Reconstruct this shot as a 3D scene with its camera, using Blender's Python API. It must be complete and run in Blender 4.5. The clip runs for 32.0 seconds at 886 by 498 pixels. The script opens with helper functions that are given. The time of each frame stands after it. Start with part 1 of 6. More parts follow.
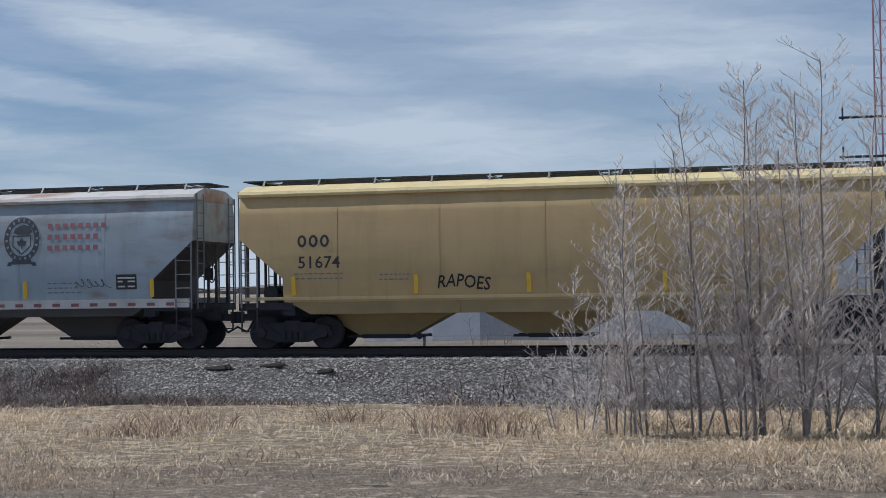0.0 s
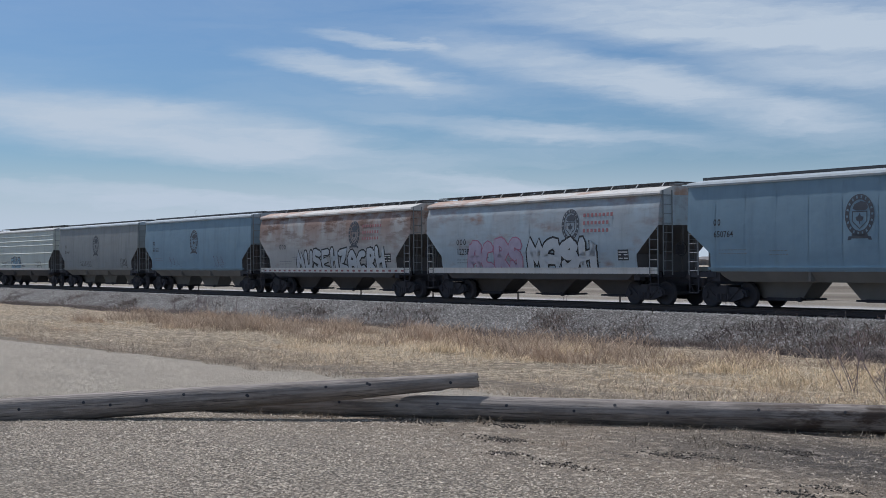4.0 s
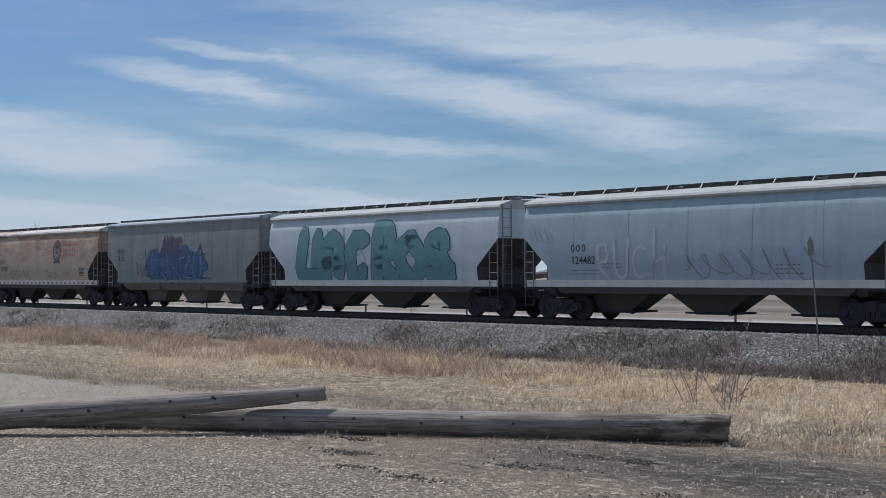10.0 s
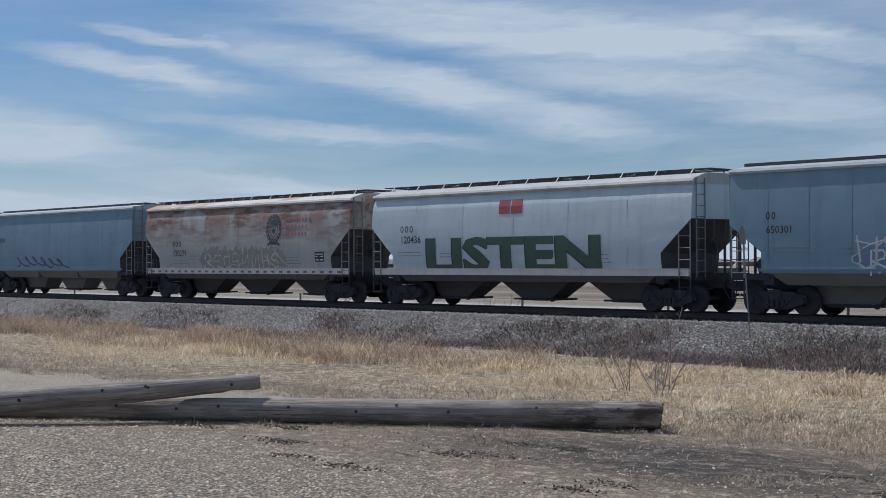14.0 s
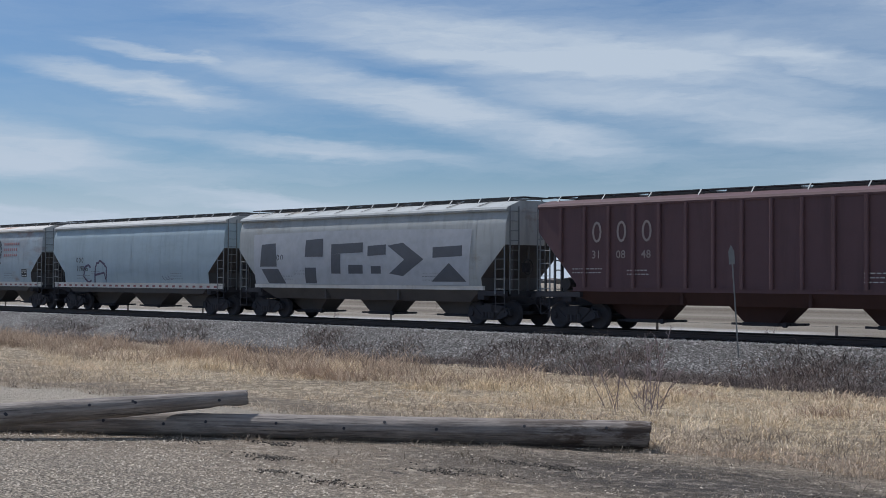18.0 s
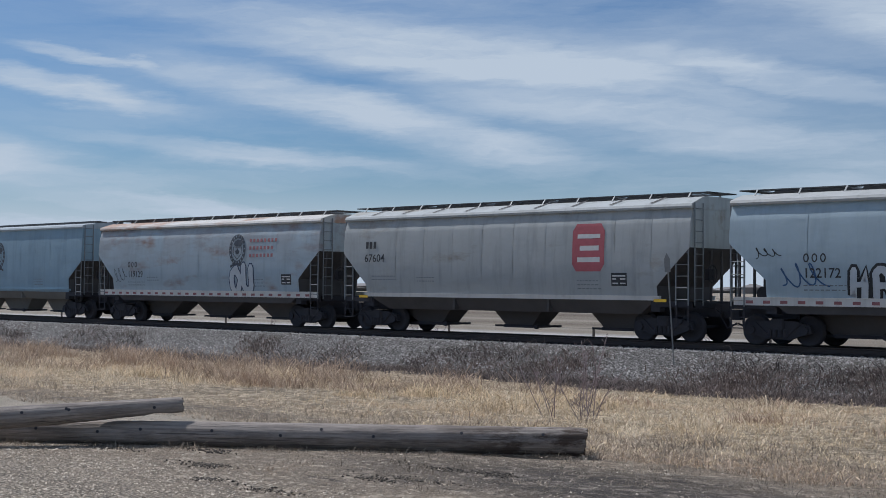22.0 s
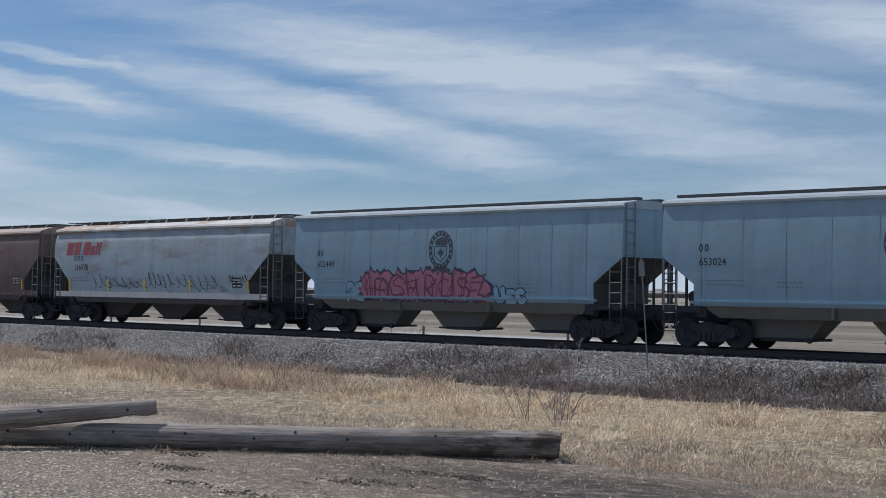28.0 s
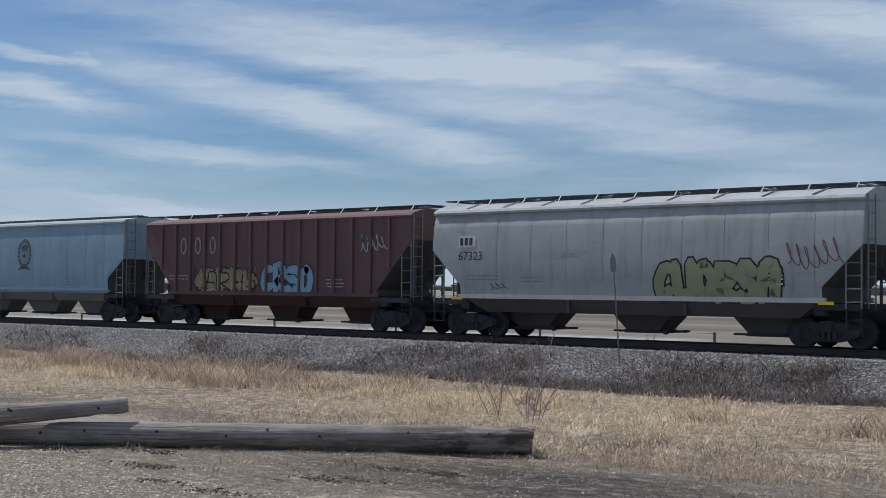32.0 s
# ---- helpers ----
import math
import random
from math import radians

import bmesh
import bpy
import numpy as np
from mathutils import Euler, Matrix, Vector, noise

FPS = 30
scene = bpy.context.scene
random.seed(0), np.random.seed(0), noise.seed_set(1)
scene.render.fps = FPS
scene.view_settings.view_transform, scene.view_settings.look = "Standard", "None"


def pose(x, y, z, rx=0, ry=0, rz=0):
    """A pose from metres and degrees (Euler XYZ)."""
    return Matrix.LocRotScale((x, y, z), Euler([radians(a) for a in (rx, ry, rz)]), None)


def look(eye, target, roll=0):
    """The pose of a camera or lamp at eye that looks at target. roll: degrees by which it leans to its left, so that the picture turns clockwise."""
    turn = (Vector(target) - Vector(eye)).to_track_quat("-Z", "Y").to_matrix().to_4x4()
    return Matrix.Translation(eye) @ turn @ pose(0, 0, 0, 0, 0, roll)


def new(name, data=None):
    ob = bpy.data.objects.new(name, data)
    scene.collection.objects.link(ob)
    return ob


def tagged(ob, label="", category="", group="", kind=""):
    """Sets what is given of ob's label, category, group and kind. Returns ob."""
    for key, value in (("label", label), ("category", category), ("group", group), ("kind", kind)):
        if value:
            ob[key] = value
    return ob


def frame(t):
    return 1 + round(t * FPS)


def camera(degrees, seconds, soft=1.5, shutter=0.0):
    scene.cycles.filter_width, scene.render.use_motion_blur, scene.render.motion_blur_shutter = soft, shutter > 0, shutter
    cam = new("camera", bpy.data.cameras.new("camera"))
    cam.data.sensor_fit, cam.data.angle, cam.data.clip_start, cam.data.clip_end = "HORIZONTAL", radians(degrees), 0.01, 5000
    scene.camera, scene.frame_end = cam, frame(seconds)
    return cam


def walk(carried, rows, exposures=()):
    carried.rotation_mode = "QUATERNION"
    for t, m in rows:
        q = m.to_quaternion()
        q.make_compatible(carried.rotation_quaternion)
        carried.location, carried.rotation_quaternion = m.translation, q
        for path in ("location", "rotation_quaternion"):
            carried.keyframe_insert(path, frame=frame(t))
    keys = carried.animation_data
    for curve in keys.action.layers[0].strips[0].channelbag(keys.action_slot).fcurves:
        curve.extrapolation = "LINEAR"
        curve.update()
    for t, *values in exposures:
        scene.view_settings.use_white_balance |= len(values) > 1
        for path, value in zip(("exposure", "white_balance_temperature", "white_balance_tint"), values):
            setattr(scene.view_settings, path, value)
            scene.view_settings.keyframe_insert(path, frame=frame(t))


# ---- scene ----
cam = camera(34.92, 32.0, soft=0.8)
EYE = (0.0, 0.0, 1.64)
# seconds, yaw, pitch, roll
PATH = (
    (0, 12.799, 1.570, 0.850),
    (0.3, 16.187, 1.366, 0.950),
    (0.7, 21.135, 1.266, 0.700),
    (1, 24.549, 1.200, 0.650),
    (1.2, 27.100, 1.185, 0.600),
    (1.6, 31.874, 1.173, 0.350),
    (2, 36.330, 1.121, 0.200),
    (2.5, 42.236, 1.011, 0.330),
    (3, 48.354, 0.942, 0.329),
    (3.5, 53.982, 0.841, 0.339),
    (4, 55.829, 0.589, 0.320),
    (4.5, 56.072, 0.455, 0.144),
    (6.5, 53.559, 0.773, -0.325),
    (7, 53.199, 0.899, -0.248),
    (7.5, 52.547, 1.012, -0.185),
    (8, 51.732, 0.991, -0.219),
    (8.5, 50.942, 0.992, -0.109),
    (9, 50.307, 0.998, -0.068),
    (9.5, 49.832, 1.053, 0.160),
    (10, 49.637, 1.070, 0.271),
    (10.5, 49.670, 1.076, 0.156),
    (11, 49.663, 1.080, 0.162),
    (11.5, 49.736, 1.101, 0.320),
    (12, 49.743, 1.075, 0.221),
    (12.5, 49.102, 1.001, 0.315),
    (13, 48.318, 0.836, 0.130),
    (13.5, 47.763, 0.677, 0.207),
    (14, 47.002, 0.582, 0.204),
    (14.5, 46.273, 0.602, 0.200),
    (16.5, 45.163, 0.815, -0.127),
    (17, 45.525, 0.995, -0.254),
    (17.5, 45.907, 1.128, -0.307),
    (18, 46.571, 1.284, -0.310),
    (18.5, 46.850, 1.471, -0.412),
    (19, 46.545, 1.592, -0.236),
    (19.5, 46.614, 1.621, -0.412),
    (20, 46.559, 1.643, -0.527),
    (20.5, 46.168, 1.721, -0.463),
    (21, 45.820, 1.734, -0.454),
    (21.5, 45.022, 1.666, -0.407),
    (22, 44.037, 1.584, -0.465),
    (22.5, 43.124, 1.471, -0.474),
    (23, 42.540, 1.405, -0.472),
    (23.5, 42.353, 1.334, -0.482),
    (24, 41.960, 1.334, -0.823),
    (24.5, 42.201, 1.335, -0.688),
    (25, 42.608, 1.387, -0.757),
    (25.5, 42.903, 1.471, -0.778),
    (27.5, 42.887, 1.729, -0.647),
    (28, 43.009, 1.724, -0.693),
    (28.5, 42.985, 1.721, -0.698),
    (29, 42.892, 1.739, -0.742),
    (29.5, 42.781, 1.735, -0.724),
    (30, 42.752, 1.701, -0.730),
    (30.5, 42.448, 1.626, -0.630),
    (31, 42.160, 1.598, -0.623),
    (31.5, 41.981, 1.582, -0.528),
    (32, 41.875, 1.589, -0.451),
)
walk(cam, [(t, pose(*EYE, 90 + p, r, y)) for t, y, p, r in PATH])

# ---- daylight ----
SUN_AZ, SUN_EL = 93.5, 50.0      # degrees to the left of +y, and above the horizon
sun = new("sun", bpy.data.lights.new("sun", "SUN"))
sun.data.energy, sun.data.angle, sun.data.color = 3.7, radians(0.6), (1.0, 0.975, 0.972)
a_, e_ = radians(SUN_AZ), radians(SUN_EL)
sun.matrix_world = look((-80 * math.sin(a_) * math.cos(e_), 80 * math.cos(a_) * math.cos(e_), 80 * math.sin(e_)), (0, 0, 0))

# thin cirrus: azimuth, elevation, half length, half width (degrees), slope (degrees), strength
CIRRUS = (
    (59.2, 7.7, 4.6, 0.50, 9, 1.0), (66.0, 5.2, 11, 1.25, 8, 1.0), (55, 3.3, 10, 0.55, 4, 0.95),
    (47, 6.9, 9, 0.85, 12, 0.95), (43, 9.3, 13, 1.2, 8, 0.9), (34, 6.6, 12, 1.1, 10, 0.65),
    (52.5, 5.3, 6, 0.4, 5, 0.75), (70, 2.6, 12, 0.9, 2, 0.8), (28, 3.6, 9, 0.8, 4, 0.45),
    (12, 6.0, 11, 1.3, 6, 0.8), (4, 9.6, 9, 1.5, 6, 0.8), (25, 10.4, 9, 1.0, 12, 0.8),
    (43, 2.2, 6, 0.42, -2, 0.95), (4, 4.2, 9, 0.9, 3, 0.5), (30, 8.4, 8, 0.6, 9, 0.8), (58, 8.95, 2.8, 0.25, 8, 0.7), (37, 2.9, 7, 0.45, 3, 0.8), (62, 2.4, 14, 0.75, 2, 0.95), (45, 2.3, 9, 0.6, 2, 0.9),
)


def build_sky():
    world = bpy.data.worlds.new("sky")
    scene.world = world
    world.use_nodes = True
    nt = world.node_tree
    N, L = nt.nodes, nt.links
    N.clear()

    def node(kind, **kw):
        n = N.new(kind)
        for k, v in kw.items():
            if k == "operation":
                n.operation = v
            elif k == "blend_type":
                n.blend_type = v
        return n

    def mth(op, a, b=None):
        n = node("ShaderNodeMath", operation=op)
        for i, v in enumerate((a, b)):
            if v is None:
                continue
            if isinstance(v, (int, float)):
                n.inputs[i].default_value = v
            else:
                L.new(v, n.inputs[i])
        return n.outputs[0]

    sky = N.new("ShaderNodeTexSky")
    sky.sky_type = "NISHITA"
    sky.sun_disc = False
    sky.sun_elevation, sky.sun_rotation = radians(SUN_EL), radians(-SUN_AZ)
    sky.air_density, sky.dust_density, sky.ozone_density = 1.0, 0.6, 1.2
    tc = N.new("ShaderNodeTexCoord")
    sep = N.new("ShaderNodeSeparateXYZ")
    L.new(tc.outputs["Generated"], sep.inputs[0])
    az = mth("MULTIPLY", mth("ARCTAN2", mth("MULTIPLY", sep.outputs[0], -1.0), sep.outputs[1]), 180 / math.pi)
    el = mth("MULTIPLY", mth("ARCSINE", sep.outputs[2]), 180 / math.pi)
    com = N.new("ShaderNodeCombineXYZ")
    L.new(az, com.inputs[0]), L.new(el, com.inputs[1])
    # wispy distortion of the coordinates
    mp0 = N.new("ShaderNodeMapping")
    mp0.inputs["Scale"].default_value = (0.11, 0.42, 1)
    mp0.inputs["Rotation"].default_value = (0, 0, radians(8))
    L.new(com.outputs[0], mp0.inputs[0])
    nz = N.new("ShaderNodeTexNoise")
    nz.inputs["Scale"].default_value, nz.inputs["Detail"].default_value, nz.inputs["Roughness"].default_value = 1.0, 6, 0.6
    L.new(mp0.outputs[0], nz.inputs["Vector"])
    off = N.new("ShaderNodeVectorMath")
    off.operation = "MULTIPLY_ADD"
    off.inputs[1].default_value, off.inputs[2].default_value = (5.0, 1.5, 0), (-2.5, -0.75, 0)
    L.new(nz.outputs["Color"], off.inputs[0])
    uv = N.new("ShaderNodeVectorMath")
    uv.operation = "ADD"
    L.new(com.outputs[0], uv.inputs[0]), L.new(off.outputs[0], uv.inputs[1])
    # finer shreds along the wind
    mp3 = N.new("ShaderNodeMapping")
    mp3.inputs["Scale"].default_value = (0.32, 1.9, 1)
    mp3.inputs["Rotation"].default_value = (0, 0, radians(-9))
    L.new(com.outputs[0], mp3.inputs[0])
    n3 = N.new("ShaderNodeTexNoise")
    n3.inputs["Scale"].default_value, n3.inputs["Detail"].default_value, n3.inputs["Roughness"].default_value = 1.0, 7, 0.62
    L.new(mp3.outputs[0], n3.inputs["Vector"])
    off3 = N.new("ShaderNodeVectorMath")
    off3.operation = "MULTIPLY_ADD"
    off3.inputs[1].default_value, off3.inputs[2].default_value = (2.6, 0.75, 0), (-1.3, -0.375, 0)
    L.new(n3.outputs["Color"], off3.inputs[0])
    uv3 = N.new("ShaderNodeVectorMath")
    uv3.operation = "ADD"
    L.new(uv.outputs[0], uv3.inputs[0]), L.new(off3.outputs[0], uv3.inputs[1])
    uv = uv3
    total = None
    for a, e, ha, he, slope, k in CIRRUS:
        mp = N.new("ShaderNodeMapping")
        mp.vector_type = "TEXTURE"
        mp.inputs["Location"].default_value = (a, e, 0)
        mp.inputs["Rotation"].default_value = (0, 0, radians(slope))
        mp.inputs["Scale"].default_value = (ha, he, 1)
        L.new(uv.outputs[0], mp.inputs[0])
        ln = N.new("ShaderNodeVectorMath")
        ln.operation = "LENGTH"
        L.new(mp.outputs[0], ln.inputs[0])
        mr = N.new("ShaderNodeMapRange")
        mr.interpolation_type = "SMOOTHSTEP"
        mr.inputs["From Min"].default_value, mr.inputs["From Max"].default_value = 1.42, 0.30
        mr.inputs["To Min"].default_value, mr.inputs["To Max"].default_value = 0.0, k
        L.new(ln.outputs["Value"], mr.inputs["Value"])
        total = mr.outputs[0] if total is None else mth("MAXIMUM", total, mr.outputs[0])
    # general streaks everywhere in the sky
    mp1 = N.new("ShaderNodeMapping")
    mp1.inputs["Scale"].default_value = (0.075, 0.50, 1)
    mp1.inputs["Rotation"].default_value = (0, 0, radians(-7))
    L.new(uv.outputs[0], mp1.inputs[0])
    n2 = N.new("ShaderNodeTexNoise")
    n2.inputs["Scale"].default_value, n2.inputs["Detail"].default_value, n2.inputs["Roughness"].default_value = 1.0, 8, 0.62
    L.new(mp1.outputs[0], n2.inputs["Vector"])
    r2 = N.new("ShaderNodeMapRange")
    r2.inputs["From Min"].default_value, r2.inputs["From Max"].default_value = 0.38, 0.64
    r2.inputs["To Max"].default_value = 1.0
    L.new(n2.outputs["Fac"], r2.inputs["Value"])
    haze = N.new("ShaderNodeMapRange")
    haze.interpolation_type = "SMOOTHSTEP"
    haze.inputs["From Min"].default_value, haze.inputs["From Max"].default_value = 4.9, 1.3
    haze.inputs["To Max"].default_value = 0.92
    L.new(el, haze.inputs["Value"])
    thin = N.new("ShaderNodeMapRange")
    thin.inputs["From Min"].default_value, thin.inputs["From Max"].default_value = 50.0, 68.0
    thin.inputs["To Min"].default_value, thin.inputs["To Max"].default_value = 0.34, 0.10
    L.new(az, thin.inputs["Value"])
    cover = mth("MINIMUM", mth("ADD", mth("MAXIMUM", mth("ADD", mth("MULTIPLY", total, mth("ADD", mth("MULTIPLY", r2.outputs[0], 0.40), 0.60)), mth("MULTIPLY", r2.outputs[0], thin.outputs[0])), haze.outputs[0]), 0.06), 1.0)
    # a thin milky veil over the sky away from the sun
    veil = N.new("ShaderNodeMapRange")
    veil.interpolation_type = "SMOOTHSTEP"
    veil.inputs["From Min"].default_value, veil.inputs["From Max"].default_value = 44.0, 14.0
    veil.inputs["To Max"].default_value = 0.33
    L.new(az, veil.inputs["Value"])
    cover = mth("SUBTRACT", 1.0, mth("MULTIPLY", mth("SUBTRACT", 1.0, cover), mth("SUBTRACT", 1.0, veil.outputs[0])))
    dim = N.new("ShaderNodeMix")
    dim.data_type, dim.blend_type = "RGBA", "MULTIPLY"
    dim.inputs[0].default_value = 1.0
    L.new(sky.outputs[0], dim.inputs[6])
    dim.inputs[7].default_value = (SKY_K * 0.58, SKY_K * 0.87, SKY_K * 1.24, 1)
    mix = N.new("ShaderNodeMix")
    mix.data_type = "RGBA"
    L.new(cover, mix.inputs[0]), L.new(dim.outputs[2], mix.inputs[6])
    mix.inputs[7].default_value = CLOUD
    bg = N.new("ShaderNodeBackground")
    L.new(mix.outputs[2], bg.inputs[0])
    out = N.new("ShaderNodeOutputWorld")
    L.new(bg.outputs[0], out.inputs[0])


SKY_K, CLOUD = 0.056, (0.475, 0.565, 0.685, 1)
build_sky()


# ---- materials ----
def shader(name, rough=0.7, metal=0.0):
    m = bpy.data.materials.new(name)
    m.use_nodes = True
    nt = m.node_tree
    b = nt.nodes["Principled BSDF"]
    b.inputs["Roughness"].default_value, b.inputs["Metallic"].default_value = rough, metal
    return m, nt, b


def noise_fac(nt, scale, detail=4, lo=0.4, hi=0.6, stretch=(1, 1, 1), rough=0.6, coord="Object"):
    tc = nt.nodes.new("ShaderNodeTexCoord")
    mp = nt.nodes.new("ShaderNodeMapping")
    mp.inputs["Scale"].default_value = stretch
    nt.links.new(tc.outputs[coord], mp.inputs[0])
    n = nt.nodes.new("ShaderNodeTexNoise")
    n.inputs["Scale"].default_value, n.inputs["Detail"].default_value, n.inputs["Roughness"].default_value = scale, detail, rough
    nt.links.new(mp.outputs[0], n.inputs["Vector"])
    r = nt.nodes.new("ShaderNodeMapRange")
    r.inputs["From Min"].default_value, r.inputs["From Max"].default_value = lo, hi
    nt.links.new(n.outputs["Fac"], r.inputs["Value"])
    return r.outputs[0]


def mixc(nt, fac, a, b, mode="MIX"):
    m = nt.nodes.new("ShaderNodeMix")
    m.data_type, m.blend_type = "RGBA", mode
    for i, v in ((0, fac), (6, a), (7, b)):
        if isinstance(v, (int, float)):
            m.inputs[i].default_value = v
        elif isinstance(v, tuple):
            m.inputs[i].default_value = (*v, 1) if len(v) == 3 else v
        else:
            nt.links.new(v, m.inputs[i])
    return m.outputs[2]


def mul(nt, a, b):
    m = nt.nodes.new("ShaderNodeMath")
    m.operation = "MULTIPLY"
    for i, v in ((0, a), (1, b)):
        if isinstance(v, (int, float)):
            m.inputs[i].default_value = v
        else:
            nt.links.new(v, m.inputs[i])
    return m.outputs[0]


def bump(nt, b, height, strength=0.3, dist=0.02):
    n = nt.nodes.new("ShaderNodeBump")
    n.inputs["Strength"].default_value, n.inputs["Distance"].default_value = strength, dist
    nt.links.new(height, n.inputs["Height"])
    nt.links.new(n.outputs[0], b.inputs["Normal"])


def paint(name, base, rust=0.0, rust_col=(0.16, 0.06, 0.025), dirt=0.35, rough=0.68, low=0.4, top=0.0, bloom=0.0):
    """Weathered car paint: faded blotches, grime running down, rust blooms, and rust spreading down from the roof edge."""
    m, nt, b = shader(name, rough)
    b.inputs["Specular IOR Level"].default_value = 0.3
    base = tuple(min(0.8, v * 1.16) for v in base)
    c = mixc(nt, mul(nt, noise_fac(nt, 0.55, 4, 0.35, 0.7), 0.5), base, tuple(min(1, v * 0.8) for v in base))
    c = mixc(nt, mul(nt, noise_fac(nt, 3.0, 5, 0.5, 0.75, (1, 1, 0.12)), dirt), c, tuple(v * 0.5 + 0.01 for v in base))
    c = mixc(nt, mul(nt, noise_fac(nt, 1.6, 6, 0.52, 0.72, (0.35, 1, 1.3)), low), c, tuple(v * 0.72 + 0.012 for v in base))
    if rust:
        f = noise_fac(nt, 0.62, 6, 0.62 - 0.2 * rust, 0.72 - 0.2 * rust, (0.45, 1, 1.1))
        c = mixc(nt, mul(nt, f, min(1.0, 0.55 + 0.3 * rust)), c, rust_col)
        if bloom:
            f = mul(nt, noise_fac(nt, 0.62, 3, 0.56, 0.72, (0.6, 1, 1.7)), noise_fac(nt, 4.0, 5, 0.25, 0.6, (0.5, 1, 1.3)))
            c = mixc(nt, mul(nt, f, bloom), c, tuple(v * 0.9 for v in rust_col))
        f = noise_fac(nt, 9.0, 4, 0.6, 0.68, (0.7, 1, 0.5))
        c = mixc(nt, mul(nt, f, 0.35 * rust), c, rust_col)
    if top:
        tc = nt.nodes.new("ShaderNodeTexCoord")
        sp = nt.nodes.new("ShaderNodeSeparateXYZ")
        nt.links.new(tc.outputs["Object"], sp.inputs[0])
        r = nt.nodes.new("ShaderNodeMapRange")
        r.inputs["From Min"].default_value, r.inputs["From Max"].default_value = 2.3, 3.7
        nt.links.new(sp.outputs[2], r.inputs["Value"])
        f = mul(nt, r.outputs[0], noise_fac(nt, 1.1, 5, 0.36, 0.56, (0.75, 1, 0.3)))
        c = mixc(nt, mul(nt, f, top), c, rust_col)
        f = mul(nt, r.outputs[0], noise_fac(nt, 2.2, 5, 0.5, 0.62, (0.35, 1, 1.6)))
        c = mixc(nt, mul(nt, f, top), c, tuple(v * 0.55 for v in rust_col))
    nt.links.new(c, b.inputs["Base Color"])
    bump(nt, b, noise_fac(nt, 0.9, 3, 0.2, 0.8), 0.35, 0.03)
    return m


def plain(name, base, rough=0.7, metal=0.0, var=0.3, scale=6.0, strength=0.2):
    m, nt, b = shader(name, rough, metal)
    f = noise_fac(nt, scale, 5, 0.35, 0.7)
    f2 = noise_fac(nt, scale * 0.13, 3, 0.35, 0.7)
    c = mixc(nt, mul(nt, f, var), base, tuple(v * 0.45 for v in base))
    c = mixc(nt, mul(nt, f2, var), c, tuple(min(1, v * 1.35 + 0.01) for v in base))
    nt.links.new(c, b.inputs["Base Color"])
    bump(nt, b, f, strength, 0.01)
    return m


GRAY = (0.33, 0.37, 0.39)
M_CP = paint("grey_blue_paint", (0.178, 0.275, 0.350), 0.0, dirt=0.3, low=0.3)
M_CP_L = paint("pale_grey_blue_paint", (0.225, 0.332, 0.412), 0.0, dirt=0.3, low=0.3)
M_DULL_GREY = paint("dull_warm_grey_paint", (0.225, 0.248, 0.256), 0.0, dirt=0.45)
M_SOO = paint("pale_grey_paint", (0.320, 0.410, 0.467), 0.0, dirt=0.35)
M_SOO_R = paint("pale_grey_rusty_paint", (0.330, 0.410, 0.465), 0.12, (0.27, 0.14, 0.085), top=0.2, bloom=0.85)
M_RUST = paint("rust_eaten_paint", (0.445, 0.365, 0.30), 0.25, (0.33, 0.20, 0.125), dirt=0.5, top=0.55)
M_RUST_HALF = paint("half_rusted_paint", (0.380, 0.390, 0.390), 0.2, (0.24, 0.125, 0.085), dirt=0.4, top=0.75)
M_WHITE = paint("white_grey_paint", (0.461, 0.544, 0.595), 0.0, dirt=0.3)
M_WHITE_R = paint("white_grey_streaked_paint", (0.400, 0.465, 0.510), 0.05, (0.33, 0.19, 0.10))
M_KCS = paint("warm_grey_paint", (0.352, 0.378, 0.384), 0.12, (0.20, 0.15, 0.09), dirt=0.55)
M_CREAM = paint("cream_paint", (0.456, 0.504, 0.480), 0.0, dirt=0.3)
M_TAN = paint("tan_yellow_paint", (0.48, 0.355, 0.185), 0.0, dirt=0.3)
M_OXIDE = paint("red_oxide_paint", (0.142, 0.080, 0.081), 0.0, dirt=0.5)
M_MAROON = paint("dark_maroon_paint", (0.112, 0.066, 0.073), 0.0, dirt=0.5)
M_BROWN = paint("brown_weathered_paint", (0.155, 0.113, 0.103), 0.3, (0.105, 0.062, 0.054), dirt=0.6)
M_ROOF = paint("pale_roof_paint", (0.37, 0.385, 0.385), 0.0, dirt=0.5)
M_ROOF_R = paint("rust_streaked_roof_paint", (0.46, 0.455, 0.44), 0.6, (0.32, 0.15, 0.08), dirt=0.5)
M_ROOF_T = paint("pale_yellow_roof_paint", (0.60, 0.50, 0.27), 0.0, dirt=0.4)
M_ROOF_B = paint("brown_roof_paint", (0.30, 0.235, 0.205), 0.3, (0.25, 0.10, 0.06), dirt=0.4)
M_DARK = plain("grimy_black_steel", (0.030, 0.031, 0.040), 0.75, 0.0, 0.4)
# grime colour; on the end slope sheets it also stands in for shade
M_HOP = plain("grimy_shaded_hopper_steel", (0.078, 0.075, 0.077), 0.8, 0.0, 0.5, 1.2)
M_STEEL = plain("galvanised_steel", (0.19, 0.21, 0.225), 0.6, 0.2, 0.3)
M_GRATE = plain("dark_walkway_grating", (0.06, 0.062, 0.066), 0.7, 0.0, 0.4)
M_SILL = paint("pale_sill_paint", (0.60, 0.60, 0.58), 0.1, dirt=0.5)
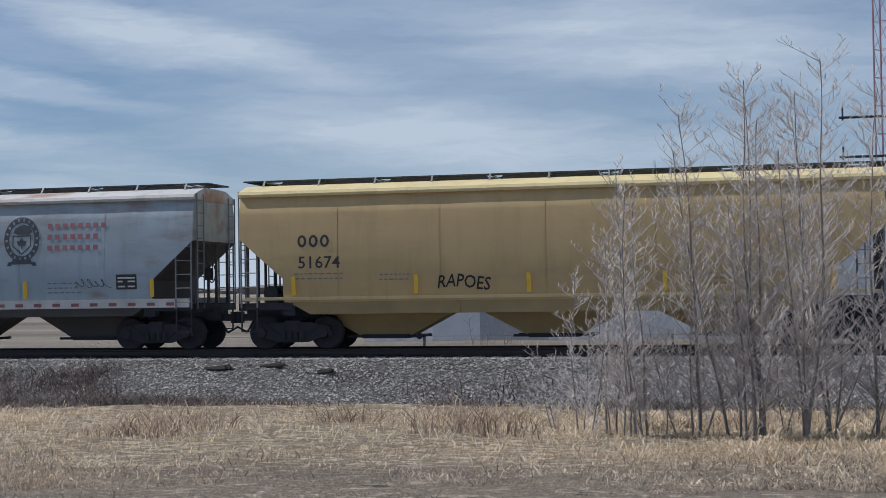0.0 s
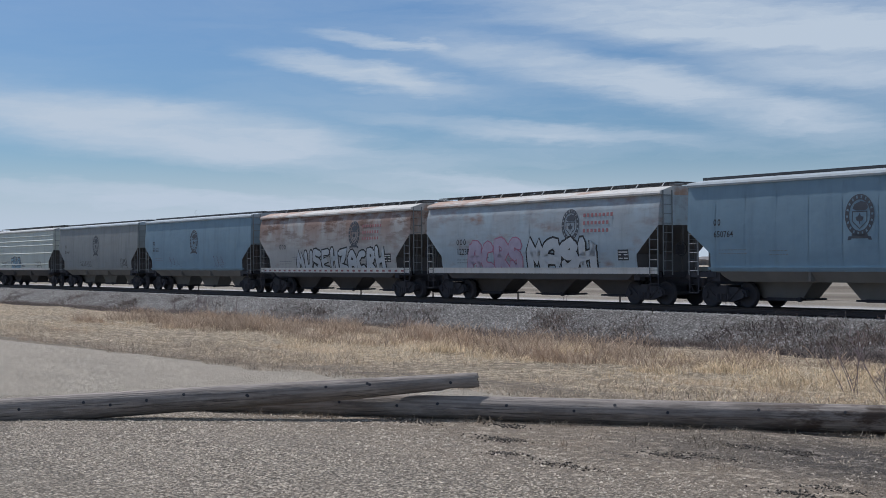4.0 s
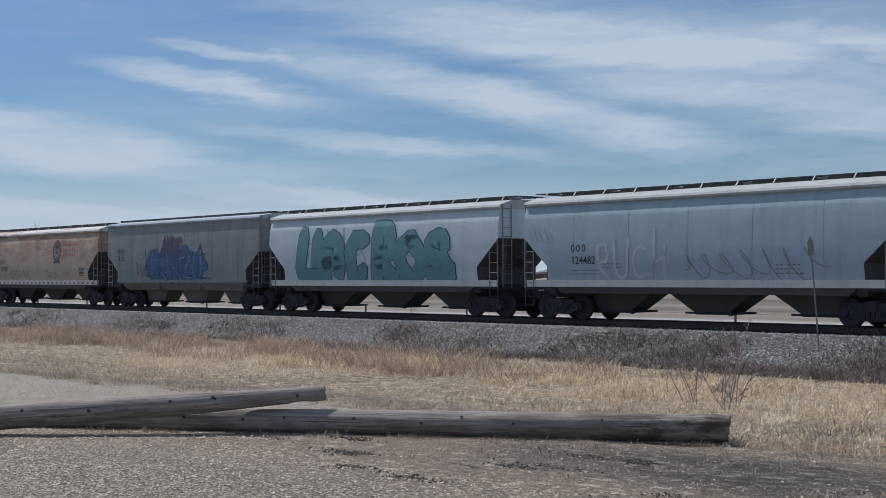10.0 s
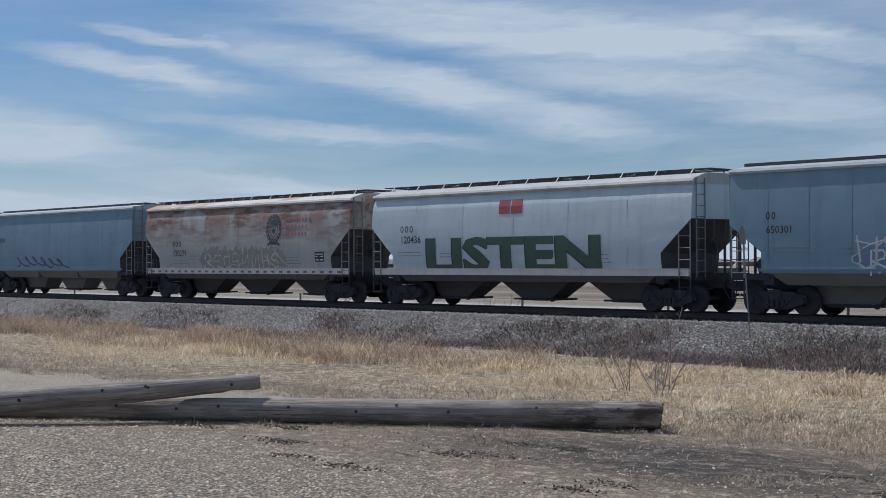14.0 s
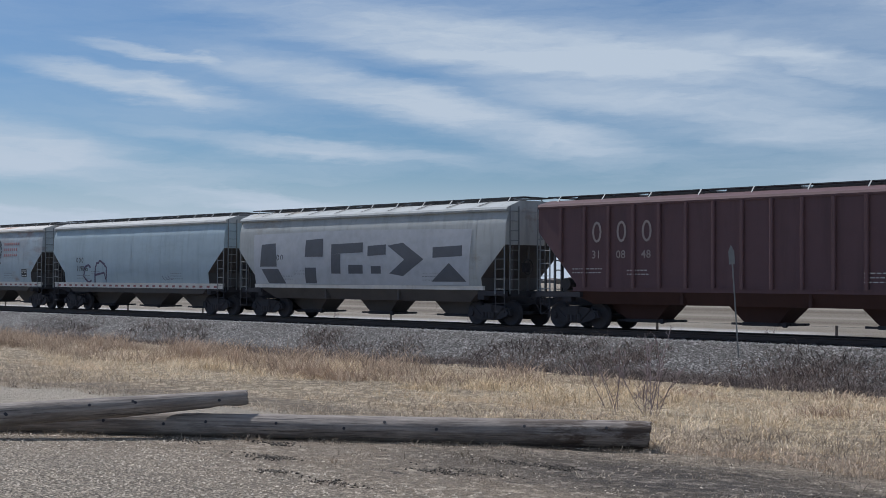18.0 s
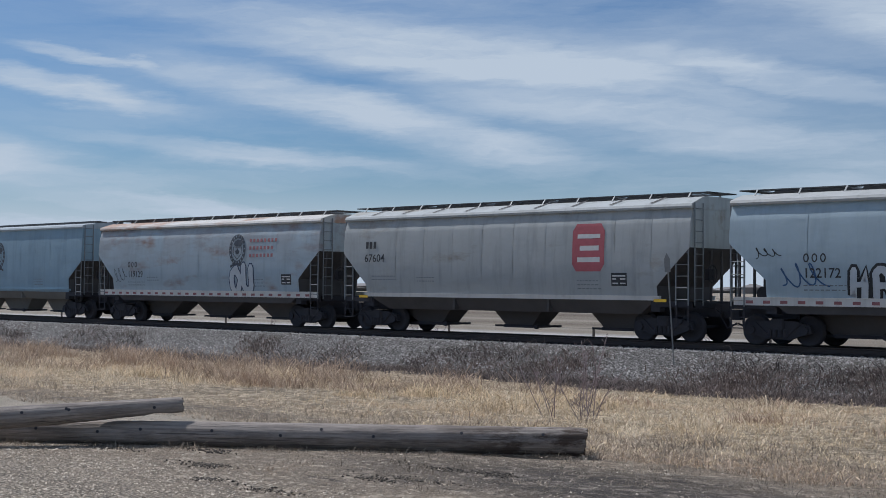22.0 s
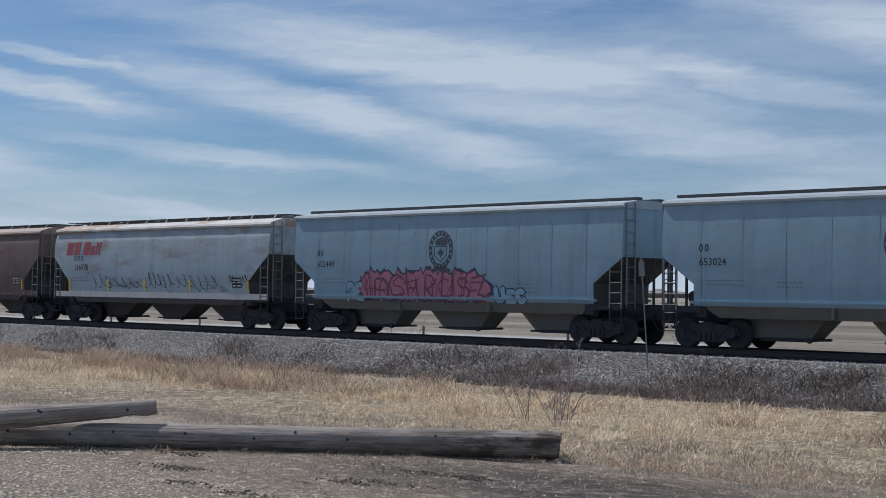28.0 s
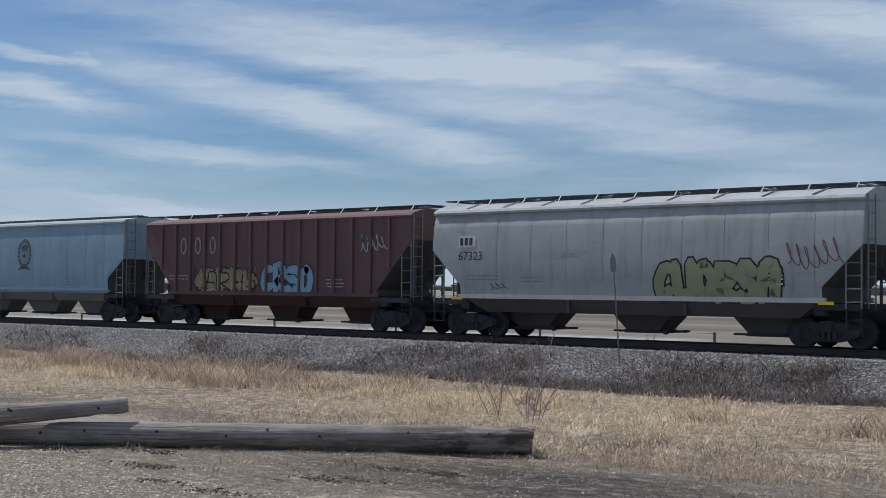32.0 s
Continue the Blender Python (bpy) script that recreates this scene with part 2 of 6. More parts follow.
M_SILL_T = paint("tan_sill_paint", (0.58, 0.49, 0.29), 0.05, dirt=0.5)
M_YEL = plain("yellow_reflector", (0.88, 0.54, 0.04), 0.5, 0, 0.2)
M_REDR = plain("red_reflector", (0.30, 0.115, 0.12), 0.5, 0, 0.3)
M_BLK = plain("black_lettering", (0.036, 0.039, 0.045), 0.6, 0, 0.2)
M_NAVY = plain("navy_emblem_paint", (0.06, 0.072, 0.09), 0.6, 0, 0.3)
M_SHIELD = plain("red_shield_paint", (0.42, 0.10, 0.12), 0.6, 0, 0.3)
M_FINE = plain("faded_stencil_print", (0.19, 0.215, 0.235), 0.6, 0, 0.3)
M_PALE_MARK = plain("faded_pale_emblem", (0.34, 0.29, 0.275), 0.6, 0, 0.4)
M_REDF = plain("faded_red_lettering", (0.36, 0.15, 0.16), 0.6, 0, 0.4)
M_RED = plain("red_lettering", (0.33, 0.07, 0.085), 0.6, 0, 0.35)
M_WHT = plain("white_lettering", (0.62, 0.63, 0.62), 0.6, 0, 0.3)


# ---- mesh tools ----
class Shape:
    def __init__(self):
        self.v, self.f = [], []

    def quad(self, *pts):
        n = len(self.v)
        self.v += [tuple(p) for p in pts]
        self.f.append(tuple(range(n, n + len(pts))))
        return self

    def box(self, x0, x1, y0, y1, z0, z1, c=0.0):
        """A box; c bevels its long upright edges."""
        n = len(self.v)
        if c:
            ring = [(x0 + c, y0), (x1 - c, y0), (x1, y0 + c), (x1, y1 - c), (x1 - c, y1), (x0 + c, y1), (x0, y1 - c), (x0, y0 + c)]
        else:
            ring = [(x0, y0), (x1, y0), (x1, y1), (x0, y1)]
        k = len(ring)
        self.v += [(x, y, z0) for x, y in ring] + [(x, y, z1) for x, y in ring]
        self.f += [tuple(range(n + k - 1, n - 1, -1)), tuple(range(n + k, n + 2 * k))]
        self.f += [(n + i, n + (i + 1) % k, n + k + (i + 1) % k, n + k + i) for i in range(k)]
        return self

    def tube(self, p, q, r0, r1=None, k=6, caps=True):
        r1 = r0 if r1 is None else r1
        p, q = Vector(p), Vector(q)
        w = (q - p).normalized()
        u = w.orthogonal().normalized()
        v = w.cross(u)
        n = len(self.v)
        for c, r in ((p, r0), (q, r1)):
            for i in range(k):
                a = 2 * math.pi * i / k
                self.v.append(tuple(c + (u * math.cos(a) + v * math.sin(a)) * r))
        self.f += [(n + i, n + (i + 1) % k, n + k + (i + 1) % k, n + k + i) for i in range(k)]
        if caps:
            self.f += [tuple(range(n + k - 1, n - 1, -1)), tuple(range(n + k, n + 2 * k))]
        return self

    def limb(self, points, radii, k=6):
        """One unbroken tapering stem along points."""
        rows = []
        for i, (p, r) in enumerate(zip(points, radii)):
            a, b = points[max(0, i - 1)], points[min(len(points) - 1, i + 1)]
            w = (b - a).normalized()
            u = w.cross(Vector((0, 1, 0.01))).normalized()
            v = w.cross(u)
            rows.append([p + (u * math.cos(2 * math.pi * j / k) + v * math.sin(2 * math.pi * j / k)) * r for j in range(k + 1)])
        return self.grid(rows)

    def prism(self, ring, y0, y1):
        """A polygon in x and z, from y0 to y1."""
        n, k = len(self.v), len(ring)
        self.v += [(x, y0, z) for x, z in ring] + [(x, y1, z) for x, z in ring]
        self.f += [tuple(range(n, n + k)), tuple(range(n + 2 * k - 1, n + k - 1, -1))]
        self.f += [(n + (i + 1) % k, n + i, n + k + i, n + k + (i + 1) % k) for i in range(k)]
        return self

    def grid(self, rows):
        """Quads between rows of equally many points."""
        n, k = len(self.v), len(rows[0])
        for r in rows:
            self.v += [tuple(p) for p in r]
        self.f += [(n + i * k + j, n + i * k + j + 1, n + (i + 1) * k + j + 1, n + (i + 1) * k + j)
                   for i in range(len(rows) - 1) for j in range(k - 1)]
        return self

    def mesh(self, name, mat, smooth=False, recalc=True):
        me = bpy.data.meshes.new(name)
        me.from_pydata(self.v, [], self.f)
        if recalc and len(self.f) < 4000:
            bm = bmesh.new()
            bm.from_mesh(me)
            bmesh.ops.recalc_face_normals(bm, faces=bm.faces)
            bm.to_mesh(me)
            bm.free()
        if smooth:
            me.polygons.foreach_set("use_smooth", [True] * len(me.polygons))
        me.materials.append(mat)
        return me


def part(name, me, parent, label="", at=None):
    ob = new(name, me)
    ob.parent = parent
    if at is not None:
        ob.location = at
    if label:
        ob["label"] = label
    return ob


def arrays(name, v, f, mat, smooth=False):
    me = bpy.data.meshes.new(name)
    v, f = np.asarray(v, dtype=np.float32), np.asarray(f, dtype=np.int32)
    k = f.shape[1]
    me.vertices.add(len(v)), me.loops.add(f.size), me.polygons.add(len(f))
    me.vertices.foreach_set("co", v.ravel())
    me.loops.foreach_set("vertex_index", f.ravel())
    me.polygons.foreach_set("loop_start", np.arange(0, f.size, k, dtype=np.int32))
    me.polygons.foreach_set("loop_total", np.full(len(f), k, dtype=np.int32))
    if smooth:
        me.polygons.foreach_set("use_smooth", np.ones(len(f), dtype=bool))
    me.update(calc_edges=True)
    me.materials.append(mat)
    return me


# ---- ground, embankment and track ----
TRACK_Y = 38.0


def ground_z(x, y):
    return np.interp(y, [8, 17, 24, 31, 34, 43, 48, 5000], [-0.68, -0.75, -0.95, -1.2, -1.22, -1.2, -1.05, -1.0])


def ground_material():
    m, nt, b = shader("ground", 0.95)
    geo = nt.nodes.new("ShaderNodeNewGeometry")
    sep = nt.nodes.new("ShaderNodeSeparateXYZ")
    nt.links.new(geo.outputs["Position"], sep.inputs[0])
    edge = noise_fac(nt, 0.45, 5, 0.0, 1.0)

    def step(out, a, bb, wob):
        n = nt.nodes.new("ShaderNodeMath")
        n.operation = "MULTIPLY_ADD"
        nt.links.new(edge, n.inputs[0])
        n.inputs[1].default_value = wob
        nt.links.new(out, n.inputs[2])
        r = nt.nodes.new("ShaderNodeMapRange")
        r.inputs["From Min"].default_value, r.inputs["From Max"].default_value = a, bb
        nt.links.new(n.outputs[0], r.inputs["Value"])
        return r.outputs[0]

    skew = nt.nodes.new("ShaderNodeVectorMath")
    skew.operation = "DOT_PRODUCT"
    skew.inputs[1].default_value = (-0.08, 1.0, 0)
    nt.links.new(geo.outputs["Position"], skew.inputs[0])
    along = skew.outputs["Value"]
    fine = noise_fac(nt, 30, 3, 0.40, 0.60)
    peb = noise_fac(nt, 11, 5, 0.42, 0.60)
    big = noise_fac(nt, 0.16, 5, 0.35, 0.68)
    mid = noise_fac(nt, 1.1, 5, 0.4, 0.66)
    streak = noise_fac(nt, 0.5, 5, 0.35, 0.7, (0.25, 1.4, 1))
    vor = nt.nodes.new("ShaderNodeTexVoronoi")
    vor.inputs["Scale"].default_value, vor.inputs["Randomness"].default_value = 24.0, 1.0
    nt.links.new(geo.outputs["Position"], vor.inputs["Vector"])
    gap = nt.nodes.new("ShaderNodeMapRange")
    gap.inputs["From Min"].default_value, gap.inputs["From Max"].default_value = 0.42, 0.66
    nt.links.new(vor.outputs["Distance"], gap.inputs["Value"])
    cell = nt.nodes.new("ShaderNodeSeparateColor")
    nt.links.new(vor.outputs["Color"], cell.inputs[0])
    gravel = mixc(nt, cell.outputs[0], (0.22, 0.178, 0.132), (0.82, 0.715, 0.58))
    gravel = mixc(nt, mul(nt, gap.outputs[0], 0.95), gravel, (0.065, 0.055, 0.046))
    gravel = mixc(nt, mul(nt, fine, 0.12), gravel, (0.40, 0.34, 0.26))
    gravel = mixc(nt, mul(nt, peb, 0.25), gravel, (0.20, 0.172, 0.14))
    gravel = mixc(nt, mul(nt, streak, 0.28), gravel, (0.54, 0.465, 0.37))
    gravel = mixc(nt, mul(nt, mid, 0.22), gravel, (0.30, 0.25, 0.195))
    crumb = noise_fac(nt, 4.5, 8, 0.47, 0.56, (0.8, 1.1, 1), 0.8)
    clod = noise_fac(nt, 0.55, 6, 0.43, 0.60, (0.5, 1.2, 1), 0.7)
    dirt = mixc(nt, crumb, (0.022, 0.018, 0.016), (0.15, 0.122, 0.10))
    dirt = mixc(nt, mul(nt, clod, 0.4), dirt, mixc(nt, crumb, (0.22, 0.18, 0.145), (0.54, 0.465, 0.385)))
    dirt = mixc(nt, mul(nt, gap.outputs[0], 0.35), dirt, (0.045, 0.037, 0.031))
    bare = mul(nt, mul(nt, step(sep.outputs[0], -20.0, -16.0, 2.5), step(sep.outputs[0], 12.0, 7.0, 2.5)), step(sep.outputs[1], 9.6, 12.4, 2.5))
    tan = mixc(nt, crumb, (0.235, 0.182, 0.130), (0.50, 0.41, 0.315))
    tan = mixc(nt, mul(nt, mid, 0.45), tan, (0.22, 0.18, 0.14))
    lot = mixc(nt, mul(nt, bare, 0.8), mixc(nt, mul(nt, big, 0.3), gravel, tan), tan)
    # damp black earth beside the butt of the pole, and thin spots of it elsewhere
    off = nt.nodes.new("ShaderNodeVectorMath")
    off.operation = "MULTIPLY_ADD"
    off.inputs[1].default_value, off.inputs[2].default_value = (0.26, 0.62, 0), (10.2 * 0.26, -13.5 * 0.62, 0)
    nt.links.new(geo.outputs["Position"], off.inputs[0])
    far = nt.nodes.new("ShaderNodeVectorMath")
    far.operation = "LENGTH"
    nt.links.new(off.outputs[0], far.inputs[0])
    lot = mixc(nt, mul(nt, step(far.outputs["Value"], 1.75, 1.1, 0.9), 0.7), lot, dirt)
    lot = mixc(nt, mul(nt, step(far.outputs["Value"], 0.95, 0.6, 0.7), 0.9), lot, dirt)
    lot = mixc(nt, mul(nt, mul(nt, bare, noise_fac(nt, 1.5, 6, 0.60, 0.66, (0.5, 1.3, 1), 0.7)), 0.85), lot, (0.06, 0.048, 0.04))
    # smooth sand beyond the line of the fallen poles
    ln = nt.nodes.new("ShaderNodeVectorMath")
    ln.operation = "DOT_PRODUCT"
    ln.inputs[1].default_value = (0.62, -0.785, 0)
    nt.links.new(geo.outputs["Position"], ln.inputs[0])
    sand = mixc(nt, mul(nt, streak, 0.6), (0.52, 0.455, 0.37), (0.41, 0.355, 0.285))
    sand = mixc(nt, mul(nt, fine, 0.25), sand, (0.34, 0.295, 0.235))
    lot = mixc(nt, mul(nt, step(ln.outputs["Value"], -21.2, -22.0, 0.2), step(sep.outputs[0], -18.0, -20.5, 1.0)), lot, sand)
    soil = mixc(nt, crumb, (0.27, 0.21, 0.142), (0.76, 0.625, 0.45))
    soil = mixc(nt, mul(nt, big, 0.4), soil, mixc(nt, crumb, (0.13, 0.10, 0.07), (0.36, 0.29, 0.21)))
    soil = mixc(nt, mul(nt, step(along, 19.7, 18.5, 1.0), 0.6), soil, (0.16, 0.13, 0.105))
    c = mixc(nt, step(along, 17.4, 17.65, 0.7), lot, soil)
    band = noise_fac(nt, 0.05, 5, 0.35, 0.65, (0.03, 1.0, 1))
    field = mixc(nt, band, (0.17, 0.135, 0.10), (0.42, 0.37, 0.30))
    field = mixc(nt, mul(nt, noise_fac(nt, 0.012, 3, 0.4, 0.65, (0.2, 1, 1)), 0.5), field, (0.18, 0.15, 0.11))
    field = mixc(nt, step(sep.outputs[1], 48.5, 47.0, 1.0), field, mixc(nt, fine, (0.32, 0.295, 0.26), (0.46, 0.43, 0.385)))
    # a wide pale gravel yard further along the line
    yard = mul(nt, step(sep.outputs[0], -36.0, -40.0, 3.0), step(sep.outputs[1], 70.0, 66.0, 3.0))
    field = mixc(nt, mul(nt, yard, 0.9), field, mixc(nt, fine, (0.54, 0.52, 0.49), (0.70, 0.68, 0.65)))
    c = mixc(nt, step(sep.outputs[1], 41.0, 42.5, 1.0), c, field)
    nt.links.new(c, b.inputs["Base Color"])
    lump = nt.nodes.new("ShaderNodeMath")
    lump.operation = "MULTIPLY_ADD"
    nt.links.new(crumb, lump.inputs[0])
    lump.inputs[1].default_value = 0.8
    nt.links.new(mixc(nt, gap.outputs[0], (1, 1, 1), (0, 0, 0)), lump.inputs[2])
    bump(nt, b, lump.outputs[0], 1.0, 0.03)
    return m


def build_ground():
    xs = np.concatenate([[-4600, -2200, -1100, -600, -350], np.arange(-220, 40, 1.25), [50, 80, 200, 600, 1500, 4600]])
    ys = np.concatenate([[-4600, -1200, -300, -80, -25], np.arange(-10, 46, 0.5), np.arange(46, 62, 2.0), [70, 90, 130, 220, 500, 1200, 2500, 4700]])
    X, Y = np.meshgrid(xs, ys)
    rng = np.random.default_rng(3)
    Z = ground_z(X, Y) + (rng.random(X.shape) - 0.5) * np.where((Y > -10) & (Y < 44), np.where(Y < 15, 0.02, 0.07), 0)
    Z += 0.05 * np.sin(X * 0.31 + Y * 0.17) * np.where((Y > 15) & (Y < 34), 1, 0)
    v = np.stack([X, Y, Z], -1).reshape(-1, 3)
    nx, ny = len(xs), len(ys)
    i = (np.arange(ny - 1)[:, None] * nx + np.arange(nx - 1)[None]).ravel()
    f = np.stack([i, i + 1, i + nx + 1, i + nx], -1)
    ob = new("ground", arrays("ground", v, f, ground_material(), True))
    tagged(ob, "gravel lot, dry grass verge and pale stubble fields reaching the horizon", "ground", kind="structure")


build_ground()


def stone_material(name, lo, hi):
    m, nt, b = shader(name, 0.9)
    geo = nt.nodes.new("ShaderNodeNewGeometry")
    c = mixc(nt, geo.outputs["Random Per Island"], lo, hi)
    c = mixc(nt, mul(nt, noise_fac(nt, 0.5, 4, 0.4, 0.7), 0.3), c, tuple(v * 0.55 for v in lo))
    nt.links.new(c, b.inputs["Base Color"])
    return m


def ballast_z(y):
    return np.interp(np.abs(y - TRACK_Y), [0, 1.85, 4.1, 4.4], [-0.21, -0.25, -1.2, -1.3])


M_BED, nt_, b_ = shader("ballast_bed", 0.95)
c_ = mixc(nt_, noise_fac(nt_, 14, 5, 0.35, 0.65), (0.04, 0.038, 0.036), (0.26, 0.255, 0.25))
c_ = mixc(nt_, mul(nt_, noise_fac(nt_, 0.4, 4, 0.45, 0.65), 0.4), c_, (0.16, 0.15, 0.14))
nt_.links.new(c_, b_.inputs["Base Color"])
bump(nt_, b_, noise_fac(nt_, 14, 5, 0.35, 0.65), 1.0, 0.06)
s = Shape()
prof = [(TRACK_Y - 4.4, -1.3), (TRACK_Y - 4.1, -1.2), (TRACK_Y - 3.0, -0.735), (TRACK_Y - 1.85, -0.25), (TRACK_Y, -0.21),
        (TRACK_Y + 1.85, -0.25), (TRACK_Y + 4.1, -1.2), (TRACK_Y + 4.4, -1.3)]
s.grid([[(x, y, z) for y, z in prof] for x in (-3000, -600, -200, -100, 0, 100, 400, 1500)])
tagged(new("ballast_embankment", s.mesh("ballast_embankment", M_BED, recalc=False)),
       "grey crushed-stone ballast embankment under the railway track", "ballast", kind="structure")


def rocks(count, place, size, seed, lying=False):
    """Irregular six-cornered stones."""
    rng = np.random.default_rng(seed)
    base = np.array([[1, 0, 0], [-1, 0, 0], [0, 1, 0], [0, -1, 0], [0, 0, 1], [0, 0, -1]], dtype=float)
    tri = np.array([[0, 2, 4], [2, 1, 4], [1, 3, 4], [3, 0, 4], [2, 0, 5], [1, 2, 5], [3, 1, 5], [0, 3, 5]])
    P = place(rng, count)
    r = size[0] + (size[1] - size[0]) * rng.random((count, 1, 1)) ** 2
    V = base[None] * (0.6 + 0.8 * rng.random((count, 6, 1))) + (rng.random((count, 6, 3)) - 0.5) * 0.5
    a = rng.random(count) * 6.28
    ca, sa = np.cos(a)[:, None], np.sin(a)[:, None]
    V = np.stack([V[..., 0] * ca - V[..., 1] * sa, V[..., 0] * sa + V[..., 1] * ca, V[..., 2] * 0.75], -1) * r
    V = V + P[:, None, :]
    F = (tri[:4] if lying else tri)[None] + (np.arange(count) * 6)[:, None, None]
    return V.reshape(-1, 3), F.reshape(-1, 3)


def on_ballast(rng, n):
    x = 14 - 135 * rng.random(n) ** 1.35
    y = TRACK_Y - 0.95 - 3.3 * rng.random(n) ** 0.9
    return np.stack([x, y, ballast_z(y) + 0.012], -1)


v_, f_ = rocks(120000, on_ballast, (0.020, 0.050), 5, True)
tagged(new("ballast_stones", arrays("ballast_stones", v_, f_, stone_material("ballast_stone", (0.060, 0.059, 0.059), (0.45, 0.442, 0.438)))),
       "loose grey crushed ballast stones on the embankment slope", "ballast", kind="stuff")


def on_lot(rng, n):
    y = 5.5 + 10.5 * rng.random(n)
    x = 2 - (6 + y * 2.6) * rng.random(n)
    keep = 0.62 * x - 0.785 * y > -21.2
    x, y = np.where(keep, x, -9 * rng.random(n)), np.where(keep, y, 5.5 + 8 * rng.random(n))
    # the bare earth beside the poles holds few pebbles
    earth = (x < -6) & (x > -17) & (y > 10.8) & (rng.random(n) < 0.8)
    x, y = np.where(earth, -9 + 9 * rng.random(n), x), np.where(earth, 5.5 + 5 * rng.random(n), y)
    return np.stack([x, y, ground_z(x, y) + 0.004], -1)


v_, f_ = rocks(75000, on_lot, (0.006, 0.021), 6, True)
tagged(new("lot_gravel", arrays("lot_gravel", v_, f_, stone_material("lot_pebble", (0.25, 0.205, 0.158), (0.63, 0.55, 0.455)))),
       "small tan and grey pebbles loose on the gravel lot", "gravel", kind="stuff")


def rail_mesh():
    prof = [(-0.075, -0.18), (0.075, -0.18), (0.07, -0.165), (0.012, -0.145), (0.010, -0.05), (0.036, -0.035), (0.036, -0.006), (0.028, 0.0),
            (-0.028, 0.0), (-0.036, -0.006), (-0.036, -0.035), (-0.010, -0.05), (-0.012, -0.145), (-0.07, -0.165)]
    sh = Shape()
    sh.grid([[(x, y, z) for y, z in prof + prof[:1]] for x in (-1500, -400, -100, 0, 60, 300)])
    return sh


M_RAIL = plain("rusty_rail_steel", (0.060, 0.045, 0.040), 0.6, 0.2, 0.4, 3.0)
track = tagged(new("railway_track"), "single railway track of rusty steel rails on dark wooden sleepers", "railway track", kind="structure")
me_rail = rail_mesh().mesh("rail", M_RAIL)
for dy in (-0.7525, 0.7525):
    part("rail", me_rail, track, "rusty steel rail", (0, TRACK_Y + dy, 0))
M_TIE = plain("creosoted_timber", (0.050, 0.042, 0.038), 0.9, 0, 0.5, 8.0)
me_tie = Shape().box(-0.115, 0.115, -1.3, 1.3, -0.36, -0.185, 0.015).mesh("sleeper", M_TIE)
me_plate = Shape().box(-0.09, 0.09, -0.17, 0.17, -0.187, -0.176).mesh("tie_plate", M_RAIL)
for i in range(280):
    part("sleeper", me_tie, track, at=(14 - i * 0.53, TRACK_Y, 0.0))
far_ties = Shape()
for i in range(280, 900):
    x = 14 - i * 0.53
    far_ties.box(x - 0.115, x + 0.115, TRACK_Y - 1.3, TRACK_Y + 1.3, -0.36, -0.185)
for i in range(1, 160):
    x = 14 + i * 0.53
    far_ties.box(x - 0.115, x + 0.115, TRACK_Y - 1.3, TRACK_Y + 1.3, -0.36, -0.185)
tagged(part("sleepers_far", far_ties.mesh("sleepers_far", M_TIE, recalc=False), track), kind="stuff")


# ---- hopper cars ----
# outline of half a body: height above the rail and half width, by kind
BULGE = [(1.30, 1.50), (1.45, 1.535), (1.8, 1.585), (2.2, 1.61), (2.6, 1.615), (3.0, 1.605), (3.4, 1.585), (3.70, 1.560), (3.78, 1.548), (4.0, 1.480), (4.24, 1.40)]
FLAT = [(1.30, 1.515), (1.45, 1.525), (1.8, 1.54), (2.2, 1.55), (2.6, 1.553), (3.0, 1.55), (3.4, 1.538), (3.75, 1.52), (4.1, 1.495), (4.42, 1.465)]
POST = [(1.30, 1.43), (1.45, 1.43), (1.8, 1.43), (2.2, 1.43), (2.6, 1.43), (3.0, 1.43), (3.4, 1.43), (3.75, 1.43), (4.0, 1.43), (4.22, 1.43)]
KINDS = {
    "flat": dict(prof=FLAT, lip=1.535, eave=4.42, top=4.66, roofw=0.78, panels=11, skirt=0.93, open=0.7, slope=2.80, inset=1.15, low=1.95),
    "bulge": dict(prof=BULGE, lip=1.535, eave=4.24, top=4.56, roofw=0.80, panels=6, skirt=0.96, open=0.45, slope=3.05, inset=1.25, low=1.95),
    "strap": dict(prof=BULGE, lip=1.535, eave=4.22, top=4.58, roofw=0.80, panels=11, skirt=0.84, open=1.1, slope=2.95, inset=1.25, low=1.75),
    "wave": dict(prof=FLAT, lip=1.535, eave=4.40, top=4.66, roofw=0.78, panels=4, skirt=0.84, open=1.0, slope=2.85, inset=1.15, low=1.95),
    "post": dict(prof=POST, lip=1.46, eave=4.22, top=4.50, roofw=0.80, panels=1, skirt=0.87, open=1.2, slope=3.35, inset=1.75, low=1.55),
}


def half_width(k, z):
    p = KINDS[k]["prof"]
    return float(np.interp(z, [a for a, _ in p], [b for _, b in p]))


def reach(k, half, z):
    """How far the body reaches along the car at height z."""
    K = KINDS[k]
    if z >= K["slope"]:
        return half
    return half - K["inset"] * min(1.0, (K["slope"] - z) / (K["slope"] - K["low"]))


CACHE = {}


def cached(key, make):
    if key not in CACHE:
        CACHE[key] = make()
    return CACHE[key]


def levels(k):
    K = KINDS[k]
    zs = [z for z, _ in K["prof"]] + [K["slope"], K["low"], K["eave"]]
    return sorted(set(z for z in zs if z <= K["eave"]))


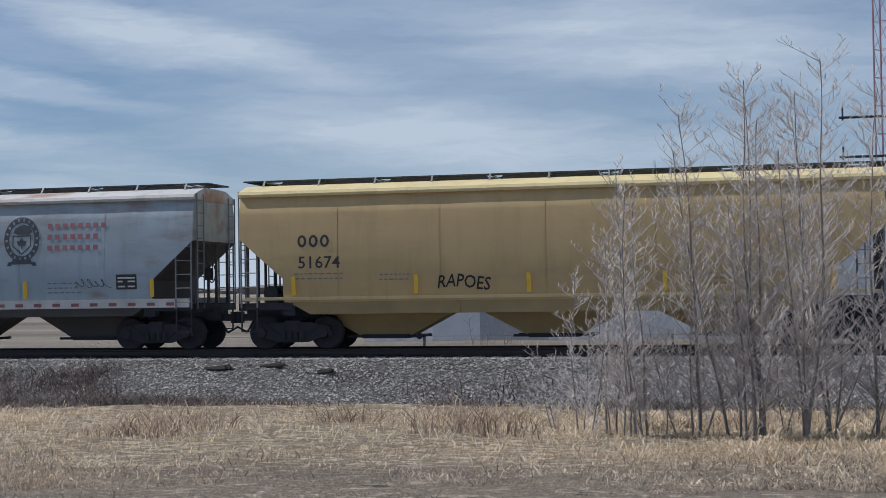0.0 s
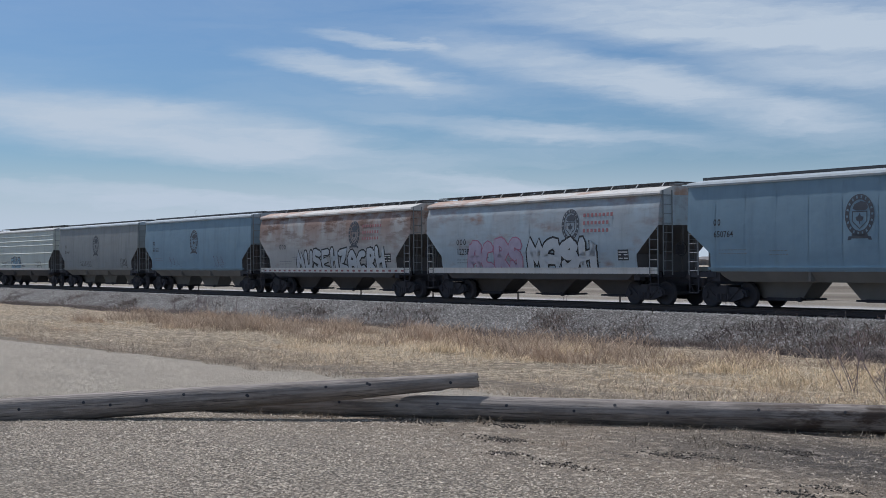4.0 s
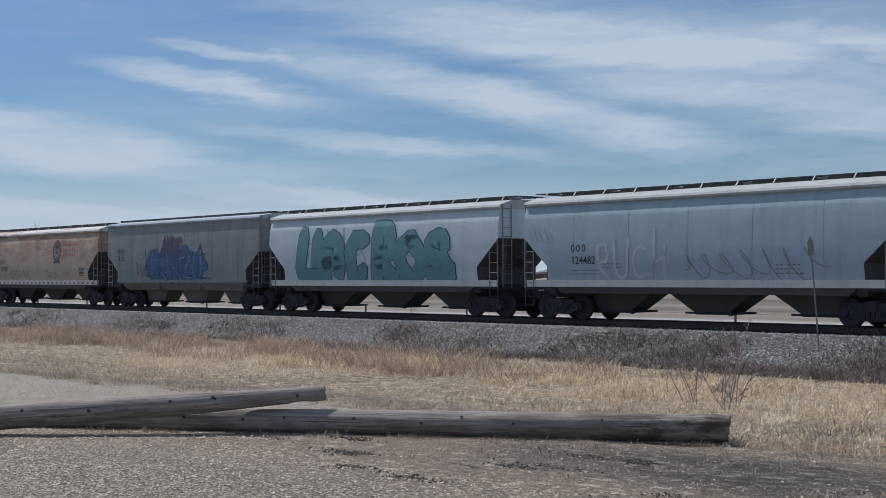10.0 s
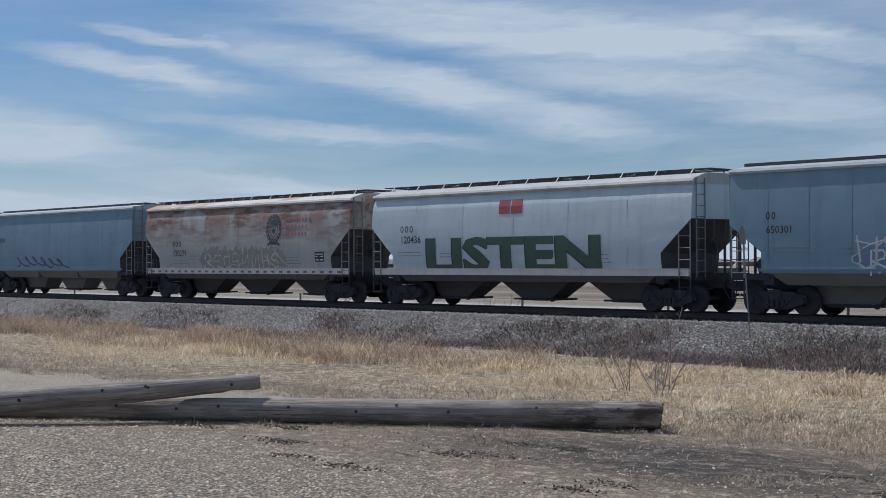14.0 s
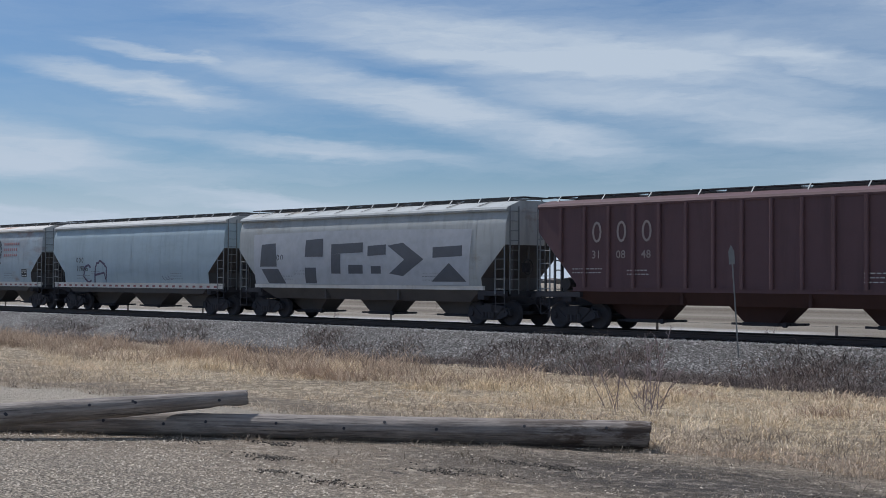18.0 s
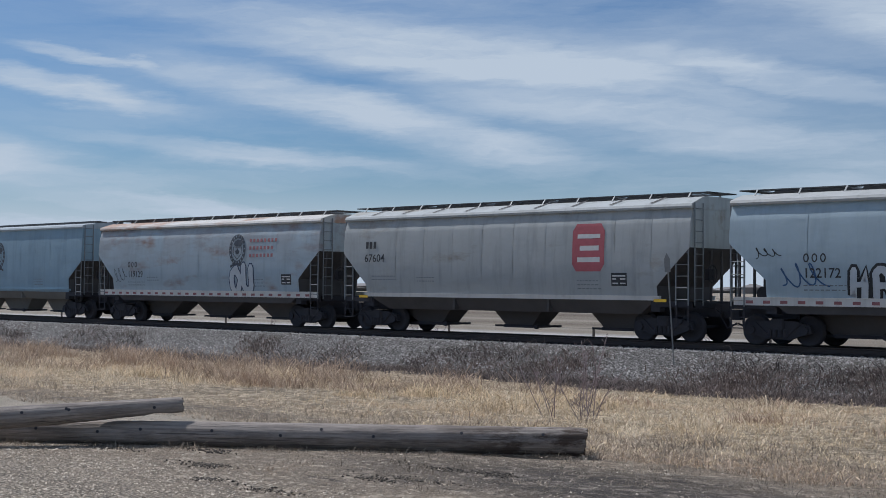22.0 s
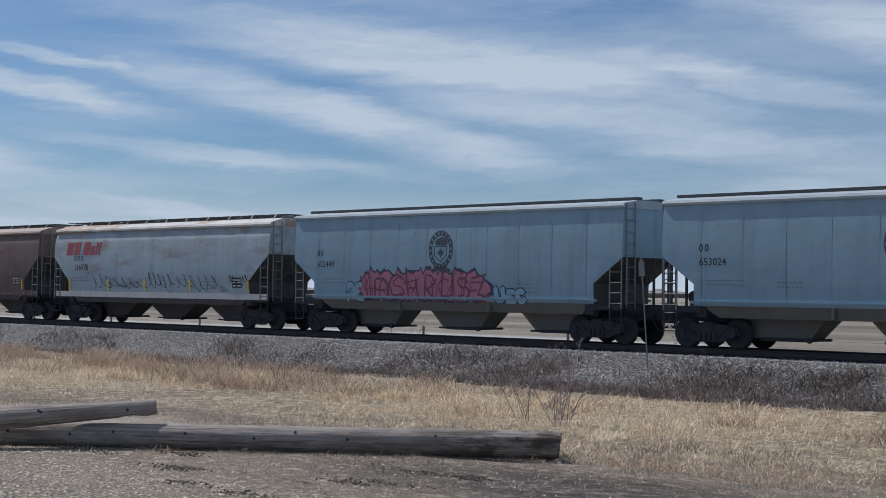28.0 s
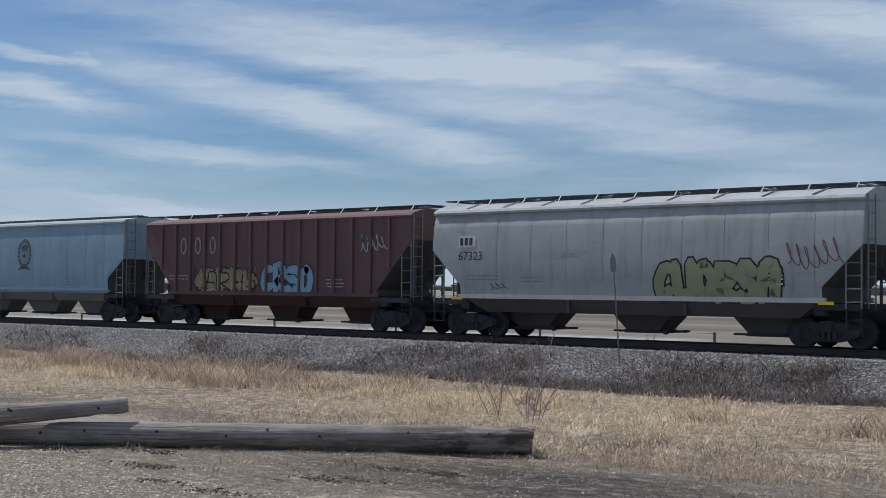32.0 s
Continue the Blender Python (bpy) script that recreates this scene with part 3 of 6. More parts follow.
def hull(k, L, mat):
    zs, h, s = levels(k), L / 2, Shape()
    for side in (-1, 1):
        s.grid([[(-reach(k, h, z), side * (half_width(k, z) - 0.004), z), (reach(k, h, z), side * (half_width(k, z) - 0.004), z)] for z in zs])
    zs = [z for z in zs if z >= KINDS[k]["slope"]]
    for end in (-1, 1):
        s.grid([[(end * reach(k, h, z), y * (half_width(k, z) - 0.004), z) for y in (-1, -0.5, 0, 0.5, 1)] for z in zs])
    return s.mesh("hull", mat, recalc=False)


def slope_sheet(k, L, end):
    """The end wall below its bend, running in towards the truck; its dark colour holds grime and painted shade."""
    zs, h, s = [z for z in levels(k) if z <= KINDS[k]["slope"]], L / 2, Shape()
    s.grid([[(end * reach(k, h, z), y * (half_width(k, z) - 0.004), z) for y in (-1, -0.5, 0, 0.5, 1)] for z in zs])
    # darker than the body: the overhang's shade is put into the steel colour
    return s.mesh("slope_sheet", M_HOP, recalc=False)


def side_panel(k, L, mat, i, side):
    n, h = KINDS[k]["panels"], L / 2
    x0, x1 = -h + L * i / n + 0.010, -h + L * (i + 1) / n - 0.010
    rows = []
    for z in levels(k):
        r = reach(k, h, z) - 0.004
        a, b = max(x0, -r), min(x1, r)
        if b <= a:
            continue
        w = side * (half_width(k, z) + 0.007)
        rows.append([(a + (b - a) * j / 4, w + side * 0.006 * math.sin(math.pi * j / 4) * (1 if 1.5 < z < 4.1 else 0), z) for j in range(5)])
    return Shape().grid(rows).mesh("side_panel", mat, True, recalc=False)


def side_ribbed(k, L, mat, side, i):
    h = L / 2
    x = -h + 1.1 + (L - 2.2) * i / 14
    z0 = 1.42
    while reach(k, h, z0) < abs(x) + 0.06:
        z0 += 0.05
    return Shape().box(x - 0.055, x + 0.055, min(side * 1.42, side * 1.53), max(side * 1.42, side * 1.53), z0, 4.18, 0.02).mesh("side_post", mat)


def wave_rib(k, L, mat, side, z):
    h, s = L / 2 - 0.05, Shape()
    r = min(h, reach(k, L / 2, z) - 0.05)
    w = half_width(k, z)
    prof = [(w - 0.01, z + 0.09), (w + 0.045, z + 0.02), (w + 0.045, z - 0.01), (w - 0.01, z - 0.06)]
    s.grid([[(x, side * y, q) for y, q in prof] for x in (-r, r)])
    return s.mesh("side_rib", mat)


def roof(k, L, mat):
    K, h, s = KINDS[k], L / 2, Shape()
    e, t, lip, rw = K["eave"], K["top"], K["lip"], K["roofw"]
    prof = [(-lip, e - 0.05), (-lip - 0.015, e + 0.02), (-lip + 0.03, e + 0.10), (-rw - 0.15, t - 0.05), (-rw, t - 0.02), (0, t), (rw, t - 0.02), (rw + 0.15, t - 0.05),
            (lip - 0.03, e + 0.10), (lip + 0.015, e + 0.02), (lip, e - 0.05)]
    s.grid([[(x, y, z) for y, z in prof] for x in (-h - 0.02, -h / 2, 0, h / 2, h + 0.02)])
    for x in (-h - 0.02, h + 0.02):
        s.quad(*[(x, y, z) for y, z in prof])
    s.grid([[(x, y, e - 0.05) for x in (-h, h)] for y in (-lip, lip)])
    return s.mesh("roof", mat, recalc=False)


def hopper_bay(k, L, mat, i):
    """One funnel, sloping to its outlet; on bulging cars an upright apron comes first."""
    K, s = KINDS[k], Shape()
    cx, top = (i - 1) * L * 0.275, L * 0.1375
    zt, zb, zs = 1.32, 0.36, K["skirt"]
    wt, wb, wi = half_width(k, 1.35) - 0.02, 0.42, 0.5
    bw = 0.75 if k == "bulge" else 0.92 if k == "flat" else 0.62
    b0, b1 = cx - bw, cx + bw
    if k == "bulge":
        a0, a1, m0, m1 = cx - top + 0.004, cx + top - 0.004, cx - top + K["open"], cx + top - K["open"]
    else:
        a0, a1 = cx - top + 0.004, cx + top - 0.004
        m0, m1 = a0 + K["open"], a1 - K["open"]
    if i == 0:
        a0 = -L / 2 + 1.35
        m0 = a0 + (b0 - a0) * (zt - zs) / (zt - zb)
    if i == 2:
        a1 = L / 2 - 1.35
        m1 = a1 + (b1 - a1) * (zt - zs) / (zt - zb)
    g0, g1 = (a0 if i else m0), (a1 if i < 2 else m1)
    wm = wt - 0.03 if k == "bulge" else wt - 0.30
    rings = [[(a0, -wt, zt), (a1, -wt, zt), (a1, wt, zt), (a0, wt, zt)],
             [(g0, -wm, zs + 0.01), (g1, -wm, zs + 0.01), (g1, wm, zs + 0.01), (g0, wm, zs + 0.01)],
             [(m0, -wi, zs), (m1, -wi, zs), (m1, wi, zs), (m0, wi, zs)],
             [(b0, -wb, zb), (b1, -wb, zb), (b1, wb, zb), (b0, wb, zb)]]
    s.grid([r + r[:1] for r in rings])
    s.quad(*rings[-1])
    return s.mesh("hopper", mat)


def crossridge(k, L, mat, i):
    """The rib along the joint of two funnels."""
    K, s = KINDS[k], Shape()
    c, z, w = (i - 0.5) * L * 0.275, K["skirt"], half_width(k, 1.35)
    s.prism([(c - 0.05, 1.30), (c - 0.05, z + 0.04), (c + 0.05, z + 0.04), (c + 0.05, 1.30)], -w + 0.03, w - 0.03)
    return s.mesh("crossridge", mat)


def gate(L, i):
    cx, s = (i - 1) * L * 0.275, Shape()
    s.box(cx - 0.68, cx + 0.68, -0.50, 0.50, 0.27, 0.38, 0.03)
    s.box(cx - 1.1, cx + 1.1, -0.46, -0.38, 0.29, 0.36).box(cx - 1.1, cx + 1.1, 0.38, 0.46, 0.29, 0.36)
    s.tube((cx + 1.02, -0.65, 0.33), (cx + 1.02, 0.65, 0.33), 0.04, k=6)
    s.tube((cx + 1.02, -0.74, 0.33), (cx + 1.02, -0.62, 0.33), 0.085, k=8)
    return s.mesh("outlet_gate", M_DARK)


def wheel():
    s, k = Shape(), 20
    rings = [(0.0, -0.09), (0.13, -0.09), (0.15, -0.055), (0.36, -0.05), (0.40, -0.07), (0.457, -0.065), (0.462, 0.03), (0.487, 0.045), (0.487, 0.07), (0.40, 0.07), (0.0, 0.05)]
    s.grid([[(r * math.cos(2 * math.pi * j / k), y, r * math.sin(2 * math.pi * j / k)) for j in range(k + 1)] for r, y in rings])
    return s.mesh("wheel", M_DARK, True)


def side_frame():
    s = Shape()
    o = [(-1.12, 0.40), (-1.05, 0.62), (-0.55, 0.74), (0.55, 0.74), (1.05, 0.62), (1.12, 0.40), (0.92, 0.36), (0.42, 0.20), (-0.42, 0.20), (-0.92, 0.36)]
    s.prism(o, -0.07, 0.07)
    for x in (-0.889, 0.889):
        s.tube((x, -0.13, 0.46), (x, 0.10, 0.46), 0.13, k=10)
    for x in (-0.26, -0.09, 0.09, 0.26):
        s.tube((x, -0.10, 0.26), (x, -0.10, 0.50), 0.07, k=6)
    s.tube((-0.75, -0.09, 0.68), (-0.30, -0.09, 0.30), 0.03, k=4).tube((0.75, -0.09, 0.68), (0.30, -0.09, 0.30), 0.03, k=4)
    return s.mesh("side_frame", M_DARK)


def truck(parent, x):
    t = part("truck", cached("bolster", lambda: Shape().box(-0.22, 0.22, -1.15, 1.15, 0.48, 0.80, 0.05)
             .tube((-0.889, -0.72, 0.457), (-0.889, 0.72, 0.457), 0.08).tube((0.889, -0.72, 0.457), (0.889, 0.72, 0.457), 0.08)
             .box(-0.30, 0.30, -0.30, 0.30, 0.70, 1.0).mesh("bolster", M_DARK)), parent, "black cast-steel truck", (x, 0, 0))
    for side in (-1, 1):
        f = part("side_frame", cached("side_frame", side_frame), t, at=(0, side * 1.0, 0))
        if side > 0:
            f.rotation_euler = (0, 0, math.pi)
        for wx in (-0.889, 0.889):
            w = part("wheel", cached("wheel", wheel), t, at=(wx, side * 0.75, 0.487 - 0.03))
            if side > 0:
                w.rotation_euler = (0, 0, math.pi)


def ladder(z0, z1, n, width=0.46):
    s = Shape()
    for x in (0, width):
        s.box(x - 0.022, x + 0.022, -0.012, 0.012, z0, z1)
    for i in range(n):
        z = z0 + (z1 - z0) * (i + 0.5) / n
        s.tube((0, 0, z), (width, 0, z), 0.014, k=5)
    return s.mesh("ladder", M_STEEL)


def stirrup():
    """The dark bent step that hangs below the ladder."""
    s = Shape()
    for x in (0, 0.44):
        s.box(x - 0.02, x + 0.02, -0.012, 0.012, 0.52, 1.2)
    s.box(0, 0.44, -0.04, 0.04, 0.50, 0.53).box(0, 0.44, -0.02, 0.02, 0.82, 0.84)
    return s.mesh("stirrup_step", M_DARK)


def platform(L, k):
    """End platform over the truck, from the low end of the slope sheet to the striker."""
    s, h = Shape(), L / 2
    i = KINDS[k]["inset"]
    s.box(h - i - 0.25, h + 0.05, -1.5, -1.36, 1.10, 1.28).box(h - i - 0.25, h + 0.05, 1.36, 1.5, 1.10, 1.28)
    s.box(h - 0.10, h + 0.05, -1.5, 1.5, 1.08, 1.28)
    s.box(h - 2.6, h + 0.28, -0.28, 0.28, 0.80, 1.20)
    s.box(h - 1.55, h - 1.20, -1.46, -1.2, 0.95, 1.28).box(h - 1.55, h - 1.20, 1.2, 1.46, 0.95, 1.28)
    return s.mesh("end_platform", M_DARK)


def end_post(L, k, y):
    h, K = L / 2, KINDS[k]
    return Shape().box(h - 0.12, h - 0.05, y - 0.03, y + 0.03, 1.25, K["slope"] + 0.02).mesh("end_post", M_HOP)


def coupler(L):
    s, h = Shape(), L / 2
    s.box(h + 0.2, h + 0.62, -0.10, 0.10, 0.78, 0.98, 0.03).box(h + 0.5, h + 0.74, -0.16, 0.16, 0.72, 1.04, 0.05)
    s.tube((h + 0.25, -0.3, 0.95), (h + 0.35, -0.7, 1.05), 0.02, k=5)
    for a, b in (((h + 0.22, -0.22, 0.85), (h + 0.45, -0.2, 0.45)), ((h + 0.45, -0.2, 0.45), (h + 0.72, -0.05, 0.62))):
        s.tube(a, b, 0.03, k=5)
    return s.mesh("coupler", M_DARK)


def brake_wheel(L):
    s, h = Shape(), L / 2
    for i in range(14):
        a, b = 2 * math.pi * i / 14, 2 * math.pi * (i + 1) / 14
        s.tube((h + 0.12, -0.55 + 0.27 * math.cos(a), 2.15 + 0.27 * math.sin(a)), (h + 0.12, -0.55 + 0.27 * math.cos(b), 2.15 + 0.27 * math.sin(b)), 0.018, k=5)
    for i in range(5):
        a = 2 * math.pi * i / 5
        s.tube((h + 0.12, -0.55, 2.15), (h + 0.12, -0.55 + 0.27 * math.cos(a), 2.15 + 0.27 * math.sin(a)), 0.012, k=4)
    s.box(h - 0.05, h + 0.11, -0.7, -0.4, 1.95, 2.3)
    return s.mesh("brake_wheel", M_DARK)


def air_tank(L):
    s, h = Shape(), L / 2
    s.tube((-h + 0.55, -0.6, 1.55), (-h + 0.55, 0.55, 1.55), 0.21, k=14)
    s.box(-h + 0.35, -h + 0.75, -0.5, 0.5, 1.26, 1.36)
    return s.mesh("air_tank", M_HOP)


def running_board(k, L):
    K, s = KINDS[k], Shape()
    if k == "flat":
        for y in (-0.62, 0.62):
            s.box(-L / 2 + 0.02, L / 2 - 0.02, y - 0.15, y + 0.15, K["top"] - 0.01, K["top"] + 0.085)
        return s.mesh("running_board", M_GRATE)
    for y in (-0.62, 0.62):
        s.box(-L / 2 - 0.15, L / 2 + 0.15, y - 0.17, y + 0.17, K["top"] + 0.10, K["top"] + 0.135)
    s.box(-L / 2 - 0.15, -L / 2 + 0.3, -0.62, 0.62, K["top"] + 0.10, K["top"] + 0.135).box(L / 2 - 0.3, L / 2 + 0.15, -0.62, 0.62, K["top"] + 0.10, K["top"] + 0.135)
    return s.mesh("running_board", M_GRATE)


def board_support(k):
    """A bent flat bar across the roof that carries both walkways."""
    t, s = KINDS[k]["top"], Shape()
    line = [(-1.04, t - 0.15), (-0.82, t + 0.10), (-0.45, t + 0.08), (0.45, t + 0.08), (0.82, t + 0.10), (1.04, t - 0.15)]
    ring = [(-0.025, 0.0), (0.025, 0.0), (0.025, 0.03), (-0.025, 0.03), (-0.025, 0.0)]
    s.grid([[(a, y, z + b) for a, b in ring] for y, z in line])
    return s.mesh("board_support", M_STEEL)


def roof_strap(k, mat):
    K, s = KINDS[k], Shape()
    for sd in (-1, 1):
        a, b = (sd * (K["roofw"] + 0.02), K["top"] + 0.02), (sd * (K["lip"] - 0.12), K["eave"] + 0.16)
        s.quad((-0.05, a[0], a[1]), (0.05, a[0], a[1]), (0.05 - 0.22, b[0], b[1]), (-0.05 - 0.22, b[0], b[1]))
        s.quad((-0.05, a[0], a[1] - 0.04), (0.05, a[0], a[1] - 0.04), (0.05 - 0.22, b[0], b[1] - 0.04), (-0.05 - 0.22, b[0], b[1] - 0.04))
    return s.mesh("roof_strap", mat)


def hatch(k, x, w):
    K, s = KINDS[k], Shape()
    z = K["top"] - 0.02
    s.prism([(x - w / 2, z), (x + w / 2, z), (x + w / 2, z + 0.08), (x + w / 2 - 0.06, z + 0.13), (x - w / 2 + 0.06, z + 0.13), (x - w / 2, z + 0.08)], -0.33, 0.33)
    return s.mesh("roof_hatch", M_GRATE)


def side_sill(k, L, mat, side):
    s, h = Shape(), L / 2
    w, i = half_width(k, 1.4) + 0.012, KINDS[k]["inset"]
    a, b = sorted((side * (w - 0.06), side * (w + 0.035)))
    r = h - (0.15 if k == "bulge" else i - 0.1)
    thin = mat is M_SILL_T or k == "flat"
    z0 = 1.36 if thin else 1.20 if k == "bulge" else 1.30
    s.box(-r, r, a, b, z0, 1.42)
    a, b = sorted((side * (w - 0.06), side * (w + 0.06)))
    s.box(-r, r, a, b, 1.42, 1.445)
    return s.mesh("side_sill", mat)


# flat paint on the curved side nearest the verge
def on_side(k, pts, faces, d, name, mat):
    bm = bmesh.new()
    vs = [bm.verts.new((x, 0, z)) for x, z in pts]
    for f in faces:
        if len(set(f)) > 2:
            bm.faces.new([vs[i] for i in f])
    z = 1.5
    while z < 4.2:
        if min(p[1] for p in pts) < z < max(p[1] for p in pts):
            bmesh.ops.bisect_plane(bm, geom=bm.verts[:] + bm.edges[:] + bm.faces[:], plane_co=(0, 0, z), plane_no=(0, 0, 1))
        z += 0.2
    for v in bm.verts:
        v.co.y = -(half_width(k, v.co.z) + 0.018 + d)
    me = bpy.data.meshes.new(name)
    bm.to_mesh(me)
    bm.free()
    me.materials.append(mat)
    return me


def text_points(word, size, bold=0.0):
    cu = bpy.data.curves.new("word", "FONT")
    cu.body, cu.size, cu.resolution_u, cu.offset = word, size, 2, bold
    ob = bpy.data.objects.new("word", cu)
    scene.collection.objects.link(ob)
    me = bpy.data.meshes.new_from_object(ob.evaluated_get(bpy.context.evaluated_depsgraph_get()))
    pts = [(v.co.x, v.co.y) for v in me.vertices]
    faces = [tuple(p.vertices) for p in me.polygons]
    bpy.data.objects.remove(ob)
    bpy.data.curves.remove(cu)
    bpy.data.meshes.remove(me)
    return pts, faces


def lettering(k, word, x, z, size, mat, wide=1.0):
    pts, faces = text_points(word, size, size * 0.008)
    return on_side(k, [(x + a * wide, z + b) for a, b in pts], faces, 0.004, "lettering", mat)


def blocks(k, n, x, z, w, h, mat, lean=0.0, gap=0.25, name="lettering", ring=0.0):
    """Plain shapes in place of lettering: small ones rings, large ones solid."""
    pts, faces = [], []
    m = max(1, int(h / 0.3))
    for i in range(n):
        a, b = x + i * w, x + i * w + w * (1 - gap)
        j = len(pts)
        if ring:
            cx, cz, rx, rz, e = (a + b) / 2, z + h / 2, (b - a) / 2, h / 2, ring * h
            for c in range(12):
                g = 2 * math.pi * c / 12
                pts += [(cx + rx * math.cos(g), cz + rz * math.sin(g)), (cx + (rx - e) * math.cos(g), cz + (rz - e) * math.sin(g))]
            faces += [(j + 2 * c, j + 2 * ((c + 1) % 12), j + 2 * ((c + 1) % 12) + 1, j + 2 * c + 1) for c in range(12)]
            continue
        for q in range(m + 1):
            t = h * q / m
            pts += [(a + lean * t, z + t), (b + lean * t, z + t)]
        faces += [(j + 2 * q, j + 2 * q + 1, j + 2 * q + 3, j + 2 * q + 2) for q in range(m)]
    return on_side(k, pts, faces, 0.004, name, mat)


def letters(car, k, n, x, z, w, h, mat, lean=0.0, gap=0.25, ring=0.0, label=""):
    """A row of plain shapes, each a part of its own."""
    for i in range(n):
        part("lettering", blocks(k, 1, x + i * w, z, w, h, mat, lean, gap, "lettering", ring), car, label)


def ribbon(path, width, k, d, name, mat):
    """One thick painted line along (x, z) points, with rounded ends."""
    left, right = [], []
    n = len(path)
    path = [(path[0][0] * 1.4 - path[1][0] * 0.4, path[0][1] * 1.4 - path[1][1] * 0.4)] + path + [(path[-1][0] * 1.4 - path[-2][0] * 0.4, path[-1][1] * 1.4 - path[-2][1] * 0.4)] if width < 0.2 else path
    fine = []
    for p, q in zip(path, path[1:]):
        m = max(1, int(math.hypot(q[0] - p[0], q[1] - p[1]) / 0.35))
        fine += [(p[0] + (q[0] - p[0]) * j / m, p[1] + (q[1] - p[1]) * j / m) for j in range(m)]
    path = fine + [path[-1]]
    n = len(path)
    out = []
    for i, (x, z) in enumerate(path):
        p, q = path[max(0, i - 1)], path[min(n - 1, i + 1)]
        dx, dz = q[0] - p[0], q[1] - p[1]
        m = math.hypot(dx, dz) or 1
        dx, dz = dx / m, dz / m
        w = width / 2
        if i == 0:
            out.append(((x - dx * w, z - dz * w), w * 0.45, dx, dz))
        out.append(((x, z), w, dx, dz))
        if i == n - 1:
            out.append(((x + dx * w, z + dz * w), w * 0.45, dx, dz))
    pts = []
    for (x, z), w, dx, dz in out:
        pts += [(x - dz * w, z + dx * w), (x + dz * w, z - dx * w)]
    pts = [(x, min(4.0, max(1.24, z))) for x, z in pts]
    faces = [(2 * i, 2 * i + 1, 2 * i + 3, 2 * i + 2) for i in range(len(out) - 1)]
    return on_side(k, pts, faces, d, name, mat)


def arc(cx, cz, rx, rz, a0, a1, n=9):
    return [(cx + rx * math.cos(radians(a0 + (a1 - a0) * i / n)), cz + rz * math.sin(radians(a0 + (a1 - a0) * i / n))) for i in range(n + 1)]


def graffiti_paths(seed, x, z, w, h, n, curl):
    """Meaningless letter-like figures, n in a row: stems, bows, loops and hooks."""
    rng = random.Random(seed)
    out, deck = [], []
    for i in range(n):
        c = w / n * 0.5 * rng.uniform(0.72, 0.98)
        figs = ([(-0.7, 0.0), (-0.6, 1.0)] + arc(-0.2, 0.72, 0.8, 0.27, 80, -80) + [(-0.5, 0.42), (0.75, 0.0)],
                arc(0, 0.74, 0.7, 0.25, 30, 250) + arc(0, 0.26, 0.7, 0.26, 80, -150),
                arc(0.05, 0.5, 0.8, 0.48, 60, 310),
                [(-0.75, 1.0)] + arc(0, 0.3, 0.72, 0.3, 180, 360) + [(0.72, 1.0)],
                [(-0.8, 0.0)] + arc(0, 0.7, 0.7, 0.3, 180, 0) + [(0.75, 0.0), (0.4, 0.4), (-0.5, 0.42)],
                arc(0, 0.5, 0.75, 0.48, 90, 440),
                [(-0.75, 0.0), (-0.65, 1.0), (0.1, 0.35), (0.55, 1.0), (0.8, 0.0)],
                [(-0.8, 0.92), (0.8, 1.0), (-0.6, 0.1), (0.8, 0.05)],
                [(0.6, 1.0), (-0.6, 0.95), (-0.7, 0.5), (0.3, 0.52), (-0.7, 0.48), (-0.6, 0.02), (0.75, 0.0)],
                [(-0.75, 1.0), (-0.6, 0.0), (-0.6, 0.5), (0.5, 0.55), (0.6, 1.0), (0.7, 0.0)])
        c *= rng.uniform(0.9, 1.2)
        if not deck:
            deck = [1, 2, 3, 4, 5, 0] if curl else [0, 1, 2, 3, 4, 6, 7, 8, 9]
            rng.shuffle(deck)
        pick = deck.pop()
        lean, up, grow_ = rng.uniform(-0.2, 0.25), rng.uniform(-0.05, 0.05), rng.uniform(0.85, 1.05)
        cx = x + w * (i + 0.5) / n
        out.append([(cx + c * (a + lean * (b - 0.5)) + rng.uniform(-0.14, 0.14) * c, z + h * (0.04 + up + 0.92 * b * grow_ + rng.uniform(-0.05, 0.05))) for a, b in figs[pick]])
    return out


def cursive(seed, x, z, w, h, n):
    """One quick looping line of a thin tag."""
    rng = random.Random(seed)
    n = max(3, int(n * 1.3))
    line, m = [], n * 14
    q = [(rng.uniform(0.4, 1.0), rng.uniform(0.25, 0.7), rng.uniform(-0.12, 0.12)) for _ in range(n + 2)]
    for i in range(m + 1):
        u = i / m * n
        j, f = int(u), u - int(u)
        tall, loop, lift = (c + (d - c) * f for c, d in zip(q[j], q[j + 1]))
        a = 2 * math.pi * u
        line.append((x + w * (u / n) + loop * w / n * math.sin(a + 0.9), z + h * (0.45 - 0.45 * tall * math.cos(a) + lift)))
    return line


def spray(name, base):
    return cached(("spray", name), lambda: plain(name + "_spray_paint", base, 0.6, 0, 0.35, 2.5, 0.05))


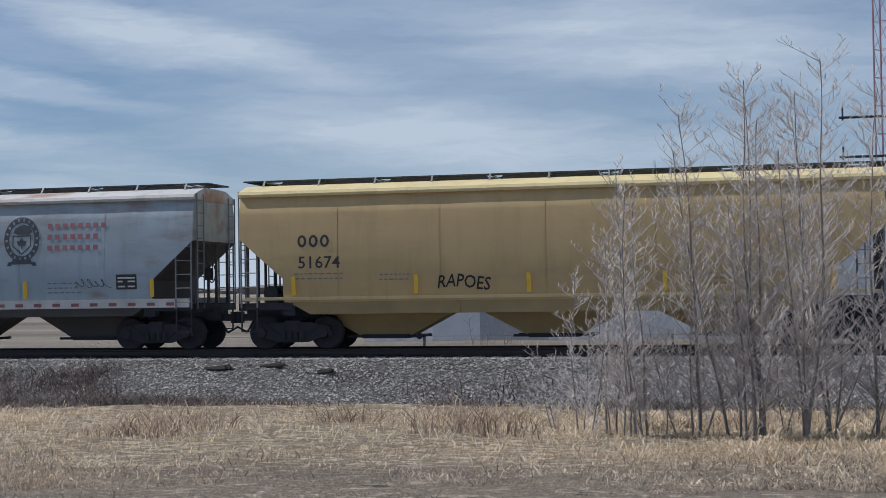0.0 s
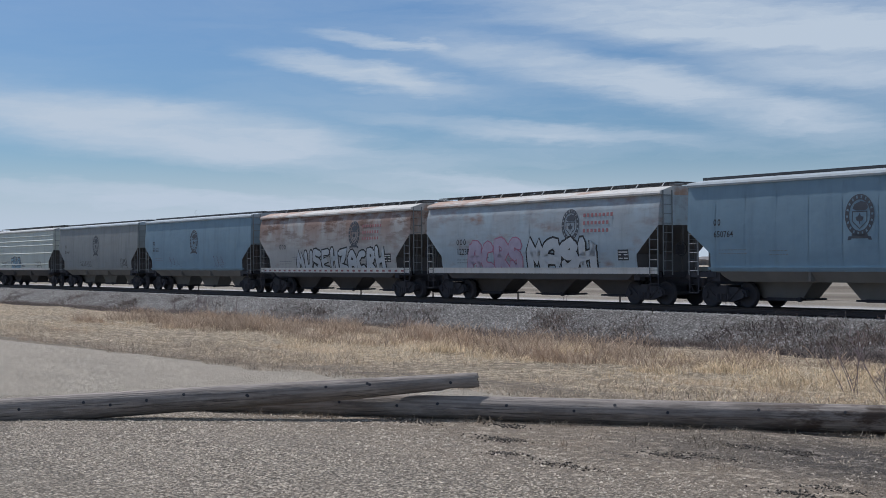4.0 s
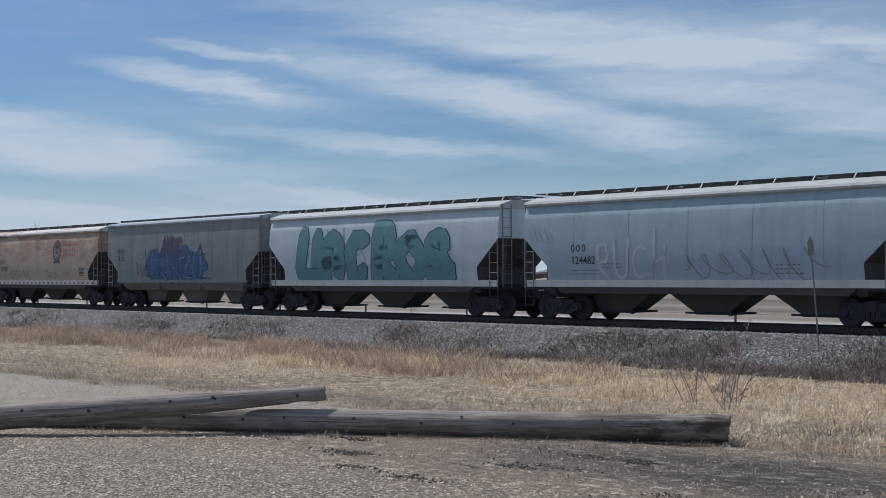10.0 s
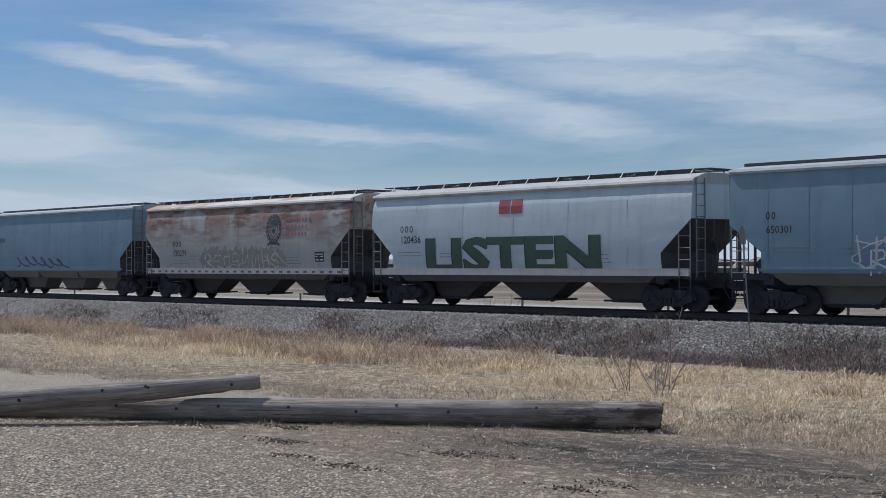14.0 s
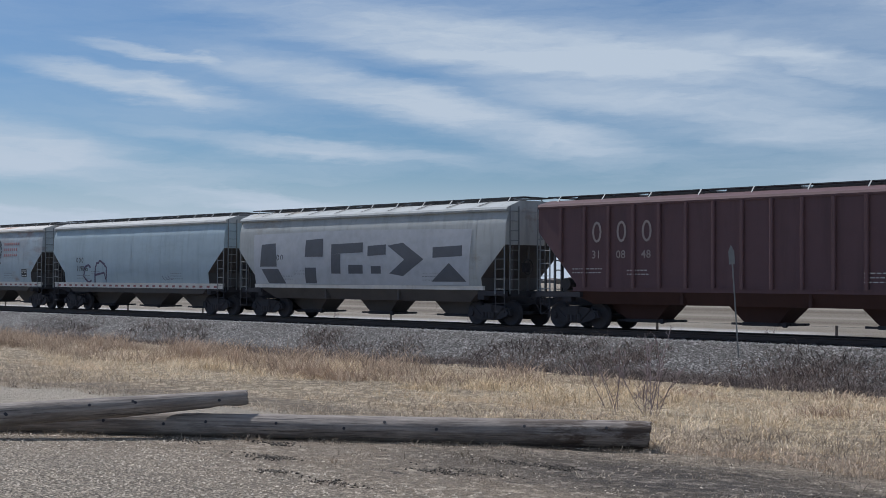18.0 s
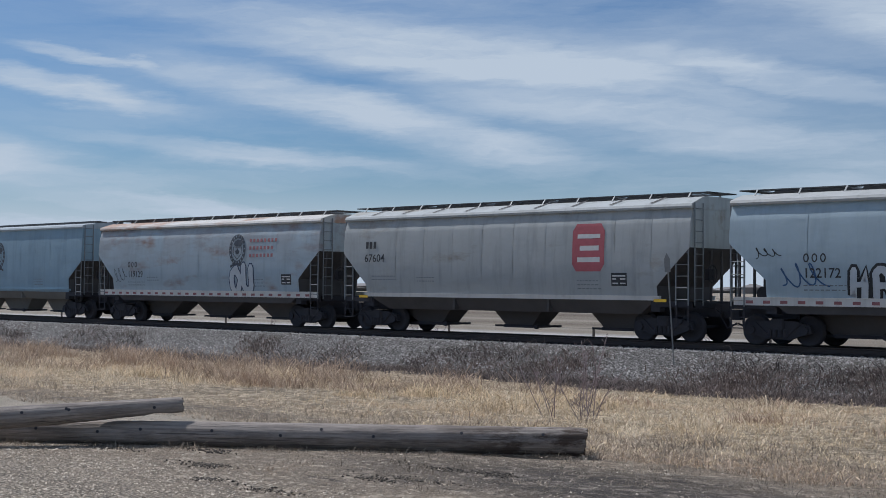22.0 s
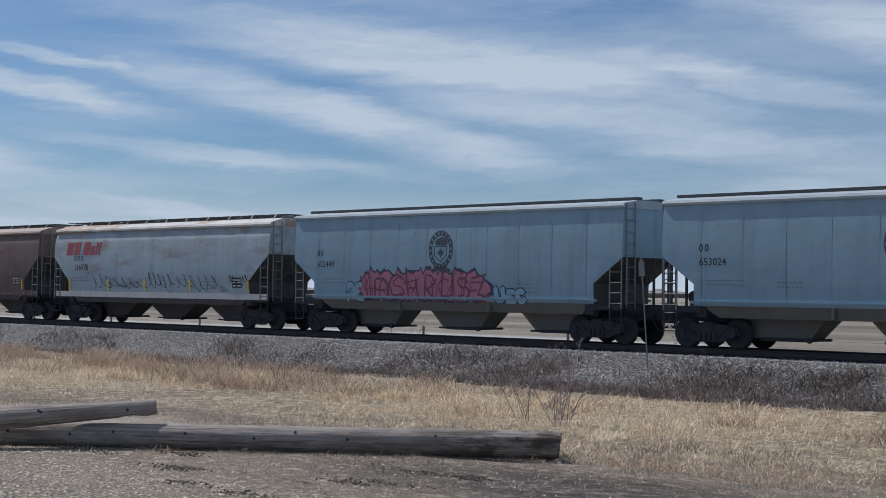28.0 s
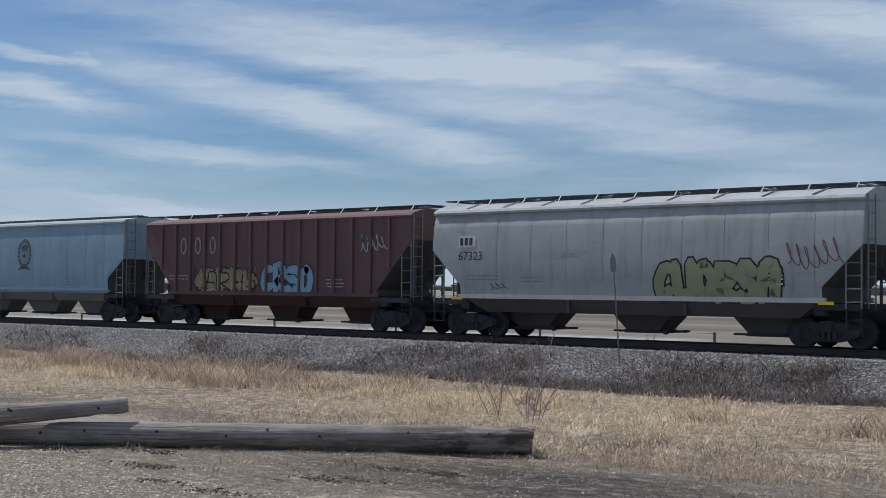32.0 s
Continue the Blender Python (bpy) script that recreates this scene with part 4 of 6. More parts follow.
SPRAY = {"black": (0.017, 0.020, 0.024), "white": (0.610, 0.647, 0.683), "red": (0.244, 0.055, 0.067), "pink": (0.439, 0.171, 0.256), "blue": (0.039, 0.104, 0.232),
         "sky": (0.232, 0.390, 0.512), "teal": (0.12, 0.27, 0.30), "green": (0.073, 0.140, 0.098), "lime": (0.30, 0.32, 0.19), "yellow": (0.439, 0.390, 0.195),
         "lilac": (0.403, 0.354, 0.464), "navy": (0.030, 0.049, 0.110), "ochre": (0.293, 0.244, 0.134), "grey": (0.256, 0.287, 0.305), "purple": (0.091, 0.073, 0.134),
         "silver": (0.488, 0.537, 0.573), "maroon": (0.159, 0.061, 0.067), "drab": (0.329, 0.287, 0.220), "dusty_blue": (0.15, 0.225, 0.33), "drab_green": (0.27, 0.30, 0.25), "umber": (0.12, 0.075, 0.06), "brick": (0.24, 0.085, 0.085), "rose": (0.34, 0.14, 0.14)}


def graffiti(car, k, seed, x, z, w, h, n, fill=None, line="black", fat=0.5, curl=False, thin=0.05):
    """A piece: an outline with a fill over it, or with no fill a thin tag."""
    paths = graffiti_paths(seed, x, z, w, h, n, curl)
    wd = w / n * (fat * 0.85 if fat > 0.6 else fat * 0.75)
    if not fill and not (n <= 4 and thin > 0.1) and thin < 0.2 and seed != 133:
        part("graffiti", ribbon(cursive(seed, x, z, w, h, n), thin * 0.5, k, 0.004, "graffiti", spray(line, SPRAY[line])), car, f"thin {line} sprayed graffiti tag")
        return
    for i, p in enumerate(paths):
        e = 0.0004 * i
        if fill:
            g = part("graffiti", ribbon(p, wd + thin * 1.7, k, 0.004 + e, "graffiti", spray(line, SPRAY[line])), car, f"sprayed graffiti, {fill} with {line} outlines")
            part("graffiti_fill", ribbon(p, wd, k, 0.010 + e, "graffiti_fill", spray(fill, SPRAY[fill])), g)
        else:
            part("graffiti", ribbon(p, thin, k, 0.004 + e, "graffiti", spray(line, SPRAY[line])), car, f"thin {line} sprayed graffiti tag")


def wild(car, k, seed, x, z, w, h, n, fill, line, halo=None, glint="white"):
    """An angular piece: a jagged silhouette with a rim and a wider halo, cut up by interlocking strokes."""
    rng = random.Random(seed)
    m = n * 7
    xs = [x + w * i / m for i in range(m + 1)]
    top, low = [], []
    for i in range(m + 1):
        u = (i / m * n) % 1.0
        ends = min(1.0, i / 4, (m - i) / 4)
        top.append(z + h * (0.42 + 0.30 * ends + 0.28 * ends * rng.random() - (0.30 if 0.86 < u < 0.99 else 0)))
        low.append(z + h * (0.14 * rng.random() + 0.25 * (1 - ends)))

    def sheet(grow_, d, name, mat):
        pts, faces = [], []
        for i in range(m + 1):
            e = grow_ * (0.5 + (i * 7919 % 13) / 13)
            o = -grow_ if i == 0 else grow_ if i == m else 0
            pts += [(xs[i] + o, max(1.24, low[i] - e)), (xs[i] + o, top[i] + e)]
            if i:
                faces.append((2 * i - 2, 2 * i, 2 * i + 1, 2 * i - 1))
        return on_side(k, pts, faces, d, name, mat)
    col = lambda c: spray(c, SPRAY[c])
    g = part("graffiti", sheet(0.11 if halo else 0.05, 0.003, "graffiti", col(halo or line)), car, f"jagged sprayed graffiti, {fill} with {line} outlines")
    if halo:
        part("graffiti_rim", sheet(0.045, 0.0045, "graffiti_rim", col(line)), g)
    part("graffiti_fill", sheet(0.0, 0.006, "graffiti_fill", col(fill)), g)
    for q, p in enumerate(graffiti_paths(seed + 500, x + 0.4 * w / n, z + 0.05 * h, w * (1 - 0.8 / n), h * 0.66, n, False)):
        part("graffiti_line", ribbon(p, 0.06, k, 0.0072 + 0.0001 * q, "graffiti_line", col(glint)), g)
    for q, p in enumerate(graffiti_paths(seed, x, z + 0.06 * h, w, h * 0.74, n, False)):
        part("graffiti_line", ribbon(p, 0.075, k, 0.0085 + 0.0002 * q, "graffiti_line", col(line)), g)
        a, b = p[rng.randrange(len(p) - 1)], p[-1]
        part("graffiti_line", ribbon([(a[0] + 0.07, a[1] + 0.05), ((a[0] + b[0]) / 2 + 0.12, (a[1] + b[1]) / 2), (b[0] + 0.1, b[1] + 0.08)], 0.035, k, 0.0105 + 0.0002 * q, "graffiti_line", col(glint)), g)


def sprayed_word(car, k, word, x, z, w, h, fill, line, bold=0.05, rim=0.06):
    """A readable sprayed word: a bold rim with a lighter face on it."""
    cols = {"black": (0.014, 0.016, 0.02), "silver": (0.40, 0.44, 0.47), "grey": (0.21, 0.235, 0.25), "chalk": (0.34, 0.37, 0.39), "sky": (0.19, 0.32, 0.42)}
    rng = random.Random(len(word) * 7 + int(x * 10))
    ends = text_points(word, 1.0, 0.0)[0]
    sx, sz = w / (max(p[0] for p in ends) - min(p[0] for p in ends)), h / (max(p[1] for p in ends) - min(p[1] for p in ends))
    ph = rng.uniform(0, 6)
    g = None
    for b, d, col, nm in ((bold + rim, 0.004, line, "graffiti"), (bold - 0.01, 0.010, fill, "graffiti_fill")):
        pts, faces = text_points(word, 1.0, b * 0.8)
        pts = [(x + sx * a + 0.08 * h * math.sin(c * 5 + a * 2), z + sz * c * (1 + 0.06 * math.sin(a * 4 + ph)) + 0.02 * math.sin(a * 5)) for a, c in pts]
        o = part(nm, on_side(k, pts, faces, d, nm, spray(col, cols[col])), g or car, "" if g else f"sprayed graffiti word, {fill} with {line} outlines")
        g = g or o


def emblem(k, x, z, r, mat):
    """A round shield badge with a ribbon, as plain shapes."""
    pts, faces = [], []
    m = 54
    for i in range(m):
        a = 2 * math.pi * i / m
        pts += [(x + r * u * math.cos(a), z + r * v * math.sin(a)) for u, v in ((0.86, 1.0), (0.80, 0.94), (0.68, 0.80), (0.62, 0.74))]
    for i in range(m):
        j = (i + 1) % m
        faces += [(4 * i, 4 * j, 4 * j + 1, 4 * i + 1), (4 * i + 2, 4 * j + 2, 4 * j + 3, 4 * i + 3)]
        if i % 3:
            faces.append((4 * i + 1, 4 * j + 1, 4 * j + 2, 4 * i + 2))

    def poly(*q):
        j = len(pts)
        pts.extend((x + a * r, z + b * r) for a, b in q)
        faces.append(tuple(range(j, j + len(q))))
    poly((-0.50, -1.10), (0.50, -1.10), (0.46, -0.88), (-0.46, -0.88))
    poly((-0.72, -1.18), (-0.50, -1.16), (-0.46, -0.98), (-0.66, -1.00)), poly((0.72, -1.18), (0.66, -1.00), (0.46, -0.98), (0.50, -1.16))
    poly((-0.42, 0.32), (-0.30, 0.52), (0.05, 0.66), (0.38, 0.60), (0.50, 0.36), (0.36, 0.22), (-0.2, 0.22))
    for a, b, c, d in ((-0.45, 0.14, 0.45, 0.19), (-0.45, -0.30, -0.40, 0.16), (0.40, -0.30, 0.45, 0.16)):
        poly((a, b), (c, b), (c, d), (a, d))
    poly((-0.45, -0.3), (0.0, -0.68), (0.0, -0.61), (-0.40, -0.28)), poly((0.45, -0.3), (0.40, -0.28), (0.0, -0.61), (0.0, -0.68))
    poly((0, 0.10), (0.09, -0.06), (0.24, -0.08), (0.17, -0.26), (0.03, -0.30), (0.02, -0.42), (-0.02, -0.42), (-0.03, -0.30), (-0.17, -0.26), (-0.24, -0.08), (-0.09, -0.06))
    return on_side(k, pts, faces, 0.004, "emblem", mat)


def build_car(kind, L, body, roof_mat, sill_mat, hop_mat, label):
    K, h = KINDS[kind], L / 2
    car = tagged(new("covered_hopper_car"), label, "rail car", "grain train of covered hopper cars")
    key = (kind, L, body.name)
    part("hull", cached(("hull",) + key, lambda: hull(kind, L, body)), car)
    for end in (-1, 1):
        part("slope_sheet", cached(("slope", kind, L, end), lambda: slope_sheet(kind, L, end)), car, "grimy sloping end sheet with shade in its dark colour")
    if kind == "post":
        for side in (-1, 1):
            for i in range(15):
                part("side_post", cached(("sp", side, i) + key, lambda: side_ribbed(kind, L, body, side, i)), car)
    else:
        for side in (-1, 1):
            for i in range(K["panels"]):
                part("side_panel", cached(("panel", side, i) + key, lambda: side_panel(kind, L, body, i, side)), car)
    if kind == "wave":
        for side in (-1, 1):
            for z in (1.75, 2.62, 3.25, 3.62, 4.0):
                part("side_rib", cached(("rib", side, z) + key, lambda: wave_rib(kind, L, body, side, z)), car)
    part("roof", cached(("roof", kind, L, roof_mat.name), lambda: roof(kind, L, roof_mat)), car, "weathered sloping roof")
    n = 5
    for i in range(n):
        part("roof_hatch", cached(("hatch", kind, L, i), lambda: hatch(kind, (i - 2) * L * 0.185, L * 0.165)), car)
    part("running_board", cached(("board", kind, L), lambda: running_board(kind, L)), car, "dark grating walkway along the roof")
    n = {"flat": 0, "bulge": 11, "strap": 11, "wave": 12, "post": 9}[kind]
    for i in range(n):
        part("board_support", cached(("support", kind), lambda: board_support(kind)), car, at=(-h + 0.5 + (L - 1.0) * i / (n - 1), 0, 0))
    if kind == "strap":
        for i in range(9):
            part("roof_strap", cached(("strap", kind, roof_mat.name), lambda: roof_strap(kind, M_HOP)), car, at=(-h + 1.6 + (L - 3.0) * i / 8, 0, 0))
    for side in (-1, 1):
        part("side_sill", cached(("sill", kind, L, side, sill_mat.name), lambda: side_sill(kind, L, sill_mat, side)), car, "pale side sill")
    for i in range(3):
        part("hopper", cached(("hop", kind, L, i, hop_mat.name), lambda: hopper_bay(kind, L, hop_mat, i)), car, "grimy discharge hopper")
        part("outlet_gate", cached(("gate", L, i), lambda: gate(L, i)), car)
        if kind != "bulge" and i < 2:
            part("crossridge", cached(("ridge", kind, L, i, hop_mat.name), lambda: crossridge(kind, L, hop_mat, i)), car)
    for end in (-1, 1):
        truck(car, end * (h - 1.35))
        for nm, me in (("end_platform", cached(("plat", kind, L), lambda: platform(L, kind))), ("coupler", cached(("coup", L), lambda: coupler(L)))):
            o = part(nm, me, car)
            if end < 0:
                o.rotation_euler = (0, 0, math.pi)
        for y in (-1.15, -0.3, 0.3, 1.15):
            o = part("end_post", cached(("post", kind, L, y), lambda: end_post(L, kind, y)), car)
            if end < 0:
                o.rotation_euler = (0, 0, math.pi)
        for side in (-1, 1):
            w = half_width(kind, 2.2)
            zt = K["slope"] + 0.15 if end < 0 else K["top"] + 0.05
            me = cached(("lad", kind), lambda: ladder(1.16, K["slope"] + 0.02, 5))
            part("ladder", me, car, "pale steel ladder", (end * (h - 0.06) - (0.46 if end > 0 else 0), side * (w - 0.02), 0))
            part("stirrup_step", cached("stirrup", stirrup), car, at=(end * (h - 0.06) - (0.46 if end > 0 else 0), side * (w - 0.05), 0))
            me = cached(("lad2", kind), lambda: ladder(1.16, K["eave"] + 0.12, 9))
            o = part("end_ladder", me, car, "pale steel ladder", (end * (h + 0.06), side * (1.42 if side > 0 else 1.42), 0))
            o.rotation_euler = (0, 0, -side * math.pi / 2)
    part("brake_wheel", cached(("bw", L), lambda: brake_wheel(L)), car)
    part("air_tank", cached(("tank", L), lambda: air_tank(L)), car)
    return car


def reflectors(car, k, L, kind):
    h, w = L / 2, half_width(k, 1.35) + 0.075
    if kind == "red":
        me = cached(("refl", k, kind), lambda: Shape().quad((-0.12, -w, 1.255), (0.12, -w, 1.255), (0.12, -w, 1.345), (-0.12, -w, 1.345)).mesh("reflector", M_REDR))
        for i in range(26):
            part("reflector", me, car, at=(-h + 0.7 + (L - 1.4) * i / 25, 0, 0))
    elif kind == "bars":
        me = cached(("refl", k, kind), lambda: Shape().quad((-0.055, -w - 0.10, 1.5), (0.055, -w - 0.10, 1.5), (0.055, -w - 0.13, 2.0), (-0.055, -w - 0.13, 2.0)).mesh("reflector", M_YEL))
        for i, t in enumerate((0.094, 0.295, 0.473, 0.68, 0.925)):
            part("reflector", me, car, "upright yellow reflector strip", (-h + L * t, 0, 0))
    else:
        me = cached(("refl", k, kind), lambda: Shape().quad((-0.24, -w - 0.003, 1.255), (0.24, -w - 0.003, 1.255), (0.24, -w - 0.003, 1.345), (-0.24, -w - 0.003, 1.345)).mesh("reflector", M_YEL))
        for t in ((0.06, 0.24, 0.42, 0.6, 0.78, 0.94) if kind == "yellow" else (0.07, 0.93)):
            part("reflector", me, car, "yellow reflector strip", (-h + L * t, 0, 0))


def fine_print(car, k, x, z, w, rows=3, mat=None):
    pts, faces = [], []
    rng = random.Random(int(x * 31 + z * 7 + w * 100))
    for r in range(rows):
        a = x
        while a < x + w:
            b = a + rng.uniform(0.05, 0.16)
            j = len(pts)
            pts += [(a, z - r * 0.13), (b, z - r * 0.13), (b, z - r * 0.13 + 0.03), (a, z - r * 0.13 + 0.03)]
            faces.append((j, j + 1, j + 2, j + 3))
            a = b + 0.05
    tagged(part("fine_print", on_side(k, pts, faces, 0.004, "fine_print", mat or M_FINE), car), kind="stuff")


def placard(car, k, x, z):
    g = part("placard", on_side(k, [(x, z), (x + 0.62, z), (x + 0.62, z + 0.42), (x, z + 0.42)], [(0, 1, 2, 3)], 0.004, "placard", M_BLK), car, "black consolidated stencil panel")
    lines = [(x + 0.05, z + 0.06, 0.22), (x + 0.35, z + 0.06, 0.22), (x + 0.05, z + 0.30, 0.52), (x + 0.05, z + 0.20, 0.15), (x + 0.35, z + 0.20, 0.22)]
    pts = [(a + u, b + v) for a, b, m in lines for u, v in ((0, 0), (m, 0), (m, 0.045), (0, 0.045))]
    tagged(part("placard_print", on_side(k, pts, [tuple(range(4 * i, 4 * i + 4)) for i in range(len(lines))], 0.009, "placard_print", M_WHT), g), kind="stuff")


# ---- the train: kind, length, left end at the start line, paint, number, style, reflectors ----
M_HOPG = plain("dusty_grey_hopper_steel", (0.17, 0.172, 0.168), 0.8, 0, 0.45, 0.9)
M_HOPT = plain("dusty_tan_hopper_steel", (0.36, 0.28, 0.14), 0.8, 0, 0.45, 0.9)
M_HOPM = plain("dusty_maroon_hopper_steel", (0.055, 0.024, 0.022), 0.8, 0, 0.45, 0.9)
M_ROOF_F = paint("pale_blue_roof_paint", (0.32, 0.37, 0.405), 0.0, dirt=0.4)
P, S = 15.78, 15.74
CARS = (
    ("bulge", 17.0, 0.17, M_TAN, "51674", "dme", "bars"), ("bulge", P, -16.95, M_SOO_R, "122241", "soo", "bars"),
    ("bulge", P, -34.23, M_SOO, "116067", "rail", "yellow"), ("flat", S, -51.47, M_CP, "652243", "cp", ""),
    ("bulge", P, -68.71, M_WHITE_R, "", "rail", ""), ("flat", S, -85.92, M_CP, "653143", "cp", ""),
    ("flat", S, -103.2, M_CP, "650764", "cp", ""), ("bulge", P, -120.46, M_SOO_R, "122383", "soo", ""),
    ("bulge", P, -137.69, M_RUST_HALF, "", "soo", "red"), ("flat", S, -154.64, M_CP, "651652", "cp", ""),
    ("flat", S, -171.73, M_DULL_GREY, "651464", "cp", ""), ("wave", S, -188.88, M_CREAM, "550015", "plain", ""),
    ("bulge", P, -205.99, M_WHITE, "115767", "rail", ""), ("bulge", P, -223.1, M_SOO, "124482", "bare", ""),
    ("bulge", P, -240.27, M_WHITE, "", "bare", ""), ("flat", 15.3, -256.54, M_DULL_GREY, "54152", "plain", ""),
    ("bulge", P, -273.42, M_RUST, "119885", "soo", "red"), ("flat", S, -290.53, M_CP, "650301", "cp", ""),
    ("bulge", P, -307.73, M_WHITE, "120436", "short", ""), ("bulge", P, -324.93, M_RUST_HALF, "120279", "soo", "red"),
    ("flat", S, -342.05, M_CP, "", "plain", ""), ("flat", S, -359.3, M_CP, "652956", "cp", ""),
    ("post", 17.1, -377.85, M_MAROON, "310848", "kcs", ""), ("strap", 16.4, -395.71, M_KCS, "", "bare", ""),
    ("bulge", P, -412.68, M_SOO, "119045", "bare", "red"), ("bulge", P, -429.74, M_SOO_R, "122806", "soo", "red"),
    ("bulge", P, -446.92, M_SOO, "122172", "soo", "red"), ("strap", 15.88, -464.2, M_KCS, "67604", "shield", "two"),
    ("bulge", P, -481.44, M_SOO_R, "119129", "soo", "red"), ("flat", S, -498.75, M_CP_L, "655653", "cp", ""),
    ("flat", S, -515.95, M_CP_L, "655186", "cp", ""), ("flat", S, -533.12, M_CP_L, "654286", "cp", ""),
    ("bulge", P, -550.37, M_WHITE_R, "", "rail", ""), ("flat", S, -567.73, M_CP_L, "653024", "cp", ""),
    ("flat", S, -584.95, M_CP_L, "652449", "cp", ""), ("bulge", P, -602.25, M_SOO_R, "116978", "rail", "bars"),
    ("bulge", 17.15, -620.85, M_BROWN, "", "soo", "bars"), ("bulge", P, -638.18, M_SOO_R, "119512", "soo", "bars"),
    ("strap", 15.94, -655.59, M_KCS, "67323", "white_mark", "two"), ("post", 15.6, -672.35, M_OXIDE, "", "kcs", ""),
    ("flat", S, -689.65, M_CP_L, "", "cp", ""),
)
WORDS = {
    "cp": "grey-blue steel covered hopper car with a dark round emblem", "soo": "pale grey covered hopper car with a round emblem and red lettering",
    "rail": "pale grey covered hopper car with large slanted red lettering", "dme": "tan covered hopper car with a pale yellow roof edge",
    "plain": "plain pale covered hopper car with black numbers", "bare": "pale grey covered hopper car with sprayed graffiti",
    "short": "white-grey covered hopper car with short red lettering", "kcs": "red-brown ribbed covered hopper car with white lettering",
    "shield": "warm grey covered hopper car with a red shield sign", "white_mark": "warm grey covered hopper car with a white name panel",
}
